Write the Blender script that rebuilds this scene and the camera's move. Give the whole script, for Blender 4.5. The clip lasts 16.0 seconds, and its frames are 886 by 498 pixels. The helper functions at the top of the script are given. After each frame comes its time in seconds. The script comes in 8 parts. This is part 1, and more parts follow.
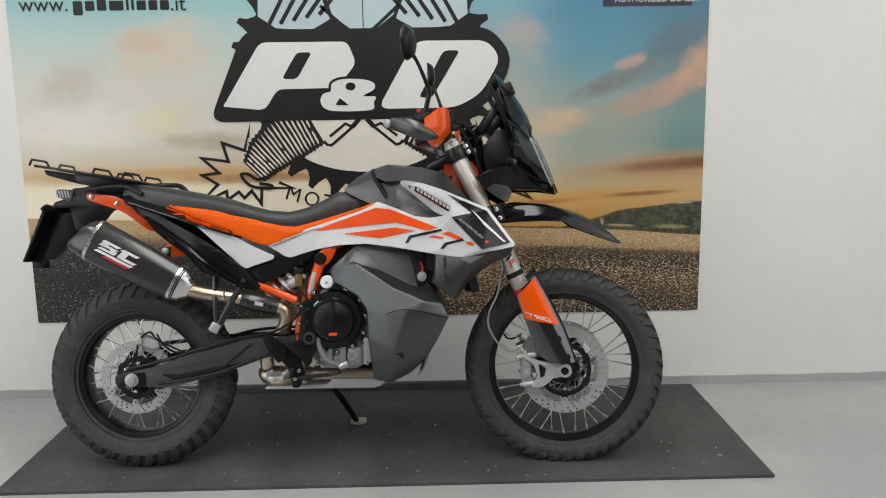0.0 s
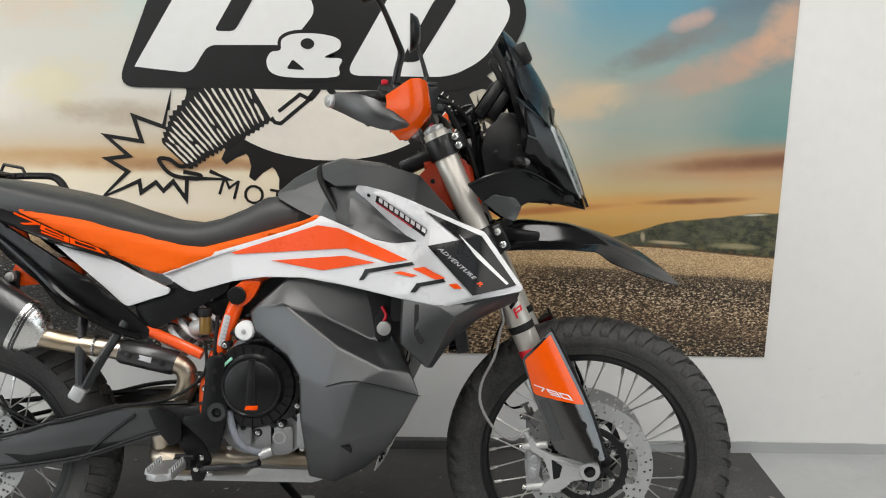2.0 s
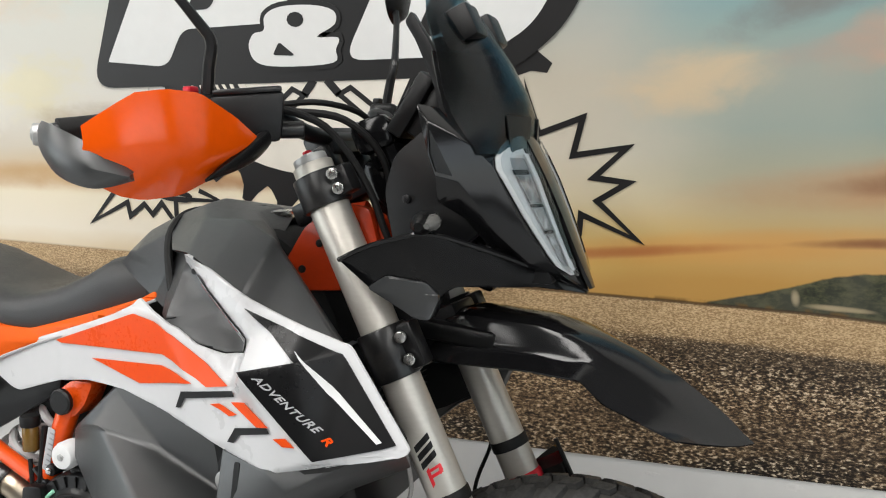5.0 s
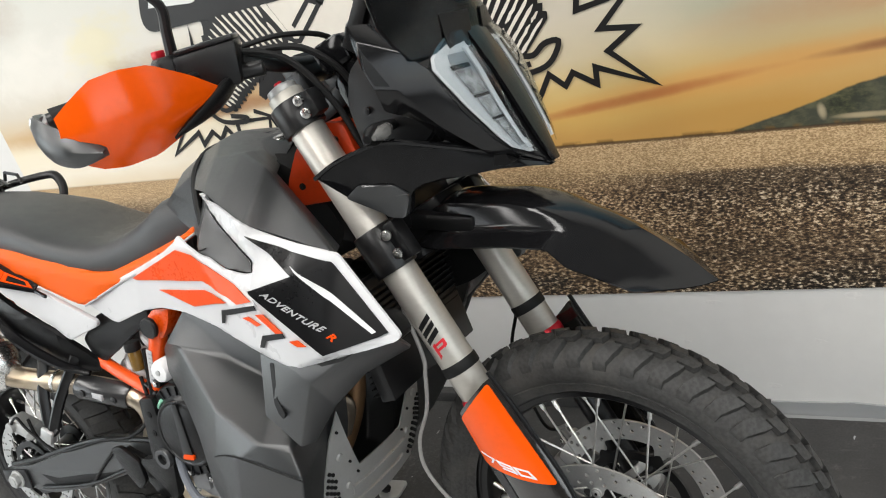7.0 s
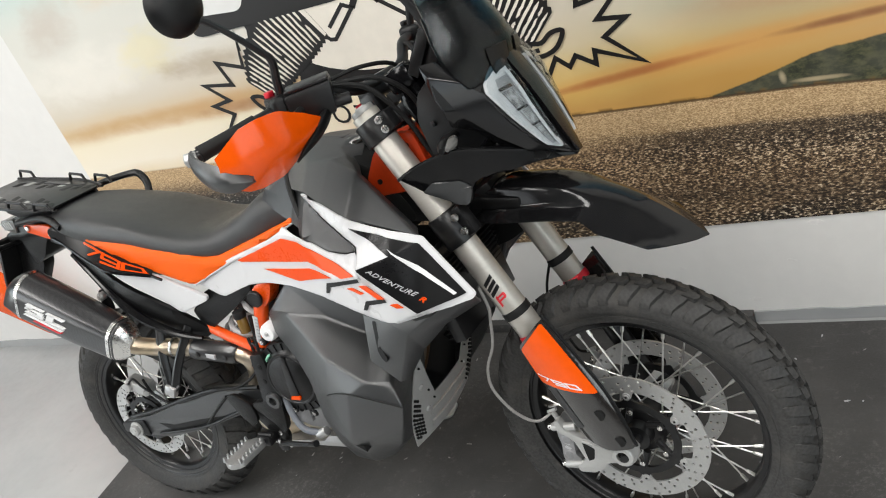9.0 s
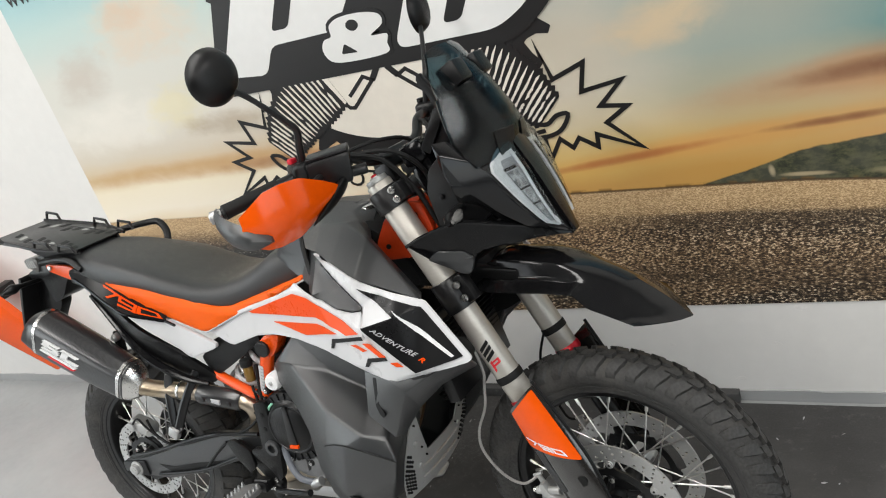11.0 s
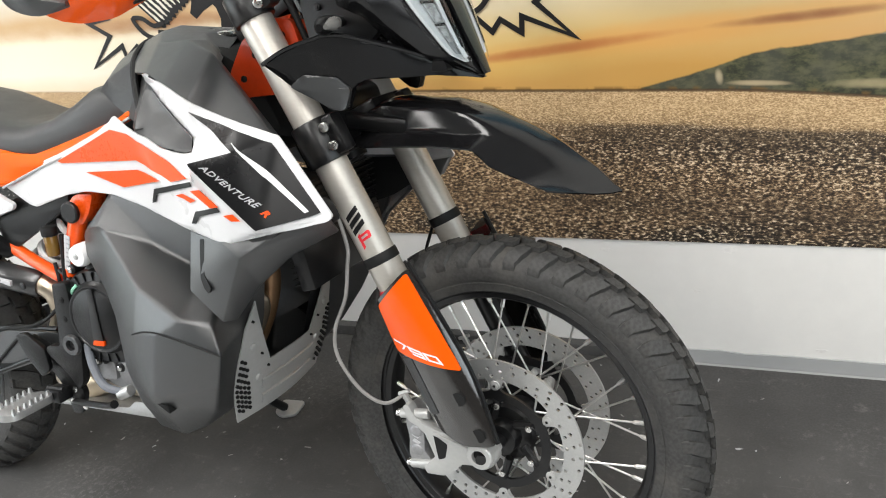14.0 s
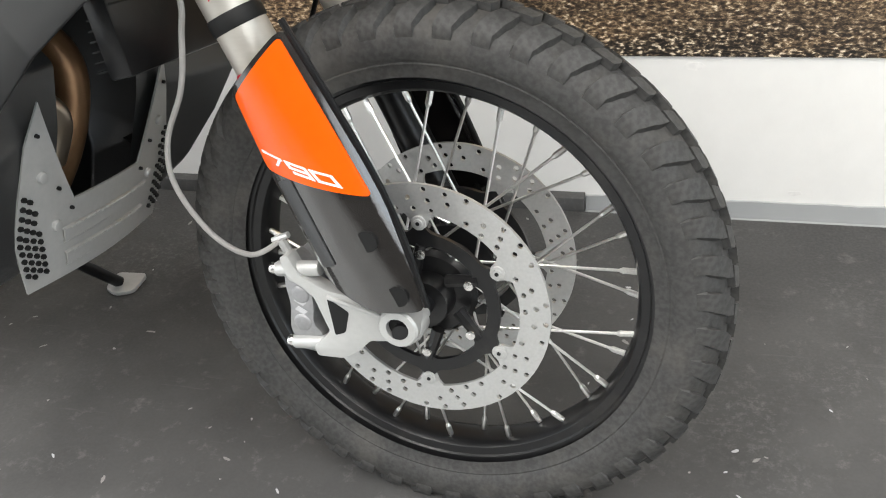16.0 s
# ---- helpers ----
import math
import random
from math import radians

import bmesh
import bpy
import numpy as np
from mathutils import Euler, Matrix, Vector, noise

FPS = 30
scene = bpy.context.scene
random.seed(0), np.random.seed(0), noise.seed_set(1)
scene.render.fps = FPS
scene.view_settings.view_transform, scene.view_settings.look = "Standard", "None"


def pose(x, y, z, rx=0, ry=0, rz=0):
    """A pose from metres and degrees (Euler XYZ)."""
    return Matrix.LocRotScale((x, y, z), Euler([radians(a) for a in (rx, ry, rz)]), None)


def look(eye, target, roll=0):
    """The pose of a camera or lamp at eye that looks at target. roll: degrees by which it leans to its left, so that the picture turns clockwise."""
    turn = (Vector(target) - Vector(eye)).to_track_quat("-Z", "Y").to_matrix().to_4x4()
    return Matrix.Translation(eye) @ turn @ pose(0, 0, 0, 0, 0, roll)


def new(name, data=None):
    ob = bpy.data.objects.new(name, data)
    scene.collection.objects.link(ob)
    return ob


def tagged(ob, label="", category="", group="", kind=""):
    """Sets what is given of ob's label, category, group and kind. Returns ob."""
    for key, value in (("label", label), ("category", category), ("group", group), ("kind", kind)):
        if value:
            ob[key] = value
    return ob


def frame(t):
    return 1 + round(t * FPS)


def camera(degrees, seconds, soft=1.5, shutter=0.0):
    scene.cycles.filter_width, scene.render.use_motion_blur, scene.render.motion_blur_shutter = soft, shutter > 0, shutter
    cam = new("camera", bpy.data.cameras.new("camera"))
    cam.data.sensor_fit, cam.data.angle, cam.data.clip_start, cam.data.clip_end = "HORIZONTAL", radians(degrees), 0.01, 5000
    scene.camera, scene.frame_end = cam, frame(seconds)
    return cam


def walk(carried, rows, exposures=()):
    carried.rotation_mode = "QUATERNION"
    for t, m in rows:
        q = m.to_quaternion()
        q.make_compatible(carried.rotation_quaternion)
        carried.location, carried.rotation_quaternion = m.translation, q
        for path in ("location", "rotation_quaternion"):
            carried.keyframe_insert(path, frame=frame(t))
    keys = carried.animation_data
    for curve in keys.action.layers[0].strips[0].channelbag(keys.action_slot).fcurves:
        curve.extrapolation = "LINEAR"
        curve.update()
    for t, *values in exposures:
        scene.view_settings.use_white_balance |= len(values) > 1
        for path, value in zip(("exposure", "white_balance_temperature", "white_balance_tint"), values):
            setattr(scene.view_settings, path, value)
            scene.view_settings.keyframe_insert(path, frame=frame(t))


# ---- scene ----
cam = camera(55.1, 16.0, soft=1.1)
PATH = [
    (0, (0.42, 0.284, 1.315), (0.454, 2.252, 0.961), -0.9),
    (0.5, (0.46, 0.523, 1.321), (0.413, 2.49, 0.964), -0.6),
    (1, (0.451, 0.784, 1.323), (0.451, 2.749, 0.95), 0.1),
    (1.5, (0.465, 1.017, 1.311), (0.478, 2.975, 0.902), -0.2),
    (2, (0.525, 1.257, 1.315), (0.531, 3.21, 0.883), 0.8),
    (2.5, (0.584, 1.482, 1.318), (0.565, 3.435, 0.888), 3.8),
    (3, (0.642, 1.672, 1.31), (0.577, 3.618, 0.854), 4.0),
    (3.5, (0.765, 1.829, 1.315), (0.477, 3.74, 0.799), 2.8),
    (4, (0.885, 1.962, 1.325), (0.463, 3.848, 0.811), 2.9),
    (4.2, (0.923, 2.03, 1.327), (0.462, 3.908, 0.817), 2.7),
    (6.5, (1.376, 2.288, 1.362), (0.346, 3.883, 0.735), -15.2),
    (7, (1.388, 2.246, 1.387), (0.377, 3.786, 0.609), -17.6),
    (7.5, (1.399, 2.196, 1.463), (0.348, 3.636, 0.556), -22.6),
    (8, (1.407, 2.123, 1.539), (0.346, 3.53, 0.592), -24.0),
    (8.5, (1.408, 2.017, 1.617), (0.391, 3.449, 0.662), -26.0),
    (9, (1.47, 1.933, 1.678), (0.483, 3.397, 0.739), -22.7),
    (9.5, (1.544, 1.881, 1.748), (0.552, 3.357, 0.834), -19.8),
    (9.7, (1.555, 1.857, 1.778), (0.558, 3.338, 0.876), -19.5),
    (11.8, (1.518, 1.855, 1.655), (0.547, 3.415, 0.864), -18.1),
    (12, (1.522, 1.869, 1.622), (0.558, 3.431, 0.829), -17.4),
    (12.5, (1.505, 1.907, 1.543), (0.54, 3.471, 0.753), -15.3),
    (13, (1.469, 1.953, 1.474), (0.499, 3.533, 0.725), -13.4),
    (13.5, (1.431, 2.014, 1.392), (0.518, 3.615, 0.614), -12.0),
    (14, (1.384, 2.073, 1.307), (0.601, 3.705, 0.456), -9.3),
    (14.5, (1.315, 2.136, 1.218), (0.611, 3.758, 0.282), -8.6),
    (15, (1.249, 2.2, 1.132), (0.684, 3.832, 0.123), -6.9),
    (15.5, (1.207, 2.287, 1.06), (0.665, 3.909, 0.022), -6.9),
    (16, (1.167, 2.408, 0.971), (0.68, 4.002, -0.134), -5.8),
]
walk(cam, [(t, look(eye, target, roll)) for t, eye, target, roll in PATH], exposures=[(0,-0.48),(0.5,-0.4),(1,-0.38),(2,-0.2),(3,-0.1),(3.5,0.04),(4,-0.12),(6.5,-0.06),(7,0.08),(7.5,0.2),(8.5,0.14),(9,0.0),(9.5,-0.08),(12,-0.12),(12.5,-0.08),(13,-0.02),(13.5,0.14),(14,0.38),(14.5,0.24),(15,-0.04),(15.5,0.46),(16,0.7)])

# ---- light ----
world = bpy.data.worlds.new("world")
scene.world = world
world.use_nodes = True
wn = world.node_tree.nodes
sky = wn.new("ShaderNodeTexSky")
sky.sky_type = 'NISHITA'
sky.sun_disc = False
sky.sun_elevation, sky.sun_rotation = radians(40), radians(200)
wn["Background"].inputs[1].default_value = 0.12
world.node_tree.links.new(sky.outputs[0], wn["Background"].inputs[0])


def area(name, w, h, m, power, colour):
    d = bpy.data.lights.new(name, 'AREA')
    d.shape, d.size, d.size_y, d.energy, d.color = 'RECTANGLE', w, h, power, colour
    o = new(name, d)
    o.matrix_world = m
    return o


# unseen, added sources: daylight at assumed windows on both sides, a ceiling lamp row
area("assumed_window_light", 4.2, 2.3, look((-4.1, 0.5, 1.55), (0.0, 1.9, 0.7)), 98, (0.93, 0.97, 1.0))
area("assumed_window_light", 5.0, 2.3, look((4.9, 0.2, 1.5), (0.0, 1.6, 0.6)), 68, (0.93, 0.97, 1.0))
for lx in (-2.2, 0.3, 2.8):
    area("added_ceiling_lamp", 0.6, 4.4, look((lx, 1.2, 3.12), (lx, 1.2001, 0)), 102, (1.0, 0.98, 0.945))


# ---- materials ----
class Mat:
    """A node material with short helpers."""

    def __init__(self, name):
        self.m = bpy.data.materials.new(name)
        self.m.use_nodes = True
        self.t = self.m.node_tree
        self.b = self.t.nodes["Principled BSDF"]
        self.co = self.t.nodes.new("ShaderNodeTexCoord").outputs["Object"]

    def link(self, a, b):
        if hasattr(a, "is_output"):
            self.t.links.new(a, b)
        else:
            b.default_value = a

    def noise(self, scale, detail=3.0, rough=0.5, co=None, stretch=None, distort=0.0):
        n = self.t.nodes.new("ShaderNodeTexNoise")
        n.inputs["Scale"].default_value, n.inputs["Detail"].default_value = scale, detail
        n.inputs["Roughness"].default_value, n.inputs["Distortion"].default_value = rough, distort
        co = co or self.co
        if stretch:
            mp = self.t.nodes.new("ShaderNodeMapping")
            mp.inputs["Scale"].default_value = stretch
            self.t.links.new(co, mp.inputs["Vector"])
            co = mp.outputs[0]
        self.t.links.new(co, n.inputs["Vector"])
        return n.outputs["Fac"]

    def math(self, op, a, b=0.0, c=0.0):
        n = self.t.nodes.new("ShaderNodeMath")
        n.operation = op
        for k, v in enumerate((a, b, c)):
            self.link(v, n.inputs[k])
        return n.outputs[0]

    def remap(self, v, a, b, c=0.0, d=1.0, smooth=True):
        n = self.t.nodes.new("ShaderNodeMapRange")
        n.interpolation_type = 'SMOOTHSTEP' if smooth else 'LINEAR'
        self.link(v, n.inputs[0])
        for k, x in enumerate((a, b, c, d)):
            n.inputs[k + 1].default_value = x
        return n.outputs[0]

    def mix(self, f, a, b):
        n = self.t.nodes.new("ShaderNodeMix")
        n.data_type = 'RGBA'
        self.link(f, n.inputs[0])
        for v, k in ((a, 6), (b, 7)):
            self.link((*v, 1.0) if isinstance(v, tuple) else v, n.inputs[k])
        return n.outputs[2]

    def ramp(self, v, stops):
        n = self.t.nodes.new("ShaderNodeValToRGB")
        e = n.color_ramp.elements
        while len(e) < len(stops):
            e.new(0.5)
        for k, (p, c) in enumerate(stops):
            e[k].position, e[k].color = p, (*c, 1.0)
        self.link(v, n.inputs[0])
        return n.outputs[0]

    def axes(self):
        n = self.t.nodes.new("ShaderNodeSeparateXYZ")
        self.t.links.new(self.co, n.inputs[0])
        return n.outputs

    def bump(self, h, strength=0.3, dist=0.002):
        n = self.t.nodes.new("ShaderNodeBump")
        n.inputs["Strength"].default_value, n.inputs["Distance"].default_value = strength, dist
        self.link(h, n.inputs["Height"])
        self.t.links.new(n.outputs[0], self.b.inputs["Normal"])

    def put(self, **kw):
        for k, v in kw.items():
            s = self.b.inputs[{"base": "Base Color", "rough": "Roughness", "metal": "Metallic", "coat": "Coat Weight", "coat_rough": "Coat Roughness",
                               "trans": "Transmission Weight", "ior": "IOR", "spec": "Specular IOR Level", "alpha": "Alpha", "emit": "Emission Color", "power": "Emission Strength"}[k]]
            self.link((*v, 1.0) if isinstance(v, tuple) else v, s)
        return self.m


def lin(r, g, b):
    """Linear colour from 0-255 display values."""
    return tuple(((c / 255 + 0.055) / 1.055) ** 2.4 if c > 10 else c / 255 / 12.92 for c in (r, g, b))


def plain(name, base, rough, metal=0.0, vary=0.12, scale=40.0, grain=0.0, grain_scale=900.0, coat=0.0, dirt=0.0, spec=0.4):
    """A surface whose colour and gloss wander at two scales, with an optional fine grain."""
    m = Mat(name)
    big, fine = m.noise(scale * 0.2, 4), m.noise(scale * 4, 3)
    both = m.math('ADD', m.math('MULTIPLY', big, 0.6), m.math('MULTIPLY', fine, 0.4))
    lo, hi = tuple(c * (1 - vary) for c in base), tuple(min(1.0, c * (1 + vary)) for c in base)
    col = m.mix(m.remap(both, 0.3, 0.7), lo, hi)
    if dirt:
        col = m.mix(m.math('MULTIPLY', m.remap(m.noise(scale * 0.5, 6, 0.65), 0.52, 0.72), dirt), col, (0.32, 0.29, 0.25))
    m.put(base=col, rough=m.remap(both, 0.25, 0.75, max(0.02, rough * 0.85), min(1.0, rough * 1.18)), metal=metal, coat=coat, coat_rough=0.08, spec=spec)
    if grain:
        m.bump(m.noise(grain_scale, 2), grain, 0.0006)
    return m.m


M_WALL = plain("wall_paint", (0.71, 0.698, 0.672), 0.7, vary=0.03, scale=6, grain=0.25, grain_scale=160)
# unseen ceiling, its grey chosen to dim reflections on upward faces
M_CEIL = plain("reflection_dim_ceiling", (0.25, 0.25, 0.245), 0.8, vary=0.02, scale=4)
# near-black for the unseen walls, so that glossy parts reflect less light
M_DARK_SIDE = plain("reflection_dark_wall", (0.05, 0.05, 0.05), 0.8, vary=0.03, scale=4)
M_BLACK = plain("black_textured_plastic", (0.004, 0.004, 0.0043), 0.32, vary=0.15, scale=25, grain=0.4, grain_scale=1500, dirt=0.008, spec=0.3)
M_GREY = plain("charcoal_moulded_plastic", (0.015, 0.0160, 0.0170), 0.36, vary=0.15, scale=20, grain=0.35, grain_scale=1300, dirt=0.006, spec=1.0)
M_GLOSS = plain("gloss_black_plastic", (0.004, 0.004, 0.0045), 0.13, vary=0.2, scale=20, dirt=0.015, spec=0.25)
M_SATIN = plain("satin_black_plastic", (0.006, 0.006, 0.0065), 0.14, vary=0.2, scale=18, dirt=0.008, spec=0.4)
M_GUARD = plain("glossy_guard_plastic", (0.016, 0.0145, 0.0135), 0.12, vary=0.2, scale=18, coat=1.0, dirt=0.03, spec=0.8)
M_SEAT = plain("seat_vinyl", (0.012, 0.0122, 0.0126), 0.42, spec=0.75, vary=0.1, scale=15, grain=0.9, grain_scale=700)
M_ORANGE = plain("orange_plastic", (0.74, 0.082, 0.001), 0.2, vary=0.05, scale=20, coat=0.15)
M_ORSEAT = plain("orange_vinyl", (0.74, 0.10, 0.001), 0.45, spec=0.2, vary=0.05, scale=15, grain=0.5, grain_scale=900)
M_FRAME = plain("orange_powder_coat", (0.72, 0.075, 0.005), 0.3, vary=0.08, scale=30, coat=0.2)
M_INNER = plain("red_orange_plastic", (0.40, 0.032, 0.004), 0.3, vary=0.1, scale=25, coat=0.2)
M_WHITE = plain("white_plastic", (0.58, 0.58, 0.588), 0.3, vary=0.02, scale=12, coat=0.1)
M_INKBLACK = plain("decal_black", (0.006, 0.006, 0.0065), 0.3, vary=0.1, spec=0.25)
M_INKORANGE = plain("decal_orange", (0.74, 0.066, 0.001), 0.3, vary=0.04, spec=0.2)
M_INKWHITE = plain("decal_white", (0.68, 0.68, 0.68), 0.3, vary=0.03)
M_INKRED = plain("decal_red", (0.6, 0.02, 0.03), 0.3, vary=0.05)
M_INKGREY = plain("decal_grey", (0.42, 0.42, 0.43), 0.4, vary=0.05)
M_ALU = plain("cast_aluminium", (0.46, 0.46, 0.455), 0.42, 0.85, vary=0.1, scale=40, grain=0.5, grain_scale=800, dirt=0.12)
M_ENGINE = plain("engine_casting", (0.30, 0.30, 0.305), 0.5, 0.7, vary=0.15, scale=40, grain=0.8, grain_scale=700, dirt=0.2)
M_SILVER = plain("silver_paint", (0.41, 0.41, 0.40), 0.36, 0.4, vary=0.06, scale=30, dirt=0.08)
M_STEEL = plain("stainless_steel", (0.66, 0.65, 0.63), 0.26, 1.0, vary=0.06, scale=60)
M_CHROME = plain("spoke_steel", (0.7, 0.69, 0.67), 0.3, 1.0, vary=0.12, scale=90)
M_BLKMET = plain("black_coated_metal", (0.006, 0.006, 0.0065), 0.32, vary=0.2, scale=30, dirt=0.04)
M_RED = plain("red_wiper_ring", (0.5, 0.012, 0.025), 0.35, 0.3)
# rubber parts; its near-black also paints the shade in holes and hollows
M_RUBBER_SHADE = plain("rubber_and_hollow_shade", (0.006, 0.006, 0.006), 0.55, spec=0.25)
M_HOSE = plain("braided_hose", (0.27, 0.26, 0.25), 0.45, 0.3, grain=0.5, grain_scale=1800)
M_SIGNAL = plain("smoked_signal_lens", (0.10, 0.098, 0.094), 0.12, vary=0.2)


def fork_steel():
    m = Mat("anodised_fork_tube")
    n = m.noise(60, 4, stretch=(1, 1, 4))
    m.put(base=m.mix(n, (0.44, 0.415, 0.37), (0.54, 0.515, 0.47)), metal=0.6, rough=m.remap(n, 0.3, 0.7, 0.36, 0.48))
    m.bump(m.noise(400, 2, stretch=(1, 1, 8)), 0.12, 0.0005)
    return m.m


def pipe_metal():
    m = Mat("heat_tinted_steel")
    n = m.noise(9, 3)
    m.put(base=m.ramp(n, [(0.3, (0.46, 0.37, 0.26)), (0.5, (0.53, 0.45, 0.35)), (0.7, (0.57, 0.52, 0.45))]), metal=1.0, rough=m.remap(m.noise(40, 3), 0.3, 0.7, 0.30, 0.40))
    m.bump(m.noise(300, 2, stretch=(1, 6, 6)), 0.03, 0.0003)
    return m.m


def header_rust():
    m = Mat("heat_browned_header")
    n = m.noise(30, 5)
    m.put(base=m.mix(n, (0.16, 0.085, 0.045), (0.42, 0.25, 0.13)), metal=0.7, rough=0.42)
    return m.m


def disc_steel():
    m = Mat("brake_disc_steel")
    n = m.noise(260, 2)
    m.put(base=m.mix(n, (0.40, 0.40, 0.395), (0.54, 0.54, 0.53)), metal=0.7, rough=m.remap(n, 0.3, 0.7, 0.34, 0.48))
    return m.m


def carbon():
    m = Mat("carbon_weave")
    c = m.t.nodes.new("ShaderNodeTexChecker")
    c.inputs["Scale"].default_value = 330
    c.inputs[1].default_value, c.inputs[2].default_value = (0.011, 0.011, 0.0115, 1), (0.030, 0.030, 0.031, 1)
    m.t.links.new(m.co, c.inputs["Vector"])
    m.put(base=c.outputs[0], rough=0.3, coat=0.35, coat_rough=0.12)
    return m.m


def tyre_rubber():
    m = Mat("tyre_rubber")
    big, fine = m.noise(14, 5, 0.6), m.noise(170, 4)
    col = m.mix(m.remap(fine, 0.3, 0.7), (0.024, 0.0235, 0.0226), (0.043, 0.042, 0.0405))
    col = m.mix(m.math('MULTIPLY', m.remap(big, 0.45, 0.75), 0.45), col, (0.105, 0.097, 0.086))
    m.put(base=col, rough=m.remap(big, 0.3, 0.7, 0.55, 0.75), spec=0.4)
    m.bump(fine, 0.35, 0.001)
    return m.m


def glass(name, tint, rough=0.0, alpha_mix=0.0):
    m = Mat(name)
    tr = m.t.nodes.new("ShaderNodeBsdfTransparent")
    tr.inputs[0].default_value = (*tint, 1)
    gl = m.t.nodes.new("ShaderNodeBsdfGlossy")
    gl.inputs["Roughness"].default_value = rough + 0.02
    face = m.t.nodes.new("ShaderNodeLayerWeight")
    face.inputs[0].default_value = 0.5
    gloss = m.math('ADD', m.math('MULTIPLY', m.math('POWER', face.outputs["Facing"], 4.0), 0.7), 0.035)
    mx = m.t.nodes.new("ShaderNodeMixShader")
    m.t.links.new(gloss, mx.inputs[0])
    m.t.links.new(tr.outputs[0], mx.inputs[1])
    m.t.links.new(gl.outputs[0], mx.inputs[2])
    m.t.links.new(mx.outputs[0], m.t.nodes["Material Output"].inputs[0])
    return m.m


def floor_resin():
    m = Mat("grey_resin_floor")
    a, b = m.noise(1.2, 5, 0.6), m.noise(40, 4)
    col = m.mix(m.remap(a, 0.3, 0.7), (0.32, 0.327, 0.327), (0.40, 0.404, 0.40))
    col = m.mix(m.math('MULTIPLY', m.remap(m.noise(9, 6, 0.7), 0.58, 0.75), 0.35), col, (0.26, 0.25, 0.24))
    m.put(base=col, rough=m.remap(b, 0.3, 0.7, 0.28, 0.42))
    m.bump(b, 0.08, 0.001)
    return m.m


def platform_board():
    m = Mat("black_platform_board")
    a, b = m.noise(3, 5, 0.6), m.noise(180, 3)
    col = m.mix(m.remap(a, 0.3, 0.7), (0.052, 0.051, 0.050), (0.078, 0.0765, 0.0745))
    col = m.mix(m.math('MULTIPLY', m.remap(m.noise(26, 8, 0.75), 0.54, 0.74), 0.42), col, (0.20, 0.19, 0.18))
    chalk = m.math('MULTIPLY', m.remap(m.noise(2.1, 4, 0.6), 0.5, 0.68), m.remap(m.noise(70, 6, 0.8), 0.48, 0.66))
    col = m.mix(m.math('MULTIPLY', chalk, 0.3), col, (0.24, 0.235, 0.225))
    drag = m.remap(m.noise(5, 6, 0.7, stretch=(1, 9, 1), distort=0.6), 0.60, 0.72)
    col = m.mix(m.math('MULTIPLY', drag, 0.28), col, (0.15, 0.145, 0.14))
    m.put(base=col, rough=m.remap(b, 0.3, 0.7, 0.55, 0.7), spec=0.2)
    m.bump(b, 0.25, 0.0008)
    return m.m


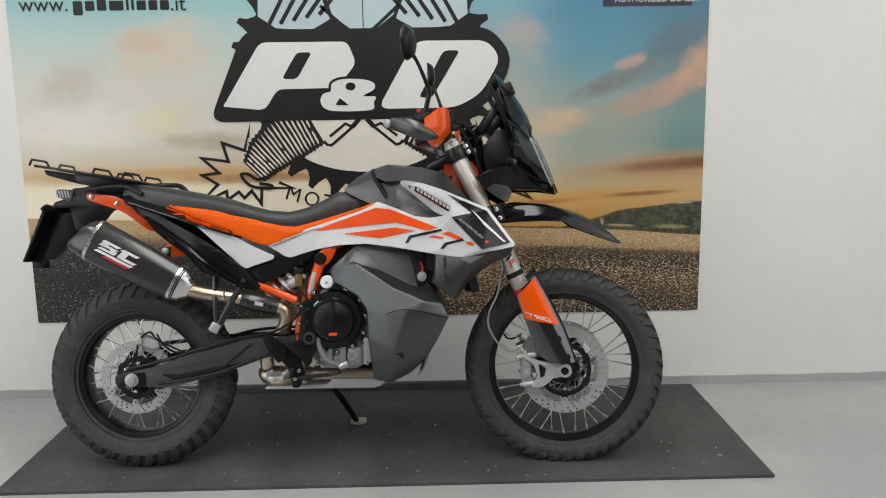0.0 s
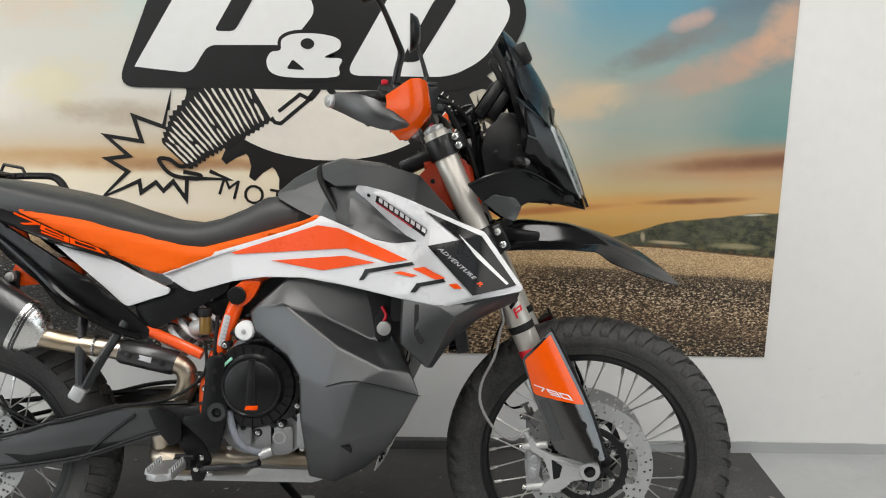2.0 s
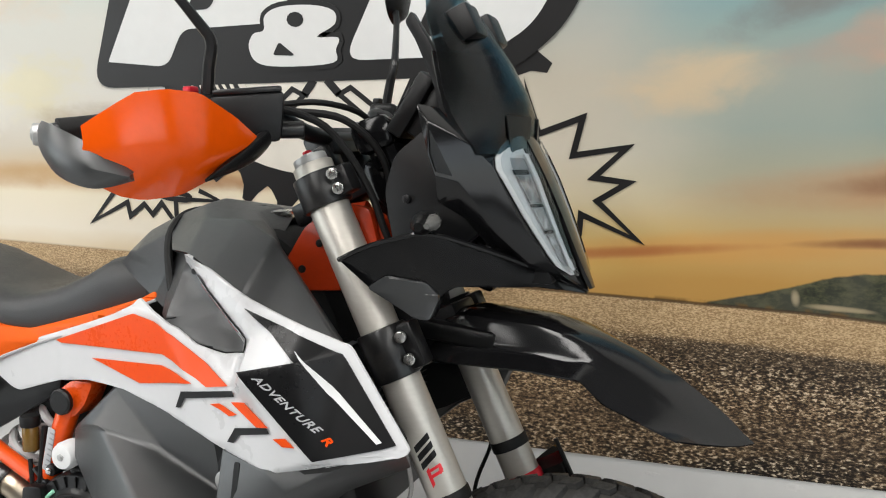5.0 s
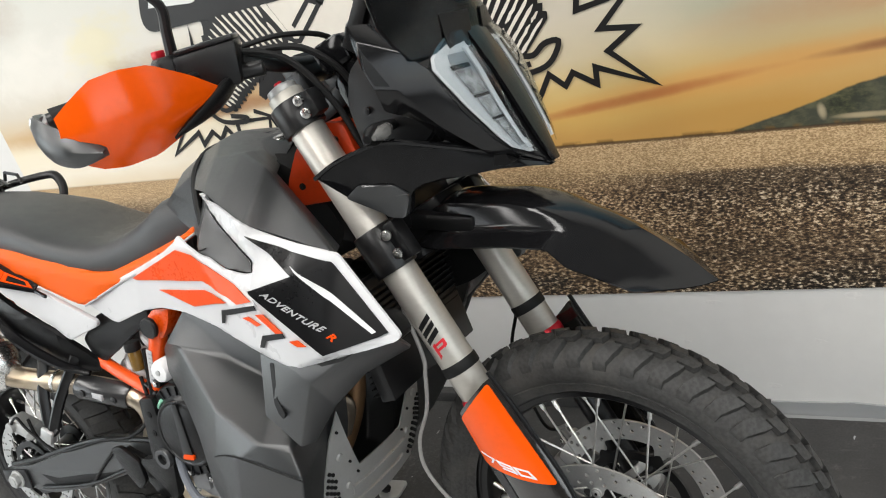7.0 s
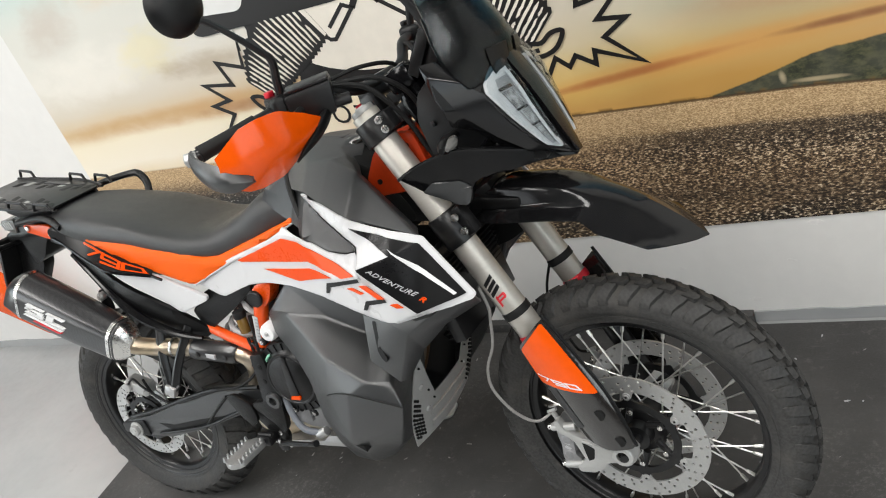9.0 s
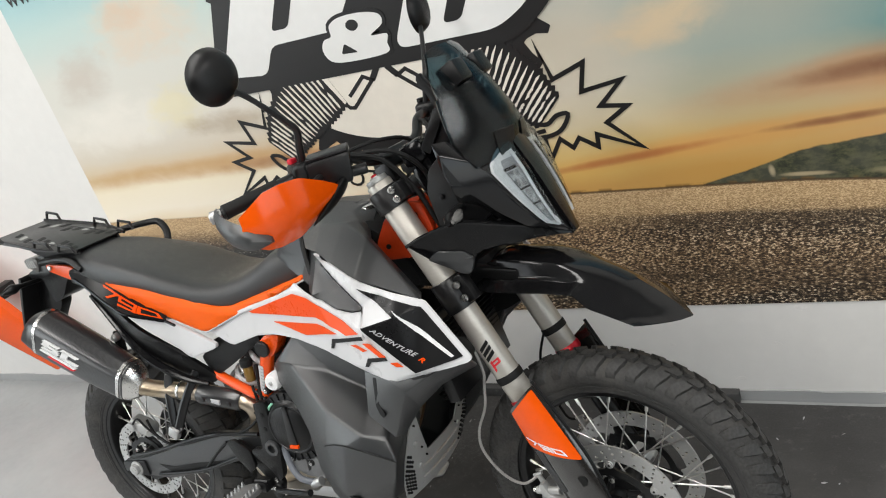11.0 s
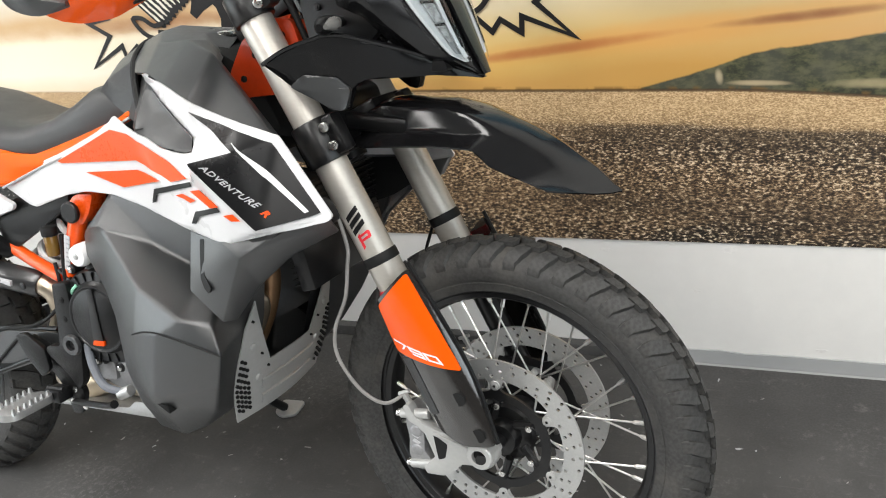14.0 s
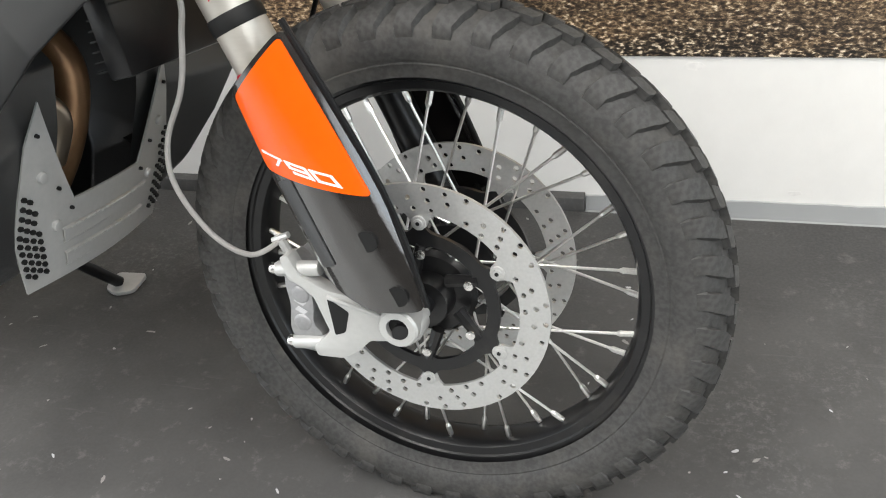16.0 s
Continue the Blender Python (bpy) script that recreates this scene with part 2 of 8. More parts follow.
def mural_print():
    """A printed sunset: teal sky with lit clouds, a glowing horizon, a wooded hill and a road of rolled gravel."""
    m = Mat("printed_mural")
    x, _, z = m.axes()
    soft = m.math('SUBTRACT', m.noise(2.2, 5, 0.55, stretch=(1, 1, 1.7)), 0.5)
    ragged = m.math('SUBTRACT', m.noise(7.5, 6, 0.6, stretch=(1, 1, 1.8), distort=0.3), 0.5)
    zz = m.remap(m.math('ADD', z, m.math('MULTIPLY', soft, 0.10)), 0.74, 1.76, smooth=False)
    pos = lambda h: (h - 0.74) / 1.02
    west = m.ramp(zz, [(pos(0.78), lin(222, 204, 172)), (pos(0.84), lin(234, 224, 205)), (pos(0.94), lin(231, 220, 195)), (pos(1.0), lin(205, 181, 142)), (pos(1.08), lin(206, 196, 179)),
                       (pos(1.2), lin(211, 207, 197)), (pos(1.4), lin(204, 203, 194)), (pos(1.58), lin(178, 198, 193)), (pos(1.72), lin(147, 186, 190))])
    middle = m.ramp(zz, [(pos(0.77), lin(195, 151, 84)), (pos(0.82), lin(206, 169, 97)), (pos(0.88), lin(205, 177, 119)), (pos(0.95), lin(207, 192, 159)), (pos(1.05), lin(202, 194, 177)),
                         (pos(1.2), lin(186, 178, 161)), (pos(1.35), lin(167, 171, 165)), (pos(1.5), lin(150, 168, 168)), (pos(1.72), lin(119, 166, 179))])
    east = m.ramp(zz, [(pos(0.78), lin(187, 143, 76)), (pos(0.83), lin(196, 157, 95)), (pos(0.9), lin(190, 165, 118)), (pos(0.98), lin(176, 168, 141)), (pos(1.1), lin(152, 162, 152)),
                       (pos(1.22), lin(158, 161, 150)), (pos(1.32), lin(138, 160, 156)), (pos(1.5), lin(101, 148, 165)), (pos(1.7), lin(87, 136, 161))])
    corner = m.ramp(zz, [(pos(0.82), lin(195, 150, 94)), (pos(0.88), lin(196, 161, 110)), (pos(0.95), lin(188, 159, 119)), (pos(1.03), lin(143, 142, 122)), (pos(1.1), lin(107, 142, 140)),
                         (pos(1.22), lin(119, 146, 142)), (pos(1.36), lin(122, 138, 138)), (pos(1.52), lin(103, 128, 137)), (pos(1.7), lin(83, 124, 145))])
    xx = m.math('ADD', x, m.math('MULTIPLY', soft, 0.25))
    colour = m.mix(m.remap(xx, -0.35, 0.62), west, middle)
    colour = m.mix(m.remap(xx, 0.72, 1.12), colour, east)
    colour = m.mix(m.remap(xx, 1.22, 1.55), colour, corner)

    def cloud(under, cx, cz, rx, rz, slope, tint, amount, rag=1.1):
        """One lit or shaded cloud with a torn edge."""
        dx = m.math('SUBTRACT', x, cx)
        u = m.math('DIVIDE', dx, rx)
        v = m.math('DIVIDE', m.math('SUBTRACT', m.math('SUBTRACT', z, cz), m.math('MULTIPLY', dx, slope)), rz)
        d = m.math('ADD', m.math('ADD', m.math('MULTIPLY', u, u), m.math('MULTIPLY', v, v)), m.math('MULTIPLY', ragged, rag * 2.0))
        return m.mix(m.math('MULTIPLY', m.remap(d, 1.25, -0.25), amount), under, lin(*tint))

    # pale and golden clouds over the tail
    colour = cloud(colour, -0.71, 1.53, 0.26, 0.15, 0.1, (212, 191, 169), 0.8)
    colour = cloud(colour, -0.78, 1.56, 0.12, 0.06, 0.0, (200, 170, 142), 0.5)
    colour = cloud(colour, -1.10, 1.39, 0.16, 0.11, 0.2, (186, 175, 163), 0.7)
    colour = cloud(colour, -1.02, 1.20, 0.40, 0.11, 0.05, (225, 220, 210), 0.7)
    colour = cloud(colour, -0.70, 1.22, 0.17, 0.10, 0.1, (216, 203, 139), 0.4, 1.6)
    colour = cloud(colour, -0.54, 1.14, 0.22, 0.05, 0.0, (167, 151, 128), 0.7)
    colour = cloud(colour, -0.55, 0.99, 1.0, 0.045, 0.0, (189, 148, 100), 0.75, 0.7)
    colour = cloud(colour, -0.28, 0.975, 0.34, 0.025, 0.0, (150, 101, 62), 0.7, 0.6)
    # clouds over the headlight, from grey to lit pink
    colour = cloud(colour, 0.84, 1.57, 0.13, 0.10, -0.3, (178, 165, 160), 0.75)
    colour = cloud(colour, 0.97, 1.20, 0.18, 0.075, 0.1, (203, 181, 149), 0.85)
    colour = cloud(colour, 1.50, 1.54, 0.17, 0.08, 0.5, (98, 114, 124), 0.75)
    colour = cloud(colour, 1.24, 1.37, 0.24, 0.055, 0.38, (124, 124, 121), 0.9)
    colour = cloud(colour, 1.31, 1.452, 0.075, 0.035, 0.3, (195, 160, 146), 0.85)
    colour = cloud(colour, 1.44, 1.315, 0.22, 0.07, 0.3, (189, 154, 133), 0.95)
    colour = cloud(colour, 1.62, 1.45, 0.12, 0.11, 0.6, (199, 160, 133), 0.9)
    colour = cloud(colour, 1.30, 1.27, 0.20, 0.03, 0.2, (167, 153, 140), 0.6)
    # the rust cloud climbing to the corner, and the low streaks
    colour = cloud(colour, 1.62, 1.010, 0.66, 0.065, 0.07, (185, 131, 86), 0.75, 0.35)
    colour = cloud(colour, 1.70, 1.018, 0.50, 0.034, 0.07, (105, 65, 49), 0.95, 0.35)
    colour = cloud(colour, 1.06, 0.857, 0.56, 0.040, 0.075, (205, 150, 81), 0.7, 0.4)
    colour = cloud(colour, 0.84, 0.838, 0.30, 0.015, 0.085, (169, 102, 59), 0.9, 0.5)
    colour = cloud(colour, 1.37, 0.878, 0.19, 0.013, 0.05, (125, 77, 55), 0.9, 0.5)
    # hill
    horizon = m.math('SUBTRACT', m.math('ADD', m.math('MULTIPLY', x, -0.035), 0.766), m.remap(x, 1.2, 1.65, 0.0, 0.018))
    over = m.math('SUBTRACT', z, horizon)
    ridge = m.math('ADD', m.math('ADD', m.remap(x, 1.01, 1.32, 0.0, 0.097, smooth=False), m.remap(x, 1.30, 1.65, 0.0, 0.055)), m.math('MULTIPLY', m.math('SUBTRACT', m.noise(16, 4), 0.5), 0.016))
    on_hill = m.math('MULTIPLY', m.remap(m.math('SUBTRACT', ridge, over), -0.003, 0.003), m.remap(x, 1.0, 1.03))
    wood = m.mix(m.remap(m.noise(38, 5, 0.6, stretch=(1, 1, 1.6)), 0.35, 0.68), lin(42, 46, 36), lin(92, 92, 66))
    wood = m.mix(m.math('MULTIPLY', m.remap(m.noise(9, 3), 0.42, 0.62), 0.5), wood, lin(84, 84, 72))
    wood = cloud(wood, 1.195, 0.755, 0.010, 0.020, -0.5, (190, 174, 142), 0.8, 0.5)
    wood = cloud(wood, 1.28, 0.737, 0.07, 0.007, -0.05, (186, 168, 134), 0.8, 0.8)
    wood = cloud(wood, 1.50, 0.727, 0.10, 0.012, -0.04, (168, 156, 120), 0.7, 0.9)
    wood = cloud(wood, 1.56, 0.834, 0.05, 0.005, 0.05, (210, 204, 184), 0.8, 0.5)
    colour = m.mix(on_hill, colour, wood)
    scrub = m.math('MULTIPLY', m.remap(over, 0.013, 0.004), m.remap(m.noise(26, 4, stretch=(1, 1, 0.6)), 0.5, 0.6))
    colour = m.mix(m.math('MULTIPLY', scrub, m.remap(x, 0.1, 0.5, 0.0, 0.7)), colour, lin(112, 84, 42))
    # road: fine and pale far off, stones with dark gaps towards the viewer
    depth = m.remap(over, 0.0, -0.42, smooth=False)

    def grit(scale, tall):
        return m.noise(scale, 2.5, 0.62, stretch=(1, 1, tall), distort=0.25)

    fine, mid, coarse = grit(190, 1.9), grit(120, 1.9), grit(84, 2.0)
    f1, f2 = m.remap(depth, 0.12, 0.40), m.remap(depth, 0.45, 0.9)
    grain = m.math('ADD', m.math('MULTIPLY', fine, m.math('SUBTRACT', 1.0, f1)), m.math('MULTIPLY', mid, f1))
    grain = m.math('ADD', m.math('MULTIPLY', grain, m.math('SUBTRACT', 1.0, f2)), m.math('MULTIPLY', coarse, f2))
    far = m.ramp(grain, [(0.38, lin(150, 122, 88)), (0.50, lin(182, 152, 112)), (0.62, lin(210, 182, 142))])
    lit = m.ramp(grain, [(0.38, lin(46, 36, 28)), (0.47, lin(100, 80, 60)), (0.55, lin(158, 130, 98)), (0.64, lin(224, 198, 162))])
    dark = m.ramp(grain, [(0.40, lin(18, 16, 15)), (0.50, lin(46, 40, 34)), (0.58, lin(112, 98, 80)), (0.66, lin(226, 212, 188))])
    asphalt = m.ramp(grain, [(0.45, lin(34, 33, 33)), (0.58, lin(62, 60, 57)), (0.64, lin(96, 93, 88)), (0.70, lin(206, 204, 198))])
    patch = m.remap(m.noise(2.4, 4, 0.6, stretch=(1, 1, 3.5)), 0.38, 0.62)
    road = m.mix(m.remap(depth, 0.08, 0.32), far, lit)
    # a long shade that slants across the road
    shade_z = m.math('SUBTRACT', m.math('ADD', z, m.math('MULTIPLY', ragged, 0.03)), m.math('ADD', m.math('MULTIPLY', x, -0.055), 0.705))
    road = m.mix(m.math('MULTIPLY', m.math('MULTIPLY', m.remap(shade_z, 0.006, -0.012), m.remap(shade_z, -0.16, -0.03, 0.35, 0.8)), m.remap(x, 0.6, 1.0)), road, dark)
    road = m.mix(m.math('MULTIPLY', m.remap(depth, 0.40, 0.95), m.remap(patch, 0.0, 1.0, 0.35, 1.0)), road, dark)
    road = m.mix(m.math('MULTIPLY', m.remap(x, 0.1, -0.55), m.remap(depth, 0.10, 0.4)), road, asphalt)
    colour = m.mix(m.remap(over, 0.003, -0.003), colour, road)
    line = m.remap(m.math('ABSOLUTE', m.math('ADD', over, m.math('MULTIPLY', ragged, 0.002))), 0.0055, 0.0015)
    colour = m.mix(m.math('MULTIPLY', line, m.remap(x, -0.2, 0.6, 0.15, 0.8)), colour, lin(66, 48, 32))
    m.put(base=colour, rough=0.42, spec=0.35)
    return m.m


M_SMUDGE = plain("wall_smudge", (0.70, 0.685, 0.66), 0.7, vary=0.1, scale=30)
M_FORK, M_PIPE, M_HEADER, M_DISC, M_CARBON, M_TYRE = fork_steel(), pipe_metal(), header_rust(), disc_steel(), carbon(), tyre_rubber()
M_FLOOR, M_BOARD, M_MURAL = floor_resin(), platform_board(), mural_print()
M_SMOKE = glass("smoked_screen", (0.24, 0.33, 0.37), 0.16)
M_CLEAR = glass("clear_lens", (0.9, 0.92, 0.93))
M_PANE = glass("window_glass", (0.93, 0.96, 0.95))
M_PRINTBLACK = plain("mural_black_ink", lin(25, 24, 24), 0.45, vary=0.08, scale=8)
M_PRINTWHITE = plain("mural_white_ink", lin(216, 216, 214), 0.45, vary=0.03, scale=8)
M_PRINTCREAM = plain("mural_cream_ink", lin(222, 216, 204), 0.45, vary=0.05, scale=6)
M_PRINTBLUE = plain("mural_pale_blue_ink", lin(176, 192, 196), 0.45, vary=0.05, scale=6)
M_HOUSING = plain("pale_headlight_housing", (0.55, 0.56, 0.565), 0.3, 0.1)
M_BLADE = plain("white_light_blade", (0.62, 0.63, 0.64), 0.2, vary=0.04, coat=0.3)
def reflector():
    m = Mat("faceted_reflector")
    v = m.noise(55, 3, 0.6)
    m.put(base=m.mix(m.remap(v, 0.3, 0.7), (0.07, 0.072, 0.075), (0.5, 0.51, 0.52)), metal=0.3, rough=0.25)
    m.bump(v, 0.6, 0.004)
    return m.m


M_REFLECT = reflector()
M_LED = plain("headlight_reflector", (0.28, 0.29, 0.30), 0.3, 0.3)
M_MIRROR = Mat("mirror_glass").put(base=(0.9, 0.9, 0.9), metal=1.0, rough=0.01)


# ---- mesh helpers ----
import functools
from mathutils.geometry import delaunay_2d_cdt, tessellate_polygon


def part(name, bm, material, parent=None, label="", m=None, angle=35):
    """Links a bmesh as one mesh object, under a thing or a part."""
    bmesh.ops.recalc_face_normals(bm, faces=bm.faces)
    me = bpy.data.meshes.new(name)
    bm.to_mesh(me)
    bm.free()
    me.polygons.foreach_set("use_smooth", [True] * len(me.polygons))
    me.set_sharp_from_angle(angle=radians(angle))
    me.materials.append(material)
    ob = new(name, me)
    if parent:
        ob.parent = parent
    if m is not None:
        ob.matrix_basis = m
    if label:
        tagged(ob, label)
    return ob


def again(ob, m, parent=None):
    """Another object on the same mesh."""
    o = new(ob.name.split(".")[0], ob.data)
    o.parent = parent or ob.parent
    o.matrix_basis = m
    return o


def rnd(pts, r=0.006, n=3):
    """A closed outline with its corners rounded."""
    out, k = [], len(pts)
    for i in range(k):
        p, a, b = Vector(pts[i]), Vector(pts[i - 1]), Vector(pts[(i + 1) % k])
        ra, rb = min(r, (a - p).length * 0.45), min(r, (b - p).length * 0.45)
        s, e = p + (a - p).normalized() * ra, p + (b - p).normalized() * rb
        for j in range(n + 1):
            u = j / n
            out.append(tuple(s * (1 - u) ** 2 + p * 2 * u * (1 - u) + e * u * u))
    return out


def curve(pts, n=6, closed=False):
    """Points of a smooth line through the given ones."""
    k, out = len(pts), []
    for i in range(k if closed else k - 1):
        g = [Vector(pts[(i + d) % k] if closed else pts[min(max(i + d, 0), k - 1)]) for d in (-1, 0, 1, 2)]
        for j in range(n):
            u = j / n
            out.append(0.5 * ((2 * g[1]) + (g[2] - g[0]) * u + (2 * g[0] - 5 * g[1] + 4 * g[2] - g[3]) * u * u + (3 * g[1] - g[0] - 3 * g[2] + g[3]) * u ** 3))
    if not closed:
        out.append(Vector(pts[-1]))
    return out


def bevel(bm, w, seg=2, angle=30):
    edges = [e for e in bm.edges if len(e.link_faces) == 2 and e.calc_face_angle(0) > radians(angle)]
    if w > 0 and edges:
        bmesh.ops.bevel(bm, geom=edges, offset=w, segments=seg, profile=0.5, affect='EDGES', clamp_overlap=True)
    return bm


def slab(outline, y0, y1, w=0.002, seg=2):
    """An outline in x and z, pushed out from y0 to y1."""
    bm = bmesh.new()
    a = [bm.verts.new((x, y0, z)) for x, z in outline]
    b = [bm.verts.new((x, y1, z)) for x, z in outline]
    fill(bm, a)
    fill(bm, b)
    for i in range(len(a)):
        j = (i + 1) % len(a)
        bm.faces.new((a[i], b[i], b[j], a[j]))
    bmesh.ops.recalc_face_normals(bm, faces=bm.faces)
    return bevel(bm, w, seg)


def fill(bm, verts):
    """Triangles over a closed outline of any shape."""
    return [bm.faces.new([verts[i] for i in tri]) for tri in tessellate_polygon([[v.co for v in verts]])]


def panel(outline, f, thick=0.004, step=0.03, side=1, lift=0.0, roll=0.0):
    """An outline in x and z laid on the surface y = f(x, z), with a thickness; side -1 mirrors it."""
    bm = bmesh.new()
    fill(bm, [bm.verts.new((x, 0, z)) for x, z in outline])
    for axis, k in (((1, 0, 0), 0), ((0, 0, 1), 1)):
        lo, hi = min(p[k] for p in outline), max(p[k] for p in outline)
        for i in range(math.ceil(lo / step), int(hi / step) + 1):
            c = i * step
            if lo + 1e-4 < c < hi - 1e-4:
                bmesh.ops.bisect_plane(bm, geom=bm.verts[:] + bm.edges[:] + bm.faces[:], plane_co=(c * axis[0], 0, c * axis[2]), plane_no=axis)
    rim = {v for e in bm.edges if len(e.link_faces) == 1 for v in e.verts}
    for v in bm.verts:
        v.co.y = side * (f(v.co.x, v.co.z) - lift + (roll if v in rim else 0.0))
    got = bmesh.ops.extrude_face_region(bm, geom=bm.faces[:])
    for v in got["geom"]:
        if isinstance(v, bmesh.types.BMVert):
            v.co.y += side * thick
    return bm


def smooth(x, xs, ys, w=0.035):
    """A curve through corners, rounded over a width w."""
    return float(np.mean([np.interp(x + w * d, xs, ys) for d in (-1, -0.67, -0.33, 0, 0.33, 0.67, 1)]))


def loft(rings, caps=True, closed=True):
    bm = bmesh.new()
    vs = [[bm.verts.new(p) for p in r] for r in rings]
    n = len(rings[0])
    for a, b in zip(vs, vs[1:]):
        for i in range(n if closed else n - 1):
            j = (i + 1) % n
            bm.faces.new((a[i], a[j], b[j], b[i]))
    if caps:
        bm.faces.new(vs[0])
        bm.faces.new(vs[-1][::-1])
    return bm


def sheet(rings, thick):
    """An open surface through rows of points, given a thickness along its normals."""
    bm = loft(rings, caps=False, closed=False)
    bmesh.ops.recalc_face_normals(bm, faces=bm.faces)
    bmesh.ops.solidify(bm, geom=bm.faces[:], thickness=thick)
    return bm


def tube(pts, r, seg=10, smooth=6, flat=1.0):
    """A round tube through points; r may be a list of radii, one a point."""
    rad = r if isinstance(r, (list, tuple)) else [r] * len(pts)
    line = curve([(*p, q) for p, q in zip(pts, rad)], smooth) if smooth > 1 else [Vector((*p, q)) for p, q in zip(pts, rad)]
    pos, rs = [Vector(p[:3]) for p in line], [p[3] for p in line]
    rings, up = [], None
    for i, p in enumerate(pos):
        d = (pos[min(i + 1, len(pos) - 1)] - pos[max(i - 1, 0)]).normalized()
        if up is None:
            up = d.orthogonal().normalized()
        up = (up - d * up.dot(d)).normalized()
        side = d.cross(up)
        rings.append([p + rs[i] * (math.cos(a) * up + flat * math.sin(a) * side) for a in (2 * math.pi * k / seg for k in range(seg))])
    return loft(rings)


def rod(p, q, r, r2=None, seg=16, w=0.0):
    bm = tube([p, q], [r, r if r2 is None else r2], seg, 1)
    bmesh.ops.recalc_face_normals(bm, faces=bm.faces)
    return bevel(bm, w, 2, 50)


def lathe(profile, c, seg=64, closed=False):
    """A profile of (radius, y) turned about the line through c along y."""
    rings = [[(c[0] + r * math.cos(a), c[1] + y, c[2] + r * math.sin(a)) for r, y in profile] for a in (2 * math.pi * k / seg for k in range(seg))]
    bm = bmesh.new()
    vs = [[bm.verts.new(p) for p in r] for r in rings]
    n = len(profile)
    for k in range(seg):
        a, b = vs[k], vs[(k + 1) % seg]
        for i in range(n if closed else n - 1):
            bm.faces.new((a[i], a[(i + 1) % n], b[(i + 1) % n], b[i]))
    return bm


def box(size, m=None, w=0.003, seg=2):
    bm = bmesh.new()
    bmesh.ops.create_cube(bm, size=1.0)
    bmesh.ops.scale(bm, vec=size, verts=bm.verts)
    bevel(bm, w, seg)
    if m is not None:
        bmesh.ops.transform(bm, matrix=m, verts=bm.verts)
    return bm


def cage(points, faces, thick, w=0.004, s=1, seg=2, crease=8):
    """A panel through corner points, bevelled along its creases and given a thickness; s -1 mirrors it."""
    bm = bmesh.new()
    vs = [bm.verts.new((x, s * y, z)) for x, y, z in points]
    for f in faces:
        bm.faces.new([vs[i] for i in f])
    for v in [v for v in bm.verts if not v.link_faces]:
        bm.verts.remove(v)
    bmesh.ops.recalc_face_normals(bm, faces=bm.faces)
    bevel(bm, w, seg, crease)
    bmesh.ops.recalc_face_normals(bm, faces=bm.faces)
    if sum(f.normal.y * s * f.calc_area() for f in bm.faces) > 0:
        bmesh.ops.reverse_faces(bm, faces=bm.faces[:])
    bmesh.ops.solidify(bm, geom=bm.faces[:], thickness=thick)
    return bm


def join(*bms):
    out = bms[0]
    for b in bms[1:]:
        me = bpy.data.meshes.new("tmp")
        b.to_mesh(me)
        b.free()
        out.from_mesh(me)
        bpy.data.meshes.remove(me)
    return out


def bolt(p, d=(0, -1, 0), r=0.007, h=0.006):
    """A hexagon socket screw head."""
    d = Vector(d).normalized()
    p = Vector(p)
    head = rod(p, p + d * h, r, seg=14, w=r * 0.2)
    return join(head, rod(p + d * h * 0.9, p + d * (h + 0.0006), r * 0.45, seg=6))


def letters(text, size, put, shear=0.0, thick=0.0006, spacing=1.0, weight=0.0):
    """Raised lettering: each point (x, y) of the flat text goes to put(x, y, depth)."""
    cu = bpy.data.curves.new("lettering", 'FONT')
    cu.body, cu.size, cu.shear, cu.space_character, cu.resolution_u, cu.extrude, cu.offset = text, size, shear, spacing, 3, thick, weight
    ob = new("lettering", cu)
    bpy.context.view_layer.update()
    me = bpy.data.meshes.new_from_object(ob.evaluated_get(bpy.context.evaluated_depsgraph_get()))
    bm = bmesh.new()
    bm.from_mesh(me)
    bpy.data.objects.remove(ob)
    bpy.data.curves.remove(cu)
    bpy.data.meshes.remove(me)
    bmesh.ops.remove_doubles(bm, verts=bm.verts, dist=1e-6)
    for v in bm.verts:
        v.co = put(v.co.x, v.co.y, v.co.z)
    return bm


# ---- room ----
WALL_Y, FLOOR_Z, TOP = 4.018, -0.012, 3.2
XL, XR, YS = -4.2, 5.0, -4.0


def cuboid(name, lo, hi, material, w=0.0):
    c = [(a + b) / 2 for a, b in zip(lo, hi)]
    return part(name, box([b - a for a, b in zip(lo, hi)], Matrix.Translation(c), w), material)


def setting(ob, label, category):
    return tagged(ob, label, category, kind="structure")


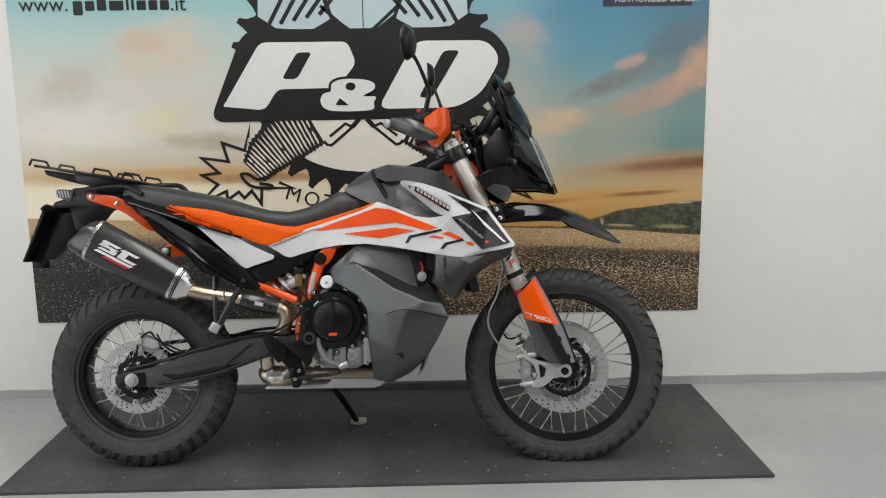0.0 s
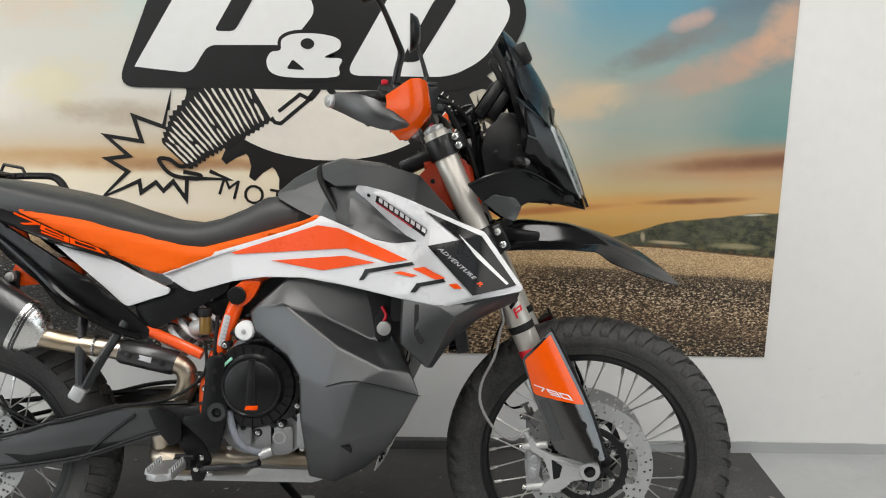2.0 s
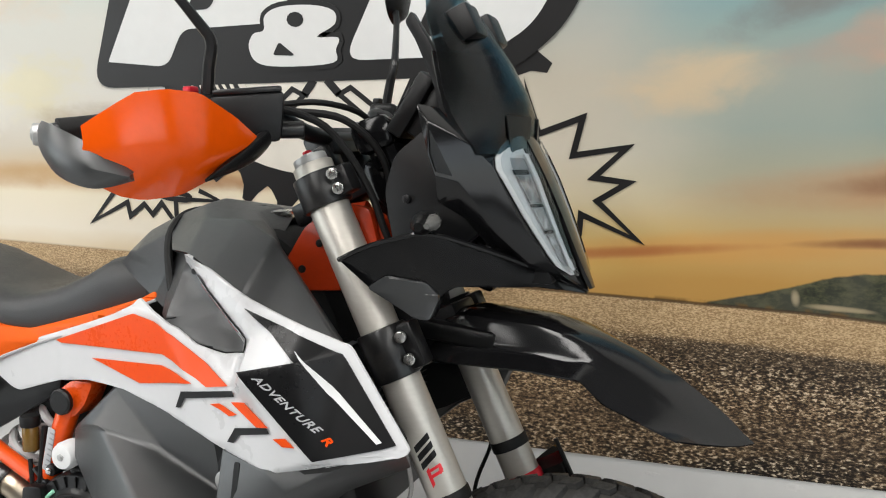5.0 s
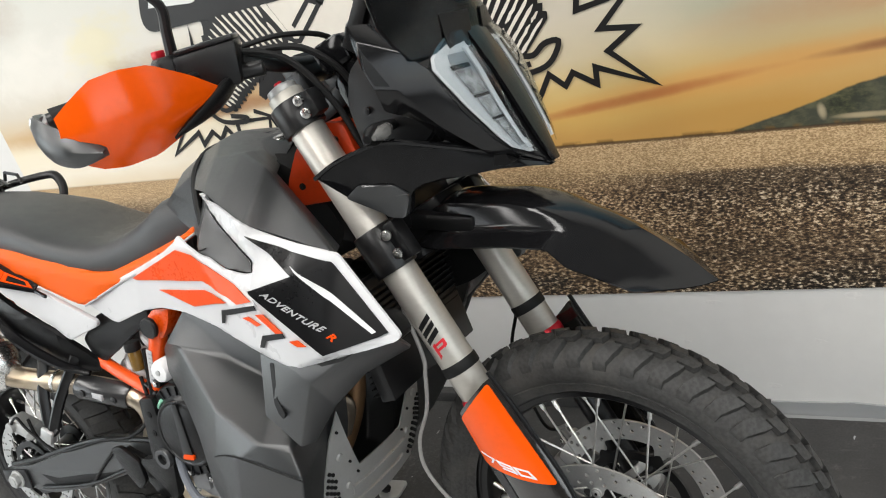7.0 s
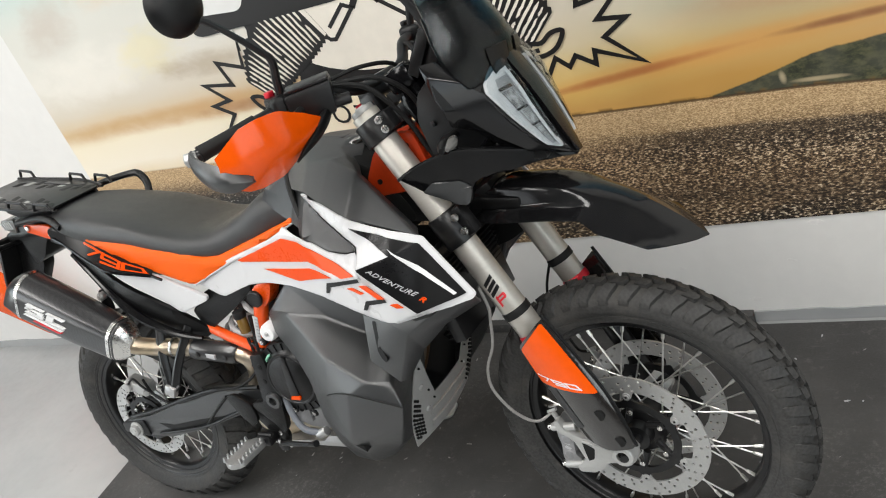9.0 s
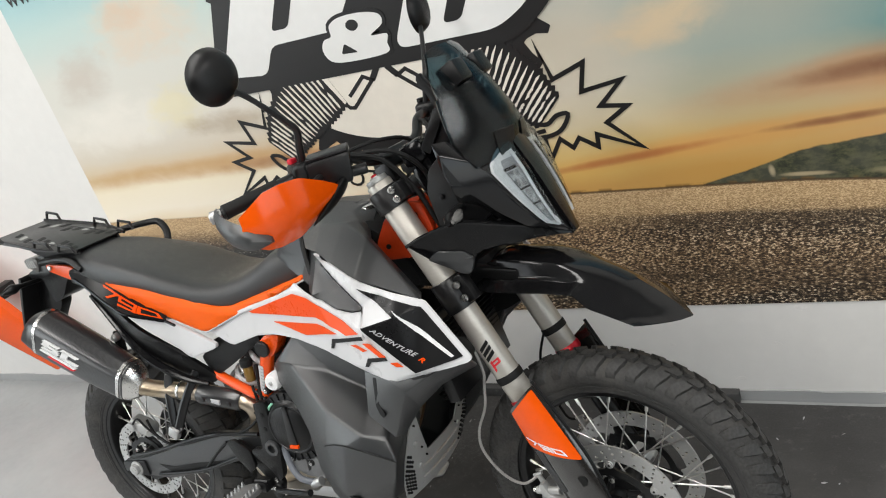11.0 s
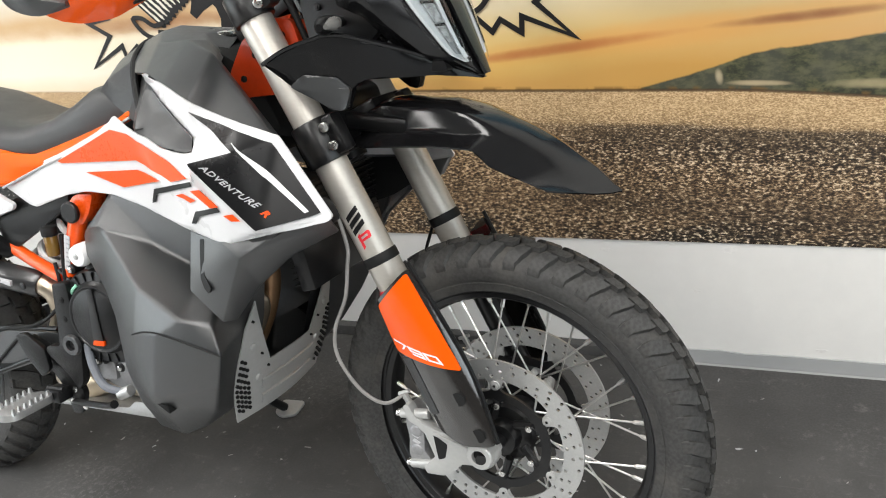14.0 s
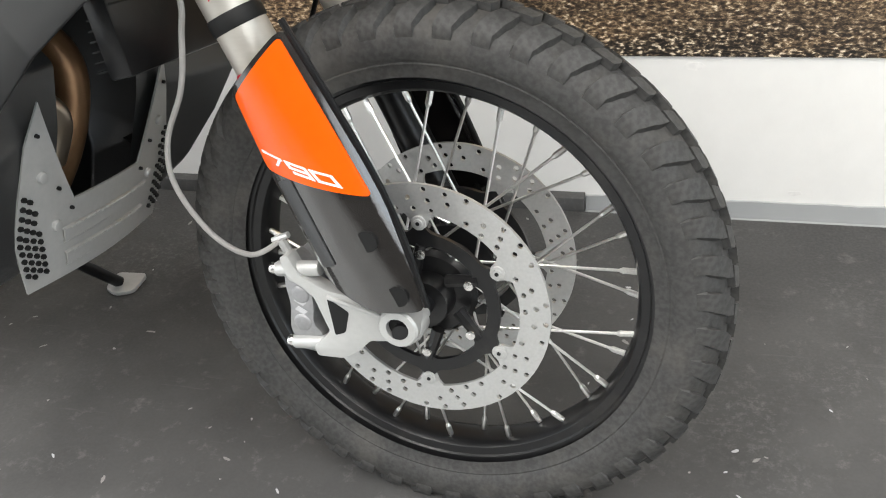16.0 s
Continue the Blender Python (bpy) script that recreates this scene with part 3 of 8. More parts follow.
setting(cuboid("floor", (XL - 0.2, YS - 0.2, FLOOR_Z - 0.1), (XR + 0.2, WALL_Y + 0.2, FLOOR_Z), M_FLOOR), "light grey resin showroom floor, lightly stained", "floor")
setting(cuboid("ceiling", (XL - 0.2, YS - 0.2, TOP), (XR + 0.2, WALL_Y + 0.2, TOP + 0.1), M_CEIL), "unseen ceiling, kept dim grey for reflections", "ceiling")
setting(cuboid("wall_north", (XL, WALL_Y, FLOOR_Z), (XR, WALL_Y + 0.2, TOP), M_WALL), "white painted wall behind the motorcycle, scuffed low down", "wall")
# unseen walls added to close the room, dark to keep reflections low
east = join(box((0.2, WALL_Y - YS, 0.4 - FLOOR_Z), Matrix.Translation((XR + 0.1, (YS + WALL_Y) / 2, (0.4 + FLOOR_Z) / 2)), 0),
            box((0.2, WALL_Y - YS, TOP - 2.75), Matrix.Translation((XR + 0.1, (YS + WALL_Y) / 2, (TOP + 2.75) / 2)), 0),
            box((0.2, -2.4 - YS, 2.35), Matrix.Translation((XR + 0.1, (YS - 2.4) / 2, 1.575)), 0),
            box((0.2, WALL_Y - 2.8, 2.35), Matrix.Translation((XR + 0.1, (WALL_Y + 2.8) / 2, 1.575)), 0))
setting(part("wall_east", east, M_DARK_SIDE), "unseen near-black side wall, dark for reflections, with an assumed shop window opening", "wall")
win2 = setting(new("window_2"), "unseen, assumed wide shop window with a dark metal frame", "window")
for fy in (-2.38, 0.2, 2.78):
    part("mullion", box((0.08, 0.05, 2.35), Matrix.Translation((XR + 0.1, fy, 1.575)), 0.004), M_BLKMET, win2)
for fy in (-1.09, 1.49):
    pane = part("pane", box((0.008, 2.5, 2.3), Matrix.Translation((XR + 0.1, fy, 1.575)), 0), M_PANE, win2)
    pane.visible_shadow = False
setting(cuboid("wall_south", (XL, YS - 0.2, FLOOR_Z), (XR, YS, TOP), M_DARK_SIDE), "unseen near-black wall, kept dark for reflections", "wall")
west = join(box((0.2, WALL_Y - YS, 0.4 - FLOOR_Z), Matrix.Translation((XL - 0.1, (YS + WALL_Y) / 2, (0.4 + FLOOR_Z) / 2)), 0),
            box((0.2, WALL_Y - YS, TOP - 2.75), Matrix.Translation((XL - 0.1, (YS + WALL_Y) / 2, (TOP + 2.75) / 2)), 0),
            box((0.2, -1.6 - YS, 2.35), Matrix.Translation((XL - 0.1, (YS - 1.6) / 2, 1.575)), 0),
            box((0.2, WALL_Y - 2.6, 2.35), Matrix.Translation((XL - 0.1, (WALL_Y + 2.6) / 2, 1.575)), 0))
setting(part("wall_west", west, M_DARK_SIDE), "unseen near-black side wall, dark for reflections, with an assumed shop window opening", "wall")
win = setting(new("window_1"), "unseen, assumed wide shop window with a dark metal frame", "window")
for fy in (-1.57, -0.19, 1.19, 2.57):
    part("mullion", box((0.08, 0.05, 2.35), Matrix.Translation((XL - 0.1, fy, 1.575)), 0.004), M_BLKMET, win)
for fz in (0.42, 2.73):
    part("rail", box((0.07, 4.1, 0.05), Matrix.Translation((XL - 0.1, 0.5, fz)), 0.004), M_BLKMET, win)
for fy in (-0.88, 0.5, 1.88):
    pane = part("pane", box((0.008, 1.32, 2.24), Matrix.Translation((XL - 0.1, fy, 1.575)), 0), M_PANE, win)
    pane.visible_shadow = False

# platform: a large board, and a narrower strip behind it
board = setting(new("platform"), "low black board platform, scuffed and dusty, under the motorcycle", "platform")
part("board", slab(rnd([(-1.09, 0.0), (-1.09, FLOOR_Z), (1.612, FLOOR_Z), (1.612, 0.0)], 0.003), 3.035, 3.985, 0.0015), M_BOARD, board)
part("board", slab([(-1.12, 0.031), (-1.12, FLOOR_Z), (1.01, FLOOR_Z), (1.01, 0.031)], 3.9865, 4.0165, 0.002), M_BOARD, board, "narrow black batten against the wall")
# the grey floor resin turns up the foot of the wall
base = setting(new("baseboard"), "low grey resin upstand along the foot of the wall, chipped", "baseboard")
for x0, x1 in ((XL, -1.121), (1.011, XR)):
    n = int((x1 - x0) / 0.06)
    ridge_pts = [(x0 + (x1 - x0) * k / n, 0.027 + random.uniform(-0.003, 0.003)) for k in range(n + 1)]
    part("upstand", slab(ridge_pts + [(x1, FLOOR_Z), (x0, FLOOR_Z)], 4.012, 4.0175, 0), M_FLOOR, base)
for k in range(150):
    sx, sy = random.uniform(-0.9, 1.58), random.uniform(3.06, 3.95)
    bm = bmesh.new()
    r = random.uniform(0.0009, 0.0045)
    a0, el = random.uniform(0, 6.28), random.uniform(1.0, 3.5)
    vs = []
    for i in range(7):
        a = i / 7 * 6.283
        q = Vector((el * r * math.cos(a) * random.uniform(0.5, 1), r * math.sin(a) * random.uniform(0.4, 1), 0.0007))
        q.rotate(Euler((0, 0, a0)))
        vs.append(bm.verts.new((sx + q.x, sy + q.y, q.z)))
    bmesh.ops.extrude_face_region(bm, geom=[bm.faces.new(vs)])
    for v in bm.verts[:7]:
        v.co.z = 0.0002
    part("scuff", bm, random.choice((M_INKGREY, M_HOSE, M_HOSE)), board)

# ---- mural ----
MY = 4.0155
mural = tagged(new("wall_mural"), "large printed wall mural of a sunset road with gear emblem", "mural")
part("print", box((2.975, 0.003, 1.56), Matrix.Translation((0.1505, MY, 0.341 + 0.78)), 0), M_MURAL, mural, "sunset sky, hill and gravel road print")
CX = 0.160
MX = 0.1465


def flat(name, outline, level, material, mirror=False, label=""):
    """A printed shape on the mural; each level lies a little above the one before."""
    y = MY - 0.0015 - 0.0012 * level
    for sgn in ((1, -1) if mirror else (1,)):
        o = [(x if sgn > 0 else 2 * MX - x, z) for x, z in outline]
        bm = bmesh.new()
        fa = fill(bm, [bm.verts.new((x, y, z)) for x, z in o])
        got = bmesh.ops.extrude_face_region(bm, geom=fa)
        for v in got["geom"]:
            if isinstance(v, bmesh.types.BMVert):
                v.co.y += 0.0009
        part(name, bm, material, mural, label)


def stroke(name, pts, w, level, material, mirror=False, closed=False):
    """A printed line of even width with mitred joints."""
    p = [Vector(q) for q in pts]
    left, right, n = [], [], len(p)
    for i in range(n):
        a = p[i - 1] if (i or closed) else p[i] * 2 - p[i + 1]
        b = p[(i + 1) % n] if (i < n - 1 or closed) else p[i] * 2 - p[i - 1]
        d1, d2 = (p[i] - a).normalized(), (b - p[i]).normalized()
        nn = Vector((-d1.y - d2.y, d1.x + d2.x))
        nn = nn.normalized() if nn.length > 1e-4 else Vector((-d1.y, d1.x))
        k = w / 2 / max(0.35, nn.dot(Vector((-d1.y, d1.x))))
        left.append(p[i] + nn * k)
        right.append(p[i] - nn * k)
    y = MY - 0.0015 - 0.0012 * level
    for sgn in ((1, -1) if mirror else (1,)):
        bm = bmesh.new()
        va = [bm.verts.new((q.x if sgn > 0 else 2 * MX - q.x, y, q.y)) for q in left]
        vb = [bm.verts.new((q.x if sgn > 0 else 2 * MX - q.x, y, q.y)) for q in right]
        fs = [bm.faces.new((va[i], va[(i + 1) % n], vb[(i + 1) % n], vb[i])) for i in range(n if closed else n - 1)]
        got = bmesh.ops.extrude_face_region(bm, geom=fs)
        for v in got["geom"]:
            if isinstance(v, bmesh.types.BMVert):
                v.co.y += 0.0009
        part(name, bm, material, mural)


# gear wheel with rounded teeth, cut by the pale discs
gc, gr = (CX, 1.44), 0.545
teeth = []
for k in range(34):
    a = 2 * math.pi * k / 34
    for da, dr in ((-0.075, -0.035), (-0.035, -0.012), (-0.02, 0.022), (0.02, 0.026), (0.045, -0.01), (0.085, -0.04)):
        teeth.append((gc[0] + (gr + dr) * math.cos(a + da), gc[1] + (gr + dr) * math.sin(a + da)))
teeth = [(x, min(z, 1.9)) for x, z in teeth]
flat("gear", [(x, z) for x, z in teeth], 1, M_PRINTBLACK, label="black gear wheel")
ell = [(CX + 0.36 * math.cos(a), 1.18 + 0.185 * math.sin(a)) for a in (2 * math.pi * k / 48 for k in range(48))]
flat("pale_disc", ell, 2, M_PRINTCREAM)
for s in (1, -1):
    # finned cylinders over the plate, pale blue between black fins
    flat("fin_field", [(CX + s * (x - CX), z) for x, z in [(-0.28, 1.75), (-0.285, 1.66), (-0.21, 1.61), (-0.06, 1.60), (0.02, 1.645), (-0.02, 1.75)]], 2, M_PRINTBLUE)
    for k in range(5):
        x0 = -0.245 + 0.055 * k
        stroke("fin", [(CX + s * (x0 - CX), 1.615 + 0.012 * k), (CX + s * (x0 + 0.075 - CX), 1.75)], 0.017, 3, M_PRINTBLACK)
    flat("sky_gap", [(CX + s * (x - CX), z) for x, z in [(0.0, 1.76), (0.03, 1.66), (0.13, 1.585), (0.158, 1.575), (0.158, 1.76)]], 2, M_PRINTBLUE)
stroke("arm", [(-0.02, 1.70), (0.03, 1.655), (0.15, 1.55)], 0.014, 3, M_PRINTBLACK, True)

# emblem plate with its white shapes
flat("plate", rnd([(-0.515, 1.22), (-0.35, 1.605), (0.70, 1.605), (0.80, 1.48), (0.74, 1.33), (0.60, 1.222)], 0.07, 6), 4, M_PRINTBLACK, label="black slanted emblem plate")
flat("emblem_shape", rnd([(-0.462, 1.270), (-0.282, 1.552), (0.09, 1.551), (0.125, 1.46), (0.04, 1.358), (-0.217, 1.355), (-0.272, 1.270)], 0.028, 5)[4:], 5, M_PRINTWHITE, label="white slanted shape")
flat("emblem_slot", rnd([(-0.195, 1.398), (-0.127, 1.508), (-0.062, 1.508), (-0.13, 1.398)], 0.018, 4), 6, M_PRINTBLACK)
flat("emblem_shape", rnd([(0.213, 1.266), (0.378, 1.550), (0.69, 1.548), (0.745, 1.47), (0.66, 1.325), (0.55, 1.266)], 0.05, 6), 5, M_PRINTWHITE, label="white slanted shape")
flat("emblem_slot", rnd([(0.390, 1.311), (0.500, 1.508), (0.570, 1.508), (0.448, 1.311)], 0.02, 4), 6, M_PRINTBLACK)
knot = [(-0.033, 1.305), (-0.018, 1.335), (0.012, 1.343), (0.018, 1.375), (0.06, 1.393), (0.14, 1.393), (0.196, 1.378), (0.198, 1.348), (0.15, 1.322), (0.204, 1.318),
        (0.196, 1.292), (0.185, 1.262), (0.05, 1.258), (-0.015, 1.270)]
stroke("knot_edge", [tuple(q) for q in curve(knot, 3, True)], 0.022, 6, M_PRINTBLACK, closed=True)
flat("emblem_knot", [tuple(q) for q in curve(knot, 4, True)], 7, M_PRINTWHITE, label="white knot shape")
flat("knot_eye", [(0.098 + 0.022 * math.cos(a), 1.363 + 0.017 * math.sin(a)) for a in (k * 0.524 for k in range(12))], 8, M_PRINTBLACK)
flat("knot_eye", rnd([(0.03, 1.285), (0.05, 1.315), (0.09, 1.282)], 0.008), 8, M_PRINTBLACK)

# a spark plug with hatching, its bent tip and a jagged star, on either side
# the ribbed body tapers to the tip, with a saw-toothed outline and a pale collar at its upper end
hs = random.Random(4)
PLUG_A, PLUG_B = [Vector(p) for p in ((-0.374, 1.040), (-0.340, 1.125), (-0.270, 1.202), (-0.185, 1.268), (-0.095, 1.300))], [Vector(p) for p in ((-0.300, 0.966), (-0.235, 1.010), (-0.165, 1.047), (-0.090, 1.088), (-0.018, 1.135))]


def along(pts, u):
    k = min(len(pts) - 2, int(u * (len(pts) - 1)))
    return pts[k].lerp(pts[k + 1], u * (len(pts) - 1) - k)


saw = []
for k in range(39):
    u = k / 38
    a, b = along(PLUG_A, u), along(PLUG_B, u)
    d = (a - b).normalized()
    out = 0.010 if k % 2 else 0.0
    saw.append((a + d * (0.006 + out * hs.uniform(0.6, 1.2)), b - d * (0.006 + out * hs.uniform(0.6, 1.2))))
flat("spark_plug", [tuple(a) for a, b in saw] + [tuple(b) for a, b in reversed(saw)], 2.45, M_PRINTBLACK, True, "black hatched spark plug")
for k in range(18):
    u = 0.03 + 0.87 * k / 17
    a, b = along(PLUG_A, u), along(PLUG_B, u)
    cuts = [0.02, hs.uniform(0.3, 0.7), 1.0] if hs.random() < 0.4 else [0.02, 1.0]
    for c0, c1 in zip(cuts, cuts[1:]):
        p, q = a.lerp(b, c0 + 0.02), a.lerp(b, c1 - hs.uniform(0.02, 0.06))
        d = (q - p).normalized()
        nrm = Vector((-d.y, d.x))
        mids = [p.lerp(q, i / 7) + nrm * hs.uniform(-0.001, 0.001) for i in range(8)]
        half = [hs.uniform(0.0026, 0.0045) if 0 < i < 7 else 0.001 for i in range(8)]
        flat("hatch", [tuple(m + nrm * w) for m, w in zip(mids, half)] + [tuple(m - nrm * w) for m, w in zip(mids[::-1], half[::-1])], 3.4, M_PRINTCREAM, True)
flat("collar", [tuple(along(PLUG_A, 0.935)), tuple(along(PLUG_A, 1.0)), tuple(along(PLUG_B, 1.0)), tuple(along(PLUG_B, 0.97))], 3.4, M_PRINTCREAM, True)
stroke("plug_tip", [tuple(q) for q in curve([(-0.288, 0.976), (-0.325, 0.97), (-0.358, 0.992), (-0.392, 0.992), (-0.37, 0.955), (-0.335, 0.936), (-0.27, 0.93), (-0.262, 0.942), (-0.315, 0.952)], 4)], 0.013, 4, M_PRINTBLACK, True)
stroke("star", [(-0.355, 1.15), (-0.345, 1.200), (-0.371, 1.096), (-0.467, 1.130), (-0.445, 1.049), (-0.560, 1.066), (-0.489, 1.001), (-0.562, 0.991), (-0.496, 0.950), (-0.583, 0.866),
                (-0.461, 0.920), (-0.457, 0.882), (-0.407, 0.916), (-0.384, 0.888), (-0.351, 0.920), (-0.311, 0.862), (-0.305, 0.932), (-0.17, 0.929), (-0.23, 0.955)], 0.013, 2, M_PRINTBLACK, True)
stroke("bracket", [(-0.03, 1.135), (-0.012, 1.115), (0.006, 1.112), (0.10, 1.19), (0.07, 1.205), (0.0, 1.15)], 0.012, 3, M_PRINTBLACK, True)
stroke("bracket", [(0.10, 1.19), (0.13, 1.225)], 0.02, 3, M_PRINTBLACK, True)

# lettering on the print: the readable ends of the address, the band above the sky, the arc of the name
ink = lambda x, y, d: Vector((x, MY - 0.003 - d, y))
part("lettering", letters("www.", 0.088, lambda x, y, d: ink(x - 1.285, y + 1.692, d)), M_PRINTBLACK, mural, "black web address")
part("lettering", letters(".it", 0.088, lambda x, y, d: ink(x - 0.652, y + 1.689, d)), M_PRINTBLACK, mural, "black web address")
for k, (x0, x1, lo, hi) in enumerate(((-1.058, -1.018, -0.018, 0.04), (-1.007, -0.968, 0, 0.04), (-0.957, -0.918, 0, 0.06), (-0.906, -0.846, 0, 0.04), (-0.835, -0.824, 0, 0.05), (-0.813, -0.802, 0, 0.06), (-0.791, -0.752, 0, 0.04), (-0.741, -0.704, 0, 0.04), (-0.693, -0.655, 0, 0.04))):
    flat("address_bar", rnd([(x0, 1.692 + lo), (x0, 1.692 + hi), (x1, 1.692 + hi), (x1, 1.692 + lo)], 0.006), 1, M_PRINTBLACK)
flat("dealer_band", [(1.182, 1.68), (1.182, 1.88), (1.564, 1.88), (1.564, 1.68)], 1, plain("mural_slate_ink", lin(58, 58, 72), 0.45))
part("lettering", letters("AUTHORIZED DEALER", 0.036, lambda x, y, d: ink(x + 1.232, y + 1.698, d - 0.0006 + 0.0015)), M_PRINTWHITE, mural, "white dealer line")


def arc_text(x, y, d):
    a, r = radians(-109.2) + x / 1.13, 1.13 - y
    return ink(CX + r * math.cos(a), 1.95 + r * math.sin(a), d)


part("lettering", letters("MOT", 0.092, arc_text, spacing=1.25), M_PRINTBLACK, mural, "black curved lettering")


# sloping orange bar beyond the tail, held off the wall by a bracket
bar = tagged(part("orange_bar", slab(rnd([(-2.62, 1.02), (-2.06, 0.55), (-1.81, 0.27), (-1.92, 0.19), (-2.24, 0.38), (-2.76, 0.80)], 0.02), 3.84, 3.88, 0.006), M_ORANGE), "sloping orange bar with a dark socket, bracketed to the wall", "bar")
part("socket", slab(rnd([(-1.905, 0.262), (-1.862, 0.272), (-1.852, 0.238), (-1.895, 0.226)], 0.004), 3.838, 3.8405, 0.001), M_RUBBER_SHADE, bar, "dark square socket")
part("bracket", box((0.06, 0.15, 0.06), Matrix.Translation((-2.2, 3.945, 0.55)), 0.004), M_BLKMET, bar, "black wall bracket")
# dents and smudges on the white wall under the print
for k in range(26):
    sx, sz = random.uniform(0.6, 3.0), random.uniform(0.02, 0.32)
    r = random.uniform(0.004, 0.012)
    pts = [(sx + r * 2.4 * math.cos(i) * random.uniform(0.5, 1), sz + r * math.sin(i) * random.uniform(0.4, 1)) for i in (0, 1, 2, 3, 4, 5, 6)]
    part("wall_mark", slab(pts, WALL_Y - 0.0006, WALL_Y + 0.0005, 0), M_SMUDGE, bpy.data.objects["wall_north"])

# ---- motorcycle: x ahead from the rear axle, y to its left, z up from the ground line ----
bike = tagged(new("motorcycle"), "orange, white and black adventure motorcycle leaning on its side stand", "motorcycle")
bike.matrix_basis = pose(-0.637, 3.235, 0, 0, 0, -0.9) @ pose(0, 0, 0.0, -9.5, 0, 0)
UP, FWD = Vector((-0.423, 0, 0.906)), Vector((0.906, 0, 0.423))
PIVOT = Matrix.Translation((1.30, 0, 0.715))
STEER = PIVOT @ Matrix.Rotation(radians(-5.0), 4, UP) @ PIVOT.inverted()


BAR = STEER @ Matrix.Translation((0.014, 0, 0))


def fk(s, v, y):
    """A place by its way up the fork, ahead of its line and to the left."""
    return Vector((1.527, y, 0.349)) + UP * s + FWD * v


# -- wheels --
def tyre(c, rim_r, r, w, n, lug_w, slant):
    fall = 0.26 if w < 0.12 else 0.40
    prof = [(rim_r - 0.004, -0.37 * w), (rim_r + 0.008, -0.40 * w)]
    h = r - 0.008 - rim_r
    prof += [(rim_r + 0.012, -0.425 * w), (rim_r + 0.014, -0.42 * w), (rim_r + 0.3 * h, -0.49 * w), (rim_r + 0.55 * h, -0.5 * w), (rim_r + (0.99 - fall) * h - 0.002, -0.46 * w)]
    crown = lambda y: r - 0.008 - (fall * h) * (abs(y) / (0.46 * w)) ** 2.2
    prof += [(crown(y * w), y * w) for y in (-0.38, -0.25, -0.12)]
    prof += [(a, -b) for a, b in reversed(prof)]
    return lathe(prof, c, 96), crown


def tread_block(c, crown, rim_r, r, w, n, lug_w, slant, sgn, shares):
    """One slanted tread block at the wheel's front; shares of the half width from the middle outwards."""
    fall, h, pitch = (0.26 if w < 0.12 else 0.40), r - 0.008 - rim_r, 2 * math.pi / n
    bm = bmesh.new()
    rows = []
    for i, q in enumerate(shares):
        y = sgn * q * w
        side = q > 0.46
        base = crown(y) if not side else rim_r + (0.98 - fall) * h - (0.012 if q > 0.485 else 0.0)
        top = base + (0.0085 if not side else 0.003 if q < 0.485 else 0.0008)
        yo = y if not side else sgn * (0.495 if q < 0.485 else 0.502) * w
        mid = slant * pitch * (min(q, 0.475) / 0.475) ** 1.4
        half = pitch * lug_w * (0.40 if i == 0 else 0.5 if not side else 0.42)
        rows.append([(rr * math.cos(aa), yo if rr > base - 0.001 else y * 0.97, rr * math.sin(aa)) for rr, aa in ((base - 0.004, mid - half), (top, mid - half * 0.84), (top, mid + half * 0.84), (base - 0.004, mid + half))])
    vs = [[bm.verts.new(p) for p in q] for q in rows]
    for p, q in zip(vs, vs[1:]):
        for i in range(3):
            bm.faces.new((p[i], p[i + 1], q[i + 1], q[i]))
    bm.faces.new(vs[0])
    bm.faces.new(vs[-1][::-1])
    return bm


def drilled(c, ri, ro, t, sectors, rows, hole):
    """A brake disc ring drilled through in staggered rows."""
    bm = bmesh.new()
    grid = {}

    def vert(a, r, y):
        key = (round(a % (2 * math.pi), 5) % 6.28318, round(r, 5), y)
        if key not in grid:
            grid[key] = bm.verts.new((c[0] + r * math.cos(a), c[1] + y, c[2] + r * math.sin(a)))
        return grid[key]

    da, dr = 2 * math.pi / sectors, (ro - ri) / rows
    for i in range(sectors):
        for j in range(rows):
            a0, r0 = i * da, ri + j * dr
            am, rm = a0 + da / 2 + (j - 1) * da * 0.22, r0 + dr * (0.5 + 0.12 * math.sin(i * 2.1 + j))
            rimpts = [(a0, r0), (a0 + da / 2, r0), (a0 + da, r0), (a0 + da, r0 + dr / 2), (a0 + da, r0 + dr), (a0 + da / 2, r0 + dr), (a0, r0 + dr), (a0, r0 + dr / 2)]
            walls = []
            for y in (-t / 2, t / 2):
                outer = [vert(a, r, y) for a, r in rimpts]
                if (i + j) % 4 == 3:
                    bm.faces.new(outer)
                    continue
                inner = []
                for k in range(8):
                    th = math.pi * (1.25 + k / 4)
                    inner.append(bm.verts.new((c[0] + (rm + hole * math.sin(th)) * math.cos(am + hole * math.cos(th) / rm), c[1] + y, c[2] + (rm + hole * math.sin(th)) * math.sin(am + hole * math.cos(th) / rm))))
                for k in range(8):
                    bm.faces.new((outer[k], outer[(k + 1) % 8], inner[(k + 1) % 8], inner[k]))
                walls.append(inner)
            if walls:
                for k in range(8):
                    bm.faces.new((walls[0][k], walls[0][(k + 1) % 8], walls[1][(k + 1) % 8], walls[1][k]))
            for jj, rr in ((0, ri), (rows - 1, ro)):
                if j == jj:
                    for h0, h1 in ((a0, a0 + da / 2), (a0 + da / 2, a0 + da)):
                        bm.faces.new((vert(h0, rr, -t / 2), vert(h1, rr, -t / 2), vert(h1, rr, t / 2), vert(h0, rr, t / 2)))
    return bm


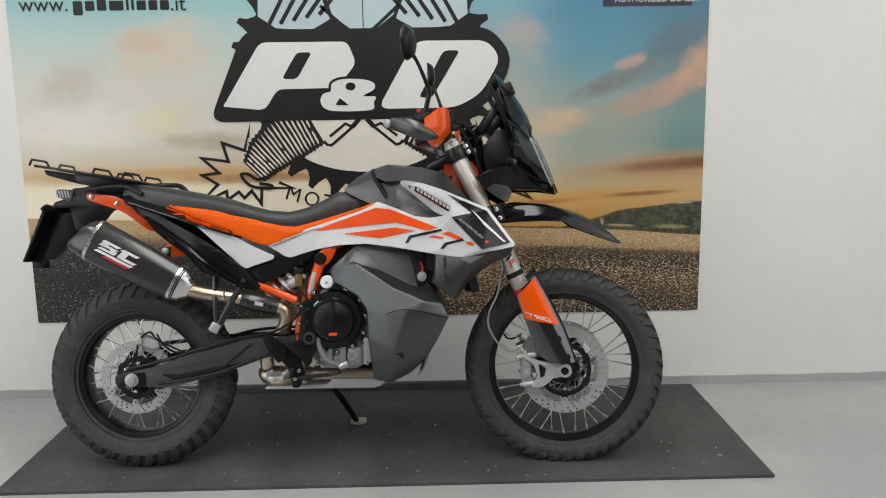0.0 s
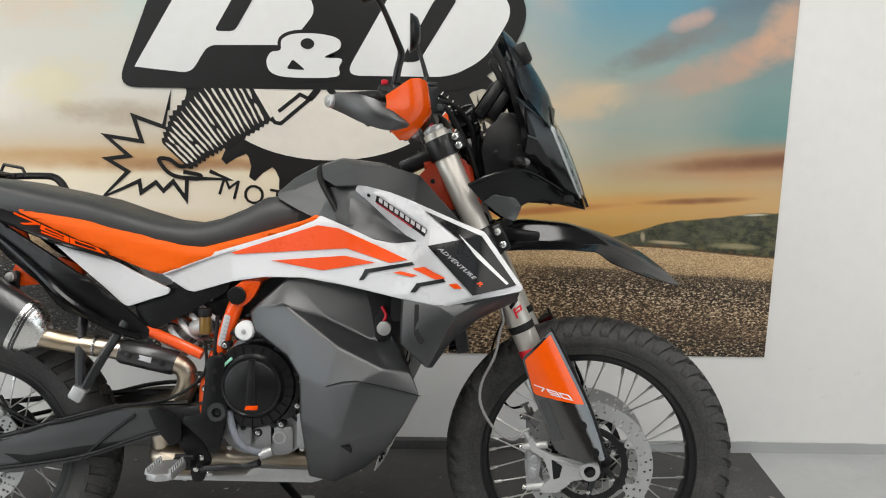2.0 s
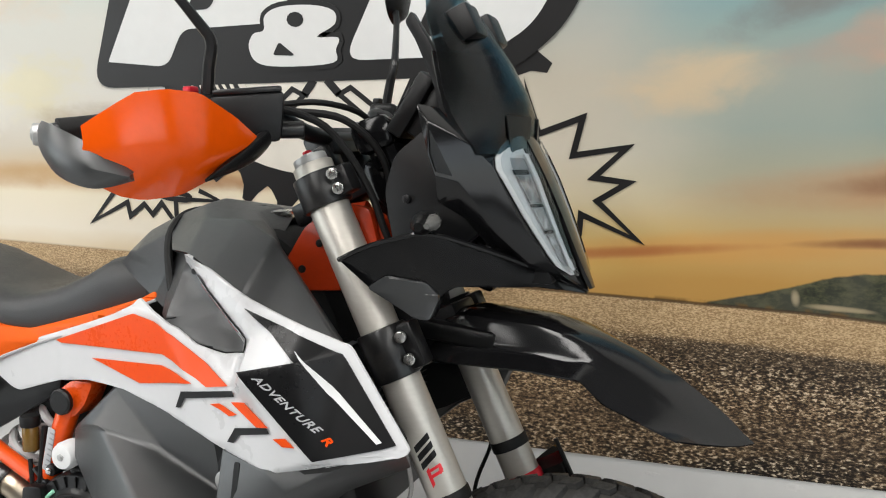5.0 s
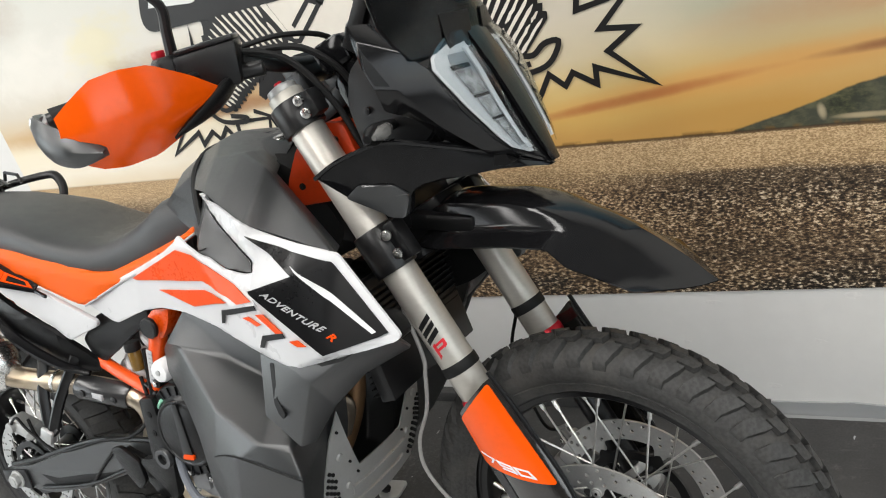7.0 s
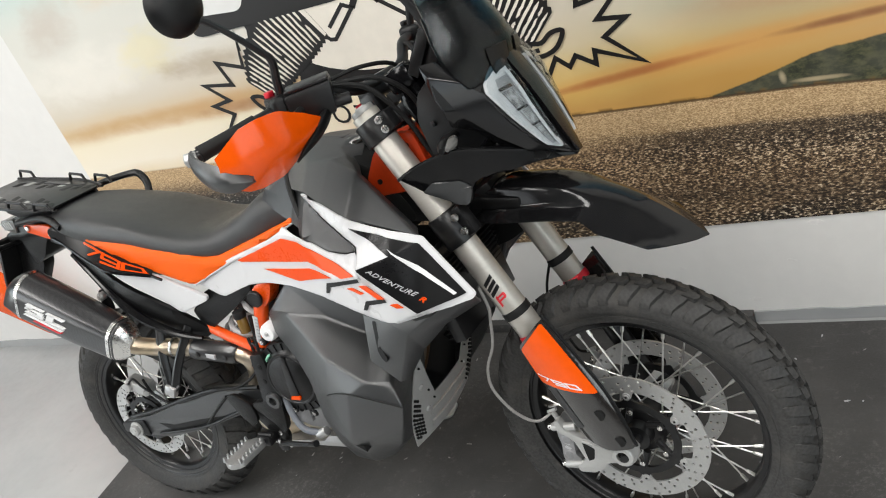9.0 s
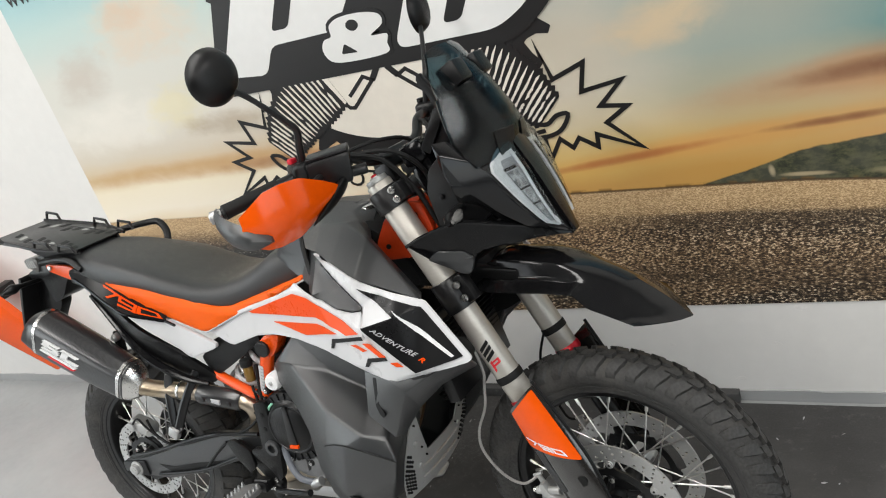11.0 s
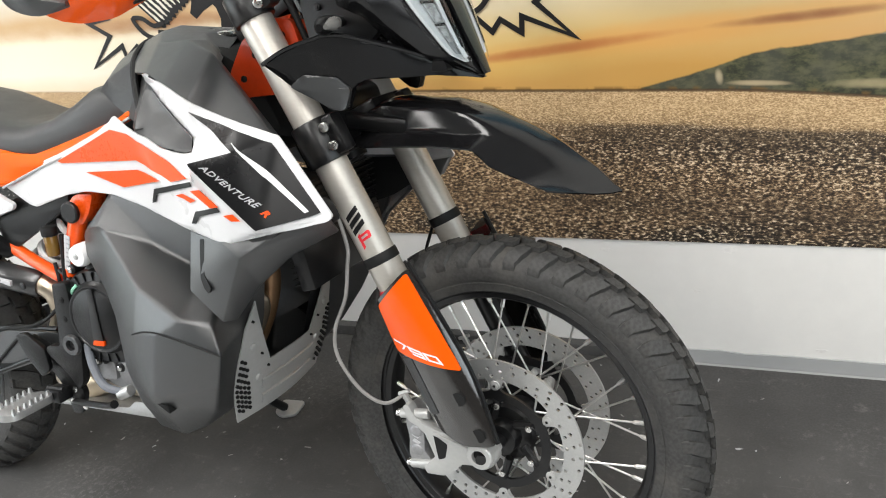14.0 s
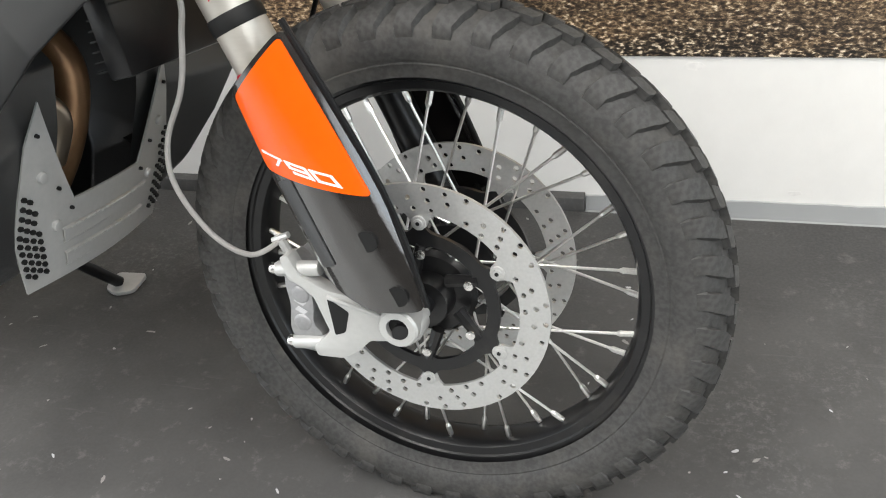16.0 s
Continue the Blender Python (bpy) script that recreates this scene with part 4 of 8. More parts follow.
def wheel(name, c, rim_r, rim_w, r, w, n, lug_w, slant, discs, m, label):
    """Rim with hub > tyre, spokes and discs."""
    hw = rim_w / 2
    ring = [(rim_r + 0.014, -hw + 0.002), (rim_r + 0.012, -hw - 0.001), (rim_r + 0.008, -hw - 0.0025), (rim_r + 0.004, -hw - 0.001), (rim_r + 0.002, -hw + 0.002), (rim_r - 0.008, -hw + 0.0035), (rim_r - 0.010, -hw + 0.006), (rim_r - 0.020, -hw + 0.008),
            (rim_r - 0.0235, -hw + 0.012), (rim_r - 0.026, -hw * 0.4)]
    ring += [(a, -b) for a, b in reversed(ring)]
    hub = [(0.012, -0.075), (0.03, -0.075), (0.033, -0.05), (0.052, -0.047), (0.058, -0.04), (0.056, -0.034), (0.036, -0.03), (0.03, 0.0)]
    hub += [(a, -b) for a, b in reversed(hub[:-1])]
    wh = part(name, join(lathe(ring, c, 96, True), lathe(hub, c, 40)), M_BLKMET, bike, label, m)
    bm, crown = tyre(c, rim_r, r, w, n, lug_w, slant)
    ty = part("tyre", bm, M_TYRE, wh, "black block-tread tyre, dusty")
    for sgn in (1, -1):
        for shares, turn in (((0.015, 0.10, 0.19), 0.0), ((0.225, 0.32, 0.40, 0.475, 0.49), 0.18)):
            blk = None
            for k in range(n):
                mm = Matrix.Translation(c) @ Matrix.Rotation(-2 * math.pi / n * (k + turn + (0.5 if sgn > 0 else 0.0)), 4, 'Y')
                if blk is None:
                    blk = part("tread_block", tread_block(c, crown, rim_r, r, w, n, lug_w, slant, sgn, shares), M_TYRE, ty, m=mm)
                else:
                    again(blk, mm)
    made = {}
    for k in range(36):
        side, lean = (-1 if k % 2 else 1), (1 if (k // 2) % 2 else -1)
        a = 2 * math.pi * k / 36
        if (side, lean) not in made:
            p0 = Vector((0.052 * math.cos(-lean * 0.95), side * 0.041, 0.052 * math.sin(-lean * 0.95)))
            p1 = Vector((rim_r - 0.0262, side * hw * 0.28, 0))
            d = (p1 - p0).normalized()
            bm = join(rod(p0, p1, 0.0019, seg=7), rod(p1 - d * 0.016, p1, 0.0039, seg=7), rod(p1 - d * 0.020, p1 - d * 0.016, 0.0024, 0.0039, 7))
            made[side, lean] = part("spoke", bm, M_CHROME, wh, m=Matrix.Translation(c) @ Matrix.Rotation(-a, 4, 'Y'))
        else:
            again(made[side, lean], Matrix.Translation(c) @ Matrix.Rotation(-a, 4, 'Y'))
    for y, ri, ro, spin in discs:
        cc = (c[0], y, c[2])
        rot = Matrix.Translation(cc) @ Matrix.Rotation(spin, 4, 'Y') @ Matrix.Translation([-q for q in cc])
        part("brake_disc", drilled(cc, ri, ro, 0.0045, 36, 3, 0.0036), M_DISC, wh, "drilled steel brake disc", rot)
        out = -1 if y < 0 else 1
        # silver tabs reach in from the disc to round buttons on a black ring, bolted to the hub by arms
        inner, outer = [], []
        for k in range(120):
            a = 2 * math.pi * k / 120
            lob = max(0.0, math.cos(6 * a + math.pi)) ** 6
            outer.append((ri - 0.024 + 0.012 * lob, a))
            inner.append((ri - 0.040 - 0.010 * lob, a))
        bm = bmesh.new()
        rows = [[bm.verts.new((cc[0] + r * math.cos(a), y + yy, cc[2] + r * math.sin(a))) for r, a in pts] for pts, yy in ((outer, -0.003), (outer, 0.003), (inner, 0.003), (inner, -0.003))]
        for i in range(4):
            for k in range(120):
                bm.faces.new((rows[i][k], rows[i][(k + 1) % 120], rows[(i + 1) % 4][(k + 1) % 120], rows[(i + 1) % 4][k]))
        part("disc_carrier", bm, M_BLKMET, wh, "black disc carrier", rot)
        for k in range(6):
            a = 2 * math.pi * (k + 0.5) / 6
            at_r = lambda q, da=0.0: Vector((cc[0] + q * math.cos(a + da), y, cc[2] + q * math.sin(a + da)))
            tab = [at_r(ri + 0.003, d) for d in (-0.17, 0.17)] + [at_r(ri - 0.006, 0.11), at_r(ri - 0.017, 0.085), at_r(ri - 0.021, 0.0), at_r(ri - 0.017, -0.085), at_r(ri - 0.006, -0.11)]
            part("disc_tab", slab(rnd([(p.x, p.z) for p in tab], 0.003), y - 0.0022, y + 0.0022, 0.0005), M_DISC, wh, m=rot)
            p = at_r(ri - 0.0115) + Vector((0, out * 0.002, 0))
            part("button", join(rod(p, p + Vector((0, out * 0.003, 0)), 0.0092, seg=18, w=0.001), rod(p, p + Vector((0, out * 0.0045, 0)), 0.0058, seg=14, w=0.001)), M_SILVER, wh, m=rot)
            part("button_hole", rod(p, p + Vector((0, out * 0.0050, 0)), 0.0026, seg=10), M_RUBBER_SHADE, wh, m=rot)
            q = at_r(min(0.068, ri - 0.048)) + Vector((0, out * 0.003, 0))
            part("bolt", bolt(q, (0, out, 0), 0.0062, 0.005), M_STEEL, wh, m=rot)
            part("carrier_arm", rod(at_r(0.042, 0.3) - Vector((0, out * 0.006, 0)), at_r(ri - 0.040), 0.0085, 0.0065, 8), M_BLKMET, wh, m=rot)
    return wh


front = wheel("front_wheel", (1.541, 0, 0.341), 0.274, 0.066, 0.359, 0.098, 46, 0.66, 0.6, ((-0.07, 0.120, 0.157, 0.0), (0.07, 0.120, 0.157, 0.5)), STEER, "black spoked front wheel with twin discs")
rear = wheel("rear_wheel", (0.010, 0, 0.335), 0.229, 0.11, 0.338, 0.142, 40, 0.66, 0.5, ((-0.08, 0.098, 0.13, 0.1),), None, "black spoked rear wheel")

# -- front fork --
for s in (-1, 1):
    y = 0.1165 * s
    leg = part("fork_leg", rod(fk(0.318, 0, y), fk(0.884, 0, y), 0.0295, seg=28, w=0.002), M_FORK, bike, "champagne coloured fork tube", STEER)
    part("wiper_ring", lathe([(0.0, 0), (0.031, 0), (0.032, 0.004), (0.032, 0.016), (0.030, 0.02)], (0, 0, 0), 28), M_RED, leg, "red fork wiper ring",
         Matrix.Translation(fk(0.303, 0, y)) @ UP.to_track_quat('Y', 'Z').to_matrix().to_4x4())
    part("inner_tube", rod(fk(-0.01, 0, y), fk(0.31, 0, y), 0.024, seg=20), M_BLKMET, leg)
    part("band", rod(fk(0.366, 0, y), fk(0.384, 0, y), 0.0315, seg=28, w=0.002), M_RUBBER_SHADE, leg, "black rubber band")
    part("fork_cap", join(rod(fk(0.884, 0, y), fk(0.896, 0, y), 0.025, seg=20, w=0.002), rod(fk(0.896, 0, y), fk(0.900, 0, y), 0.012, seg=6)), M_SILVER, leg)
    part("adjuster", rod(fk(0.897, 0, y), fk(0.905, 0, y), 0.007, seg=12, w=0.001), M_RED, leg, "red adjuster knob")
    # axle foot
    part("axle_foot", join(rod(fk(0.03, 0, y), fk(-0.02, 0.012, y), 0.027, 0.024, 18, 0.003), lathe([(0.014, -0.014), (0.021, -0.014), (0.023, -0.011), (0.023, 0.011), (0.021, 0.014), (0.014, 0.014)], (1.541, y * 1.08, 0.346), 28, True)), M_SILVER, leg, "cast silver axle clamp")
# maker's mark on the fork tubes: three black strokes and a red one
def on_tube(sv, ang, y, lift):
    out = (Vector((0, -1 if y < 0 else 1, 0)) * math.cos(ang) + FWD * math.sin(ang)) * (0.0295 + lift)
    return fk(sv, 0, y) + out


for y in (-0.1165, 0.1165):
    for s0, s1, a0, a1, mm in ((0.452, 0.461, -0.15, 0.75, M_INKBLACK), (0.4395, 0.4485, -0.15, 0.75, M_INKBLACK), (0.427, 0.436, -0.15, 0.75, M_INKBLACK), (0.412, 0.4165, 0.0, 0.75, M_INKRED), (0.4205, 0.4245, 0.0, 0.75, M_INKRED), (0.400, 0.4245, 0.0, 0.17, M_INKRED), (0.4135, 0.4235, 0.6, 0.78, M_INKRED)):
        bm = loft([[on_tube(sv + 0.013 * (k / 6) * (1 if mm == M_INKBLACK else 0.3), a0 + (a1 - a0) * k / 6, y, lift) for sv, lift in ((s0, -0.001), (s0, 0.0005), (s1, 0.0005), (s1, -0.001))] for k in range(7)])
        part("tube_mark", bm, mm, bike, "", STEER)
for s0, s1, tag in ((0.818, 0.868, "upper"), (0.555, 0.63, "lower")):
    bm = join(*[rod(fk(s0, 0, y), fk(s1, 0, y), 0.0365, seg=28, w=0.003) for y in (-0.1165, 0.1165)],
              box((0.075, 0.2, s1 - s0 - 0.014), Matrix.Translation(fk((s0 + s1) / 2, -0.02, 0)) @ UP.to_track_quat('Z', 'Y').to_matrix().to_4x4(), 0.006))
    clamp = part("triple_clamp", bm, M_BLKMET, bike, f"black {tag} fork clamp", STEER)
    for y in (-0.1165, 0.1165):
        part("bolt_lug", box((0.03, 0.05, s1 - s0 - 0.008), Matrix.Translation(fk((s0 + s1) / 2, 0.031, y)) @ UP.to_track_quat('Z', 'Y').to_matrix().to_4x4(), 0.006), M_BLKMET, clamp)
        for q in (0.28, 0.72):
            sg = -1 if y < 0 else 1
            part("clamp_bolt", bolt(fk(s0 + (s1 - s0) * q, 0.04, y + sg * 0.022), (0.3, sg, 0), 0.0085, 0.007), M_STEEL, clamp)
part("steering_stem", rod(fk(0.55, -0.04, 0), fk(0.87, -0.04, 0), 0.028, seg=20), M_BLKMET, bike, "", STEER)


def guard_y(x, z):
    d = Vector((x - 1.527, 0, z - 0.349))
    v = d.dot(FWD) - 0.012
    return -(0.112 + 0.05 * math.sqrt(max(0.0, 1 - (v / 0.072) ** 2)))


def fkp(pairs):
    return [(fk(s, v, 0).x, fk(s, v, 0).z) for s, v in pairs]


for s in (1, -1):
    g = part("fork_guard", panel(rnd(fkp([(0.345, 0.064), (0.312, -0.026), (0.22, -0.038), (0.075, -0.046), (0.03, 0.0), (0.008, 0.058), (0.15, 0.0715)]), 0.012), guard_y, 0.006, 0.006, s), M_GUARD, bike, "glossy black fork guard", STEER)
    part("guard_sleeve", panel(rnd(fkp([(0.338, 0.058), (0.306, -0.022), (0.222, -0.035), (0.150, 0.064)]), 0.006), guard_y, 0.003, 0.006, s, 0.002), M_ORANGE, g, "orange guard sleeve")
    # dark discs paint the depth of two screw holes
    for hx, hz in ((1.515, 0.463), (1.546, 0.399)):
        p = Vector((hx, 0, hz))
        yy = guard_y(p.x, p.z) * s
        part("hole_shade", rod((p.x, yy + s * 0.006, p.z), (p.x, yy - s * 0.0012, p.z), 0.0125, seg=20), M_RUBBER_SHADE, g, "dark disc painting the shade in a screw hole")
    part("slot", panel(rnd(fkp([(0.205, -0.032), (0.205, -0.010), (0.095, -0.014), (0.095, -0.036)]), 0.003), guard_y, 0.002, 0.02, s, 0.0015), M_GREY, g, "charcoal inset panel")
    part("guard_edge", tube([Vector((x, 0, z)) + Vector((0, s * guard_y(x, z), 0)) for x, z in fkp([(0.352, 0.066), (0.15, 0.073), (0.012, 0.06)])], 0.004, 8), M_BLACK, g)


DIGITS = {"7": [(0.0, 1.0), (1.0, 1.0), (0.35, 0.0)], "9": [(1.0, 0.48), (0.0, 0.48), (0.0, 1.0), (1.0, 1.0), (1.0, 0.0), (0.05, 0.0)], "0": [(0.0, 0.0), (0.0, 1.0), (1.0, 1.0), (1.0, 0.0), (0.0, 0.0)]}


def squared_digit(points, put, wx, wy):
    """One digit in straight, squared strokes; put(u, v, d) places its unit square."""
    bm = bmesh.new()
    for (u0, v0), (u1, v1) in zip(points, points[1:]):
        hu, hv = (0.0, wy) if abs(v1 - v0) < 0.01 else (wx, 0.0)
        eu, ev = (wx if u1 > u0 else -wx, 0.0) if hv else (0.0, 0.0)
        quad = [(u0 - eu + hu, v0 + hv), (u1 + eu + hu, v1 + hv), (u1 + eu - hu, v1 - hv), (u0 - eu - hu, v0 - hv)]
        lo, hi = [bm.verts.new(put(u, v, -0.001)) for u, v in quad], [bm.verts.new(put(u, v, 0.0006)) for u, v in quad]
        bm.faces.new(hi)
        bm.faces.new(lo[::-1])
        for i in range(4):
            bm.faces.new((lo[i], lo[(i + 1) % 4], hi[(i + 1) % 4], hi[i]))
    return bm


for s in (1, -1):
    for k, ch in enumerate("790"):
        def put(u, v, d, k=k, s=s):
            w = k * 0.36 + u * 0.27
            if s < 0:
                w = 1 - w
            x, z = 1.412 + 0.080 * w - 0.009 * v, 0.546 - 0.021 * w + 0.0115 * v
            return Vector((x, s * (guard_y(x, z) - 0.0028 - d), z))
        part("number", squared_digit(DIGITS[ch], put, 0.08, 0.12), M_INKWHITE, bike, "white squared digit", STEER)

# -- front brake caliper on its cast bracket --
for s in (-1, 1):
    def cp(x, z, y):
        return Vector((x, s * y, z))
    y0, y1 = sorted((s * 0.122, s * 0.142))
    br = part("caliper_bracket", join(
        slab(rnd([(1.390, 0.420), (1.402, 0.424), (1.414, 0.399), (1.450, 0.383), (1.535, 0.374), (1.550, 0.352), (1.542, 0.333), (1.519, 0.326), (1.498, 0.323), (1.482, 0.306), (1.460, 0.292), (1.425, 0.290), (1.421, 0.302), (1.446, 0.327), (1.430, 0.372), (1.412, 0.386), (1.398, 0.392)], 0.004, 2), y0, y1, 0.0025),
        lathe([(0.0138, -0.014), (0.022, -0.014), (0.0245, -0.011), (0.0245, 0.010), (0.0228, 0.0125), (0.0148, 0.013), (0.0138, 0.011)], cp(1.538, 0.350, 0.137), 32, True)), M_SILVER, bike, "cast silver caliper bracket", STEER)
    # a dark patch is painted in where the bracket would be open
    part("bracket_gap_shade", slab(rnd([(1.447, 0.375), (1.474, 0.358), (1.467, 0.330), (1.453, 0.324)], 0.003, 2), *sorted((s * 0.13, s * 0.1426)), 0), M_RUBBER_SHADE, br, "dark patch painting the shade of a triangular opening")
    part("bracket_rib", tube([cp(1.448, 0.376, 0.143), cp(1.50, 0.364, 0.144), cp(1.525, 0.357, 0.144)], 0.003, 8, 3), M_SILVER, br)
    # solid dark plug, colour standing in for the shaded bore
    part("axle_bore_shade", rod(cp(1.538, 0.350, 0.125), cp(1.538, 0.350, 0.143), 0.0137, seg=24), M_RUBBER_SHADE, br, "dark plug painting the shade inside the hollow axle end")
    half = rnd([(1.390, 0.414), (1.403, 0.402), (1.421, 0.382), (1.422, 0.355), (1.418, 0.328), (1.431, 0.314), (1.422, 0.288), (1.396, 0.290), (1.386, 0.317), (1.391, 0.352), (1.387, 0.378)], 0.007)
    body = join(slab(half, *sorted((s * 0.090, s * 0.132)), 0.006, 3), slab([(1.405 + (x - 1.405) * 0.96, 0.35 + (z - 0.35) * 0.96) for x, z in half], *sorted((s * 0.05, s * 0.088)), 0.005, 3))
    cal = part("caliper_body", body, M_ENGINE, br, "grey four-piston caliper")
    for x, z in ((1.406, 0.367), (1.404, 0.328)):
        part("piston_cap", rod(cp(x, z, 0.128), cp(x, z, 0.1345), 0.0135, 0.011, 20, 0.003), M_ENGINE, cal)
    part("caliper_bridge", slab(rnd([(1.392, 0.36), (1.386, 0.365), (1.386, 0.335), (1.392, 0.33)], 0.002), *sorted((s * 0.05, s * 0.12)), 0.001), M_ALU, cal)
    for x, z in ((1.378, 0.398), (1.388, 0.298)):
        part("slide_pin", rod(cp(x, z, 0.130), cp(x + 0.06, z + 0.008, 0.130), 0.0095, seg=14, w=0.003), M_SILVER, br)
    for q in range(3):
        part("mark", slab([(1.396, 0.358 - 0.012 * q), (1.401, 0.363 - 0.012 * q), (1.413, 0.357 - 0.012 * q), (1.408, 0.352 - 0.012 * q)], *sorted((s * 0.13, s * 0.1328)), 0), M_INKGREY, cal)
    for x, z in ((1.378, 0.398), (1.388, 0.298)):
        part("bolt", bolt(cp(x, z, 0.130), (-1, 0, 0), 0.007, 0.008), M_STEEL, br)
    part("banjo", join(rod(cp(1.395, 0.412, 0.122), cp(1.384, 0.432, 0.120), 0.006, seg=8), rod(cp(1.372, 0.430, 0.120), cp(1.394, 0.440, 0.120), 0.004, seg=8)), M_SILVER, br)
part("brake_hose", tube([fk(0.5, -0.02, -0.135), fk(0.42, -0.028, -0.148), (1.318, -0.147, 0.68), (1.306, -0.15, 0.62), (1.278, -0.155, 0.56), (1.276, -0.155, 0.505), (1.31, -0.15, 0.445), (1.352, -0.14, 0.418), (1.384, -0.12, 0.432)], 0.0034, 8), M_HOSE, bike, "grey braided brake hose", STEER)
part("brake_hose", tube([fk(0.5, -0.02, 0.135), fk(0.4, -0.03, 0.14), (1.32, 0.15, 0.66), (1.29, 0.15, 0.56), (1.33, 0.14, 0.43), (1.376, 0.12, 0.428)], 0.0034, 8), M_RUBBER_SHADE, bike, "", STEER)
part("wheel_axle", rod((1.543, -0.15, 0.343), (1.543, 0.15, 0.343), 0.0125, seg=16), M_BLKMET, bike, "", STEER)


# -- high front mudguard --
def fender_ring(x):
    """Behind: a crown, a sunk flank and a lit flange; towards the tip these run out into one flared slope."""
    f = min(1.0, max(0.0, (x - 1.515) / 0.075))
    f = f * f * (3 - 2 * f)
    top = smooth(x, [1.29, 1.36, 1.475, 1.557, 1.61, 1.66, 1.72, 1.757], [0.922, 0.943, 0.936, 0.914, 0.893, 0.866, 0.822, 0.785], 0.01)
    back = float(np.interp(x, [1.29, 1.52, 1.60, 1.757], [0.0, 0.0, 0.024, 0.084]))
    w = float(np.interp(x, [1.29, 1.34, 1.45, 1.56, 1.60, 1.757], [0.052, 0.078, 0.088, 0.091, 0.099, 0.099]))
    edge = float(np.interp(x - back, [1.29, 1.36, 1.47, 1.545, 1.58, 1.673], [0.866, 0.872, 0.876, 0.872, 0.846, 0.812]))
    ks = (0.0, 0.25, 0.44, 0.52, 0.555, 0.60, 0.64, 0.70, 0.86, 1.0)
    rear = (0.0, 0.02, 0.07, 0.13, 0.22, 0.62, 0.74, 0.80, 0.90, 1.0)
    tip = (0.0, 0.10, 0.26, 0.35, 0.40, 0.45, 0.50, 0.57, 0.79, 1.0)
    half = [(x - back * k ** 1.2, k * w, top + (edge - top) * (a + (b - a) * f)) for k, a, b in zip(ks, rear, tip)]
    return [(p, -q, r) for p, q, r in reversed(half[1:])] + half


part("front_fender", sheet([fender_ring(x) for x in np.linspace(1.29, 1.757, 34)], 0.003), M_SATIN, bike, "glossy black beak mudguard", STEER, 32)
part("fender_mount", box((0.14, 0.11, 0.03), pose(1.34, 0, 0.905, 0, 5, 0), 0.008), M_BLACK, bike, "", STEER)


# -- headlight fairing --
def mask_ring(z, xc, w, xs, xr, n=5):
    right = []
    for k in range(n):
        u = k / n
        right.append((xr + (xs - xr) * u, -w * (0.93 + 0.07 * u), z))
    for k in range(n + 1):
        u = k / n
        right.append((xs + (xc - xs) * (1 - (1 - u) ** 1.5), -w * (1 - u) ** 0.85, z + 0.012 * 0))
    return right + [(x, -y, q) for x, y, q in reversed(right[:-1])]


LEVELS = [(0.970, 1.524, 0.006, 1.52, 1.505), (0.988, 1.517, 0.045, 1.494, 1.44), (1.01, 1.508, 0.074, 1.484, 1.41), (1.03, 1.500, 0.088, 1.474, 1.39), (1.08, 1.480, 0.114, 1.449, 1.36), (1.13, 1.458, 0.134, 1.426, 1.35)]
LEVELS += [(1.165, 1.440, 0.146, 1.402, 1.345), (1.215, 1.412, 0.142, 1.362, 1.325)]
mask_at = lambda z: mask_ring(z, *[float(np.interp(z, [q[0] for q in LEVELS], [q[k] for q in LEVELS])) for k in (1, 2, 3, 4)])
mask = part("headlight_fairing", sheet([mask_at(z) for z in (0.97, 0.978, 0.988, 1.01, 1.03, 1.055, 1.08, 1.105, 1.13, 1.155, 1.18, 1.215)], 0.003), M_SATIN, bike, "glossy black headlight fairing", None, 25)


def mask_pt(z, u, s, lift):
    """A place on the fairing's front: u 0 at the middle, 1 at the side."""
    ring = mask_at(z)
    half = [Vector(p) for p in ring[5:11]]
    k = (1 - u) * 5
    i = min(4, int(k))
    p = half[i].lerp(half[i + 1], k - i)
    return Vector((p.x + lift * 0.8, s * (p.y - lift * 0.5), p.z))


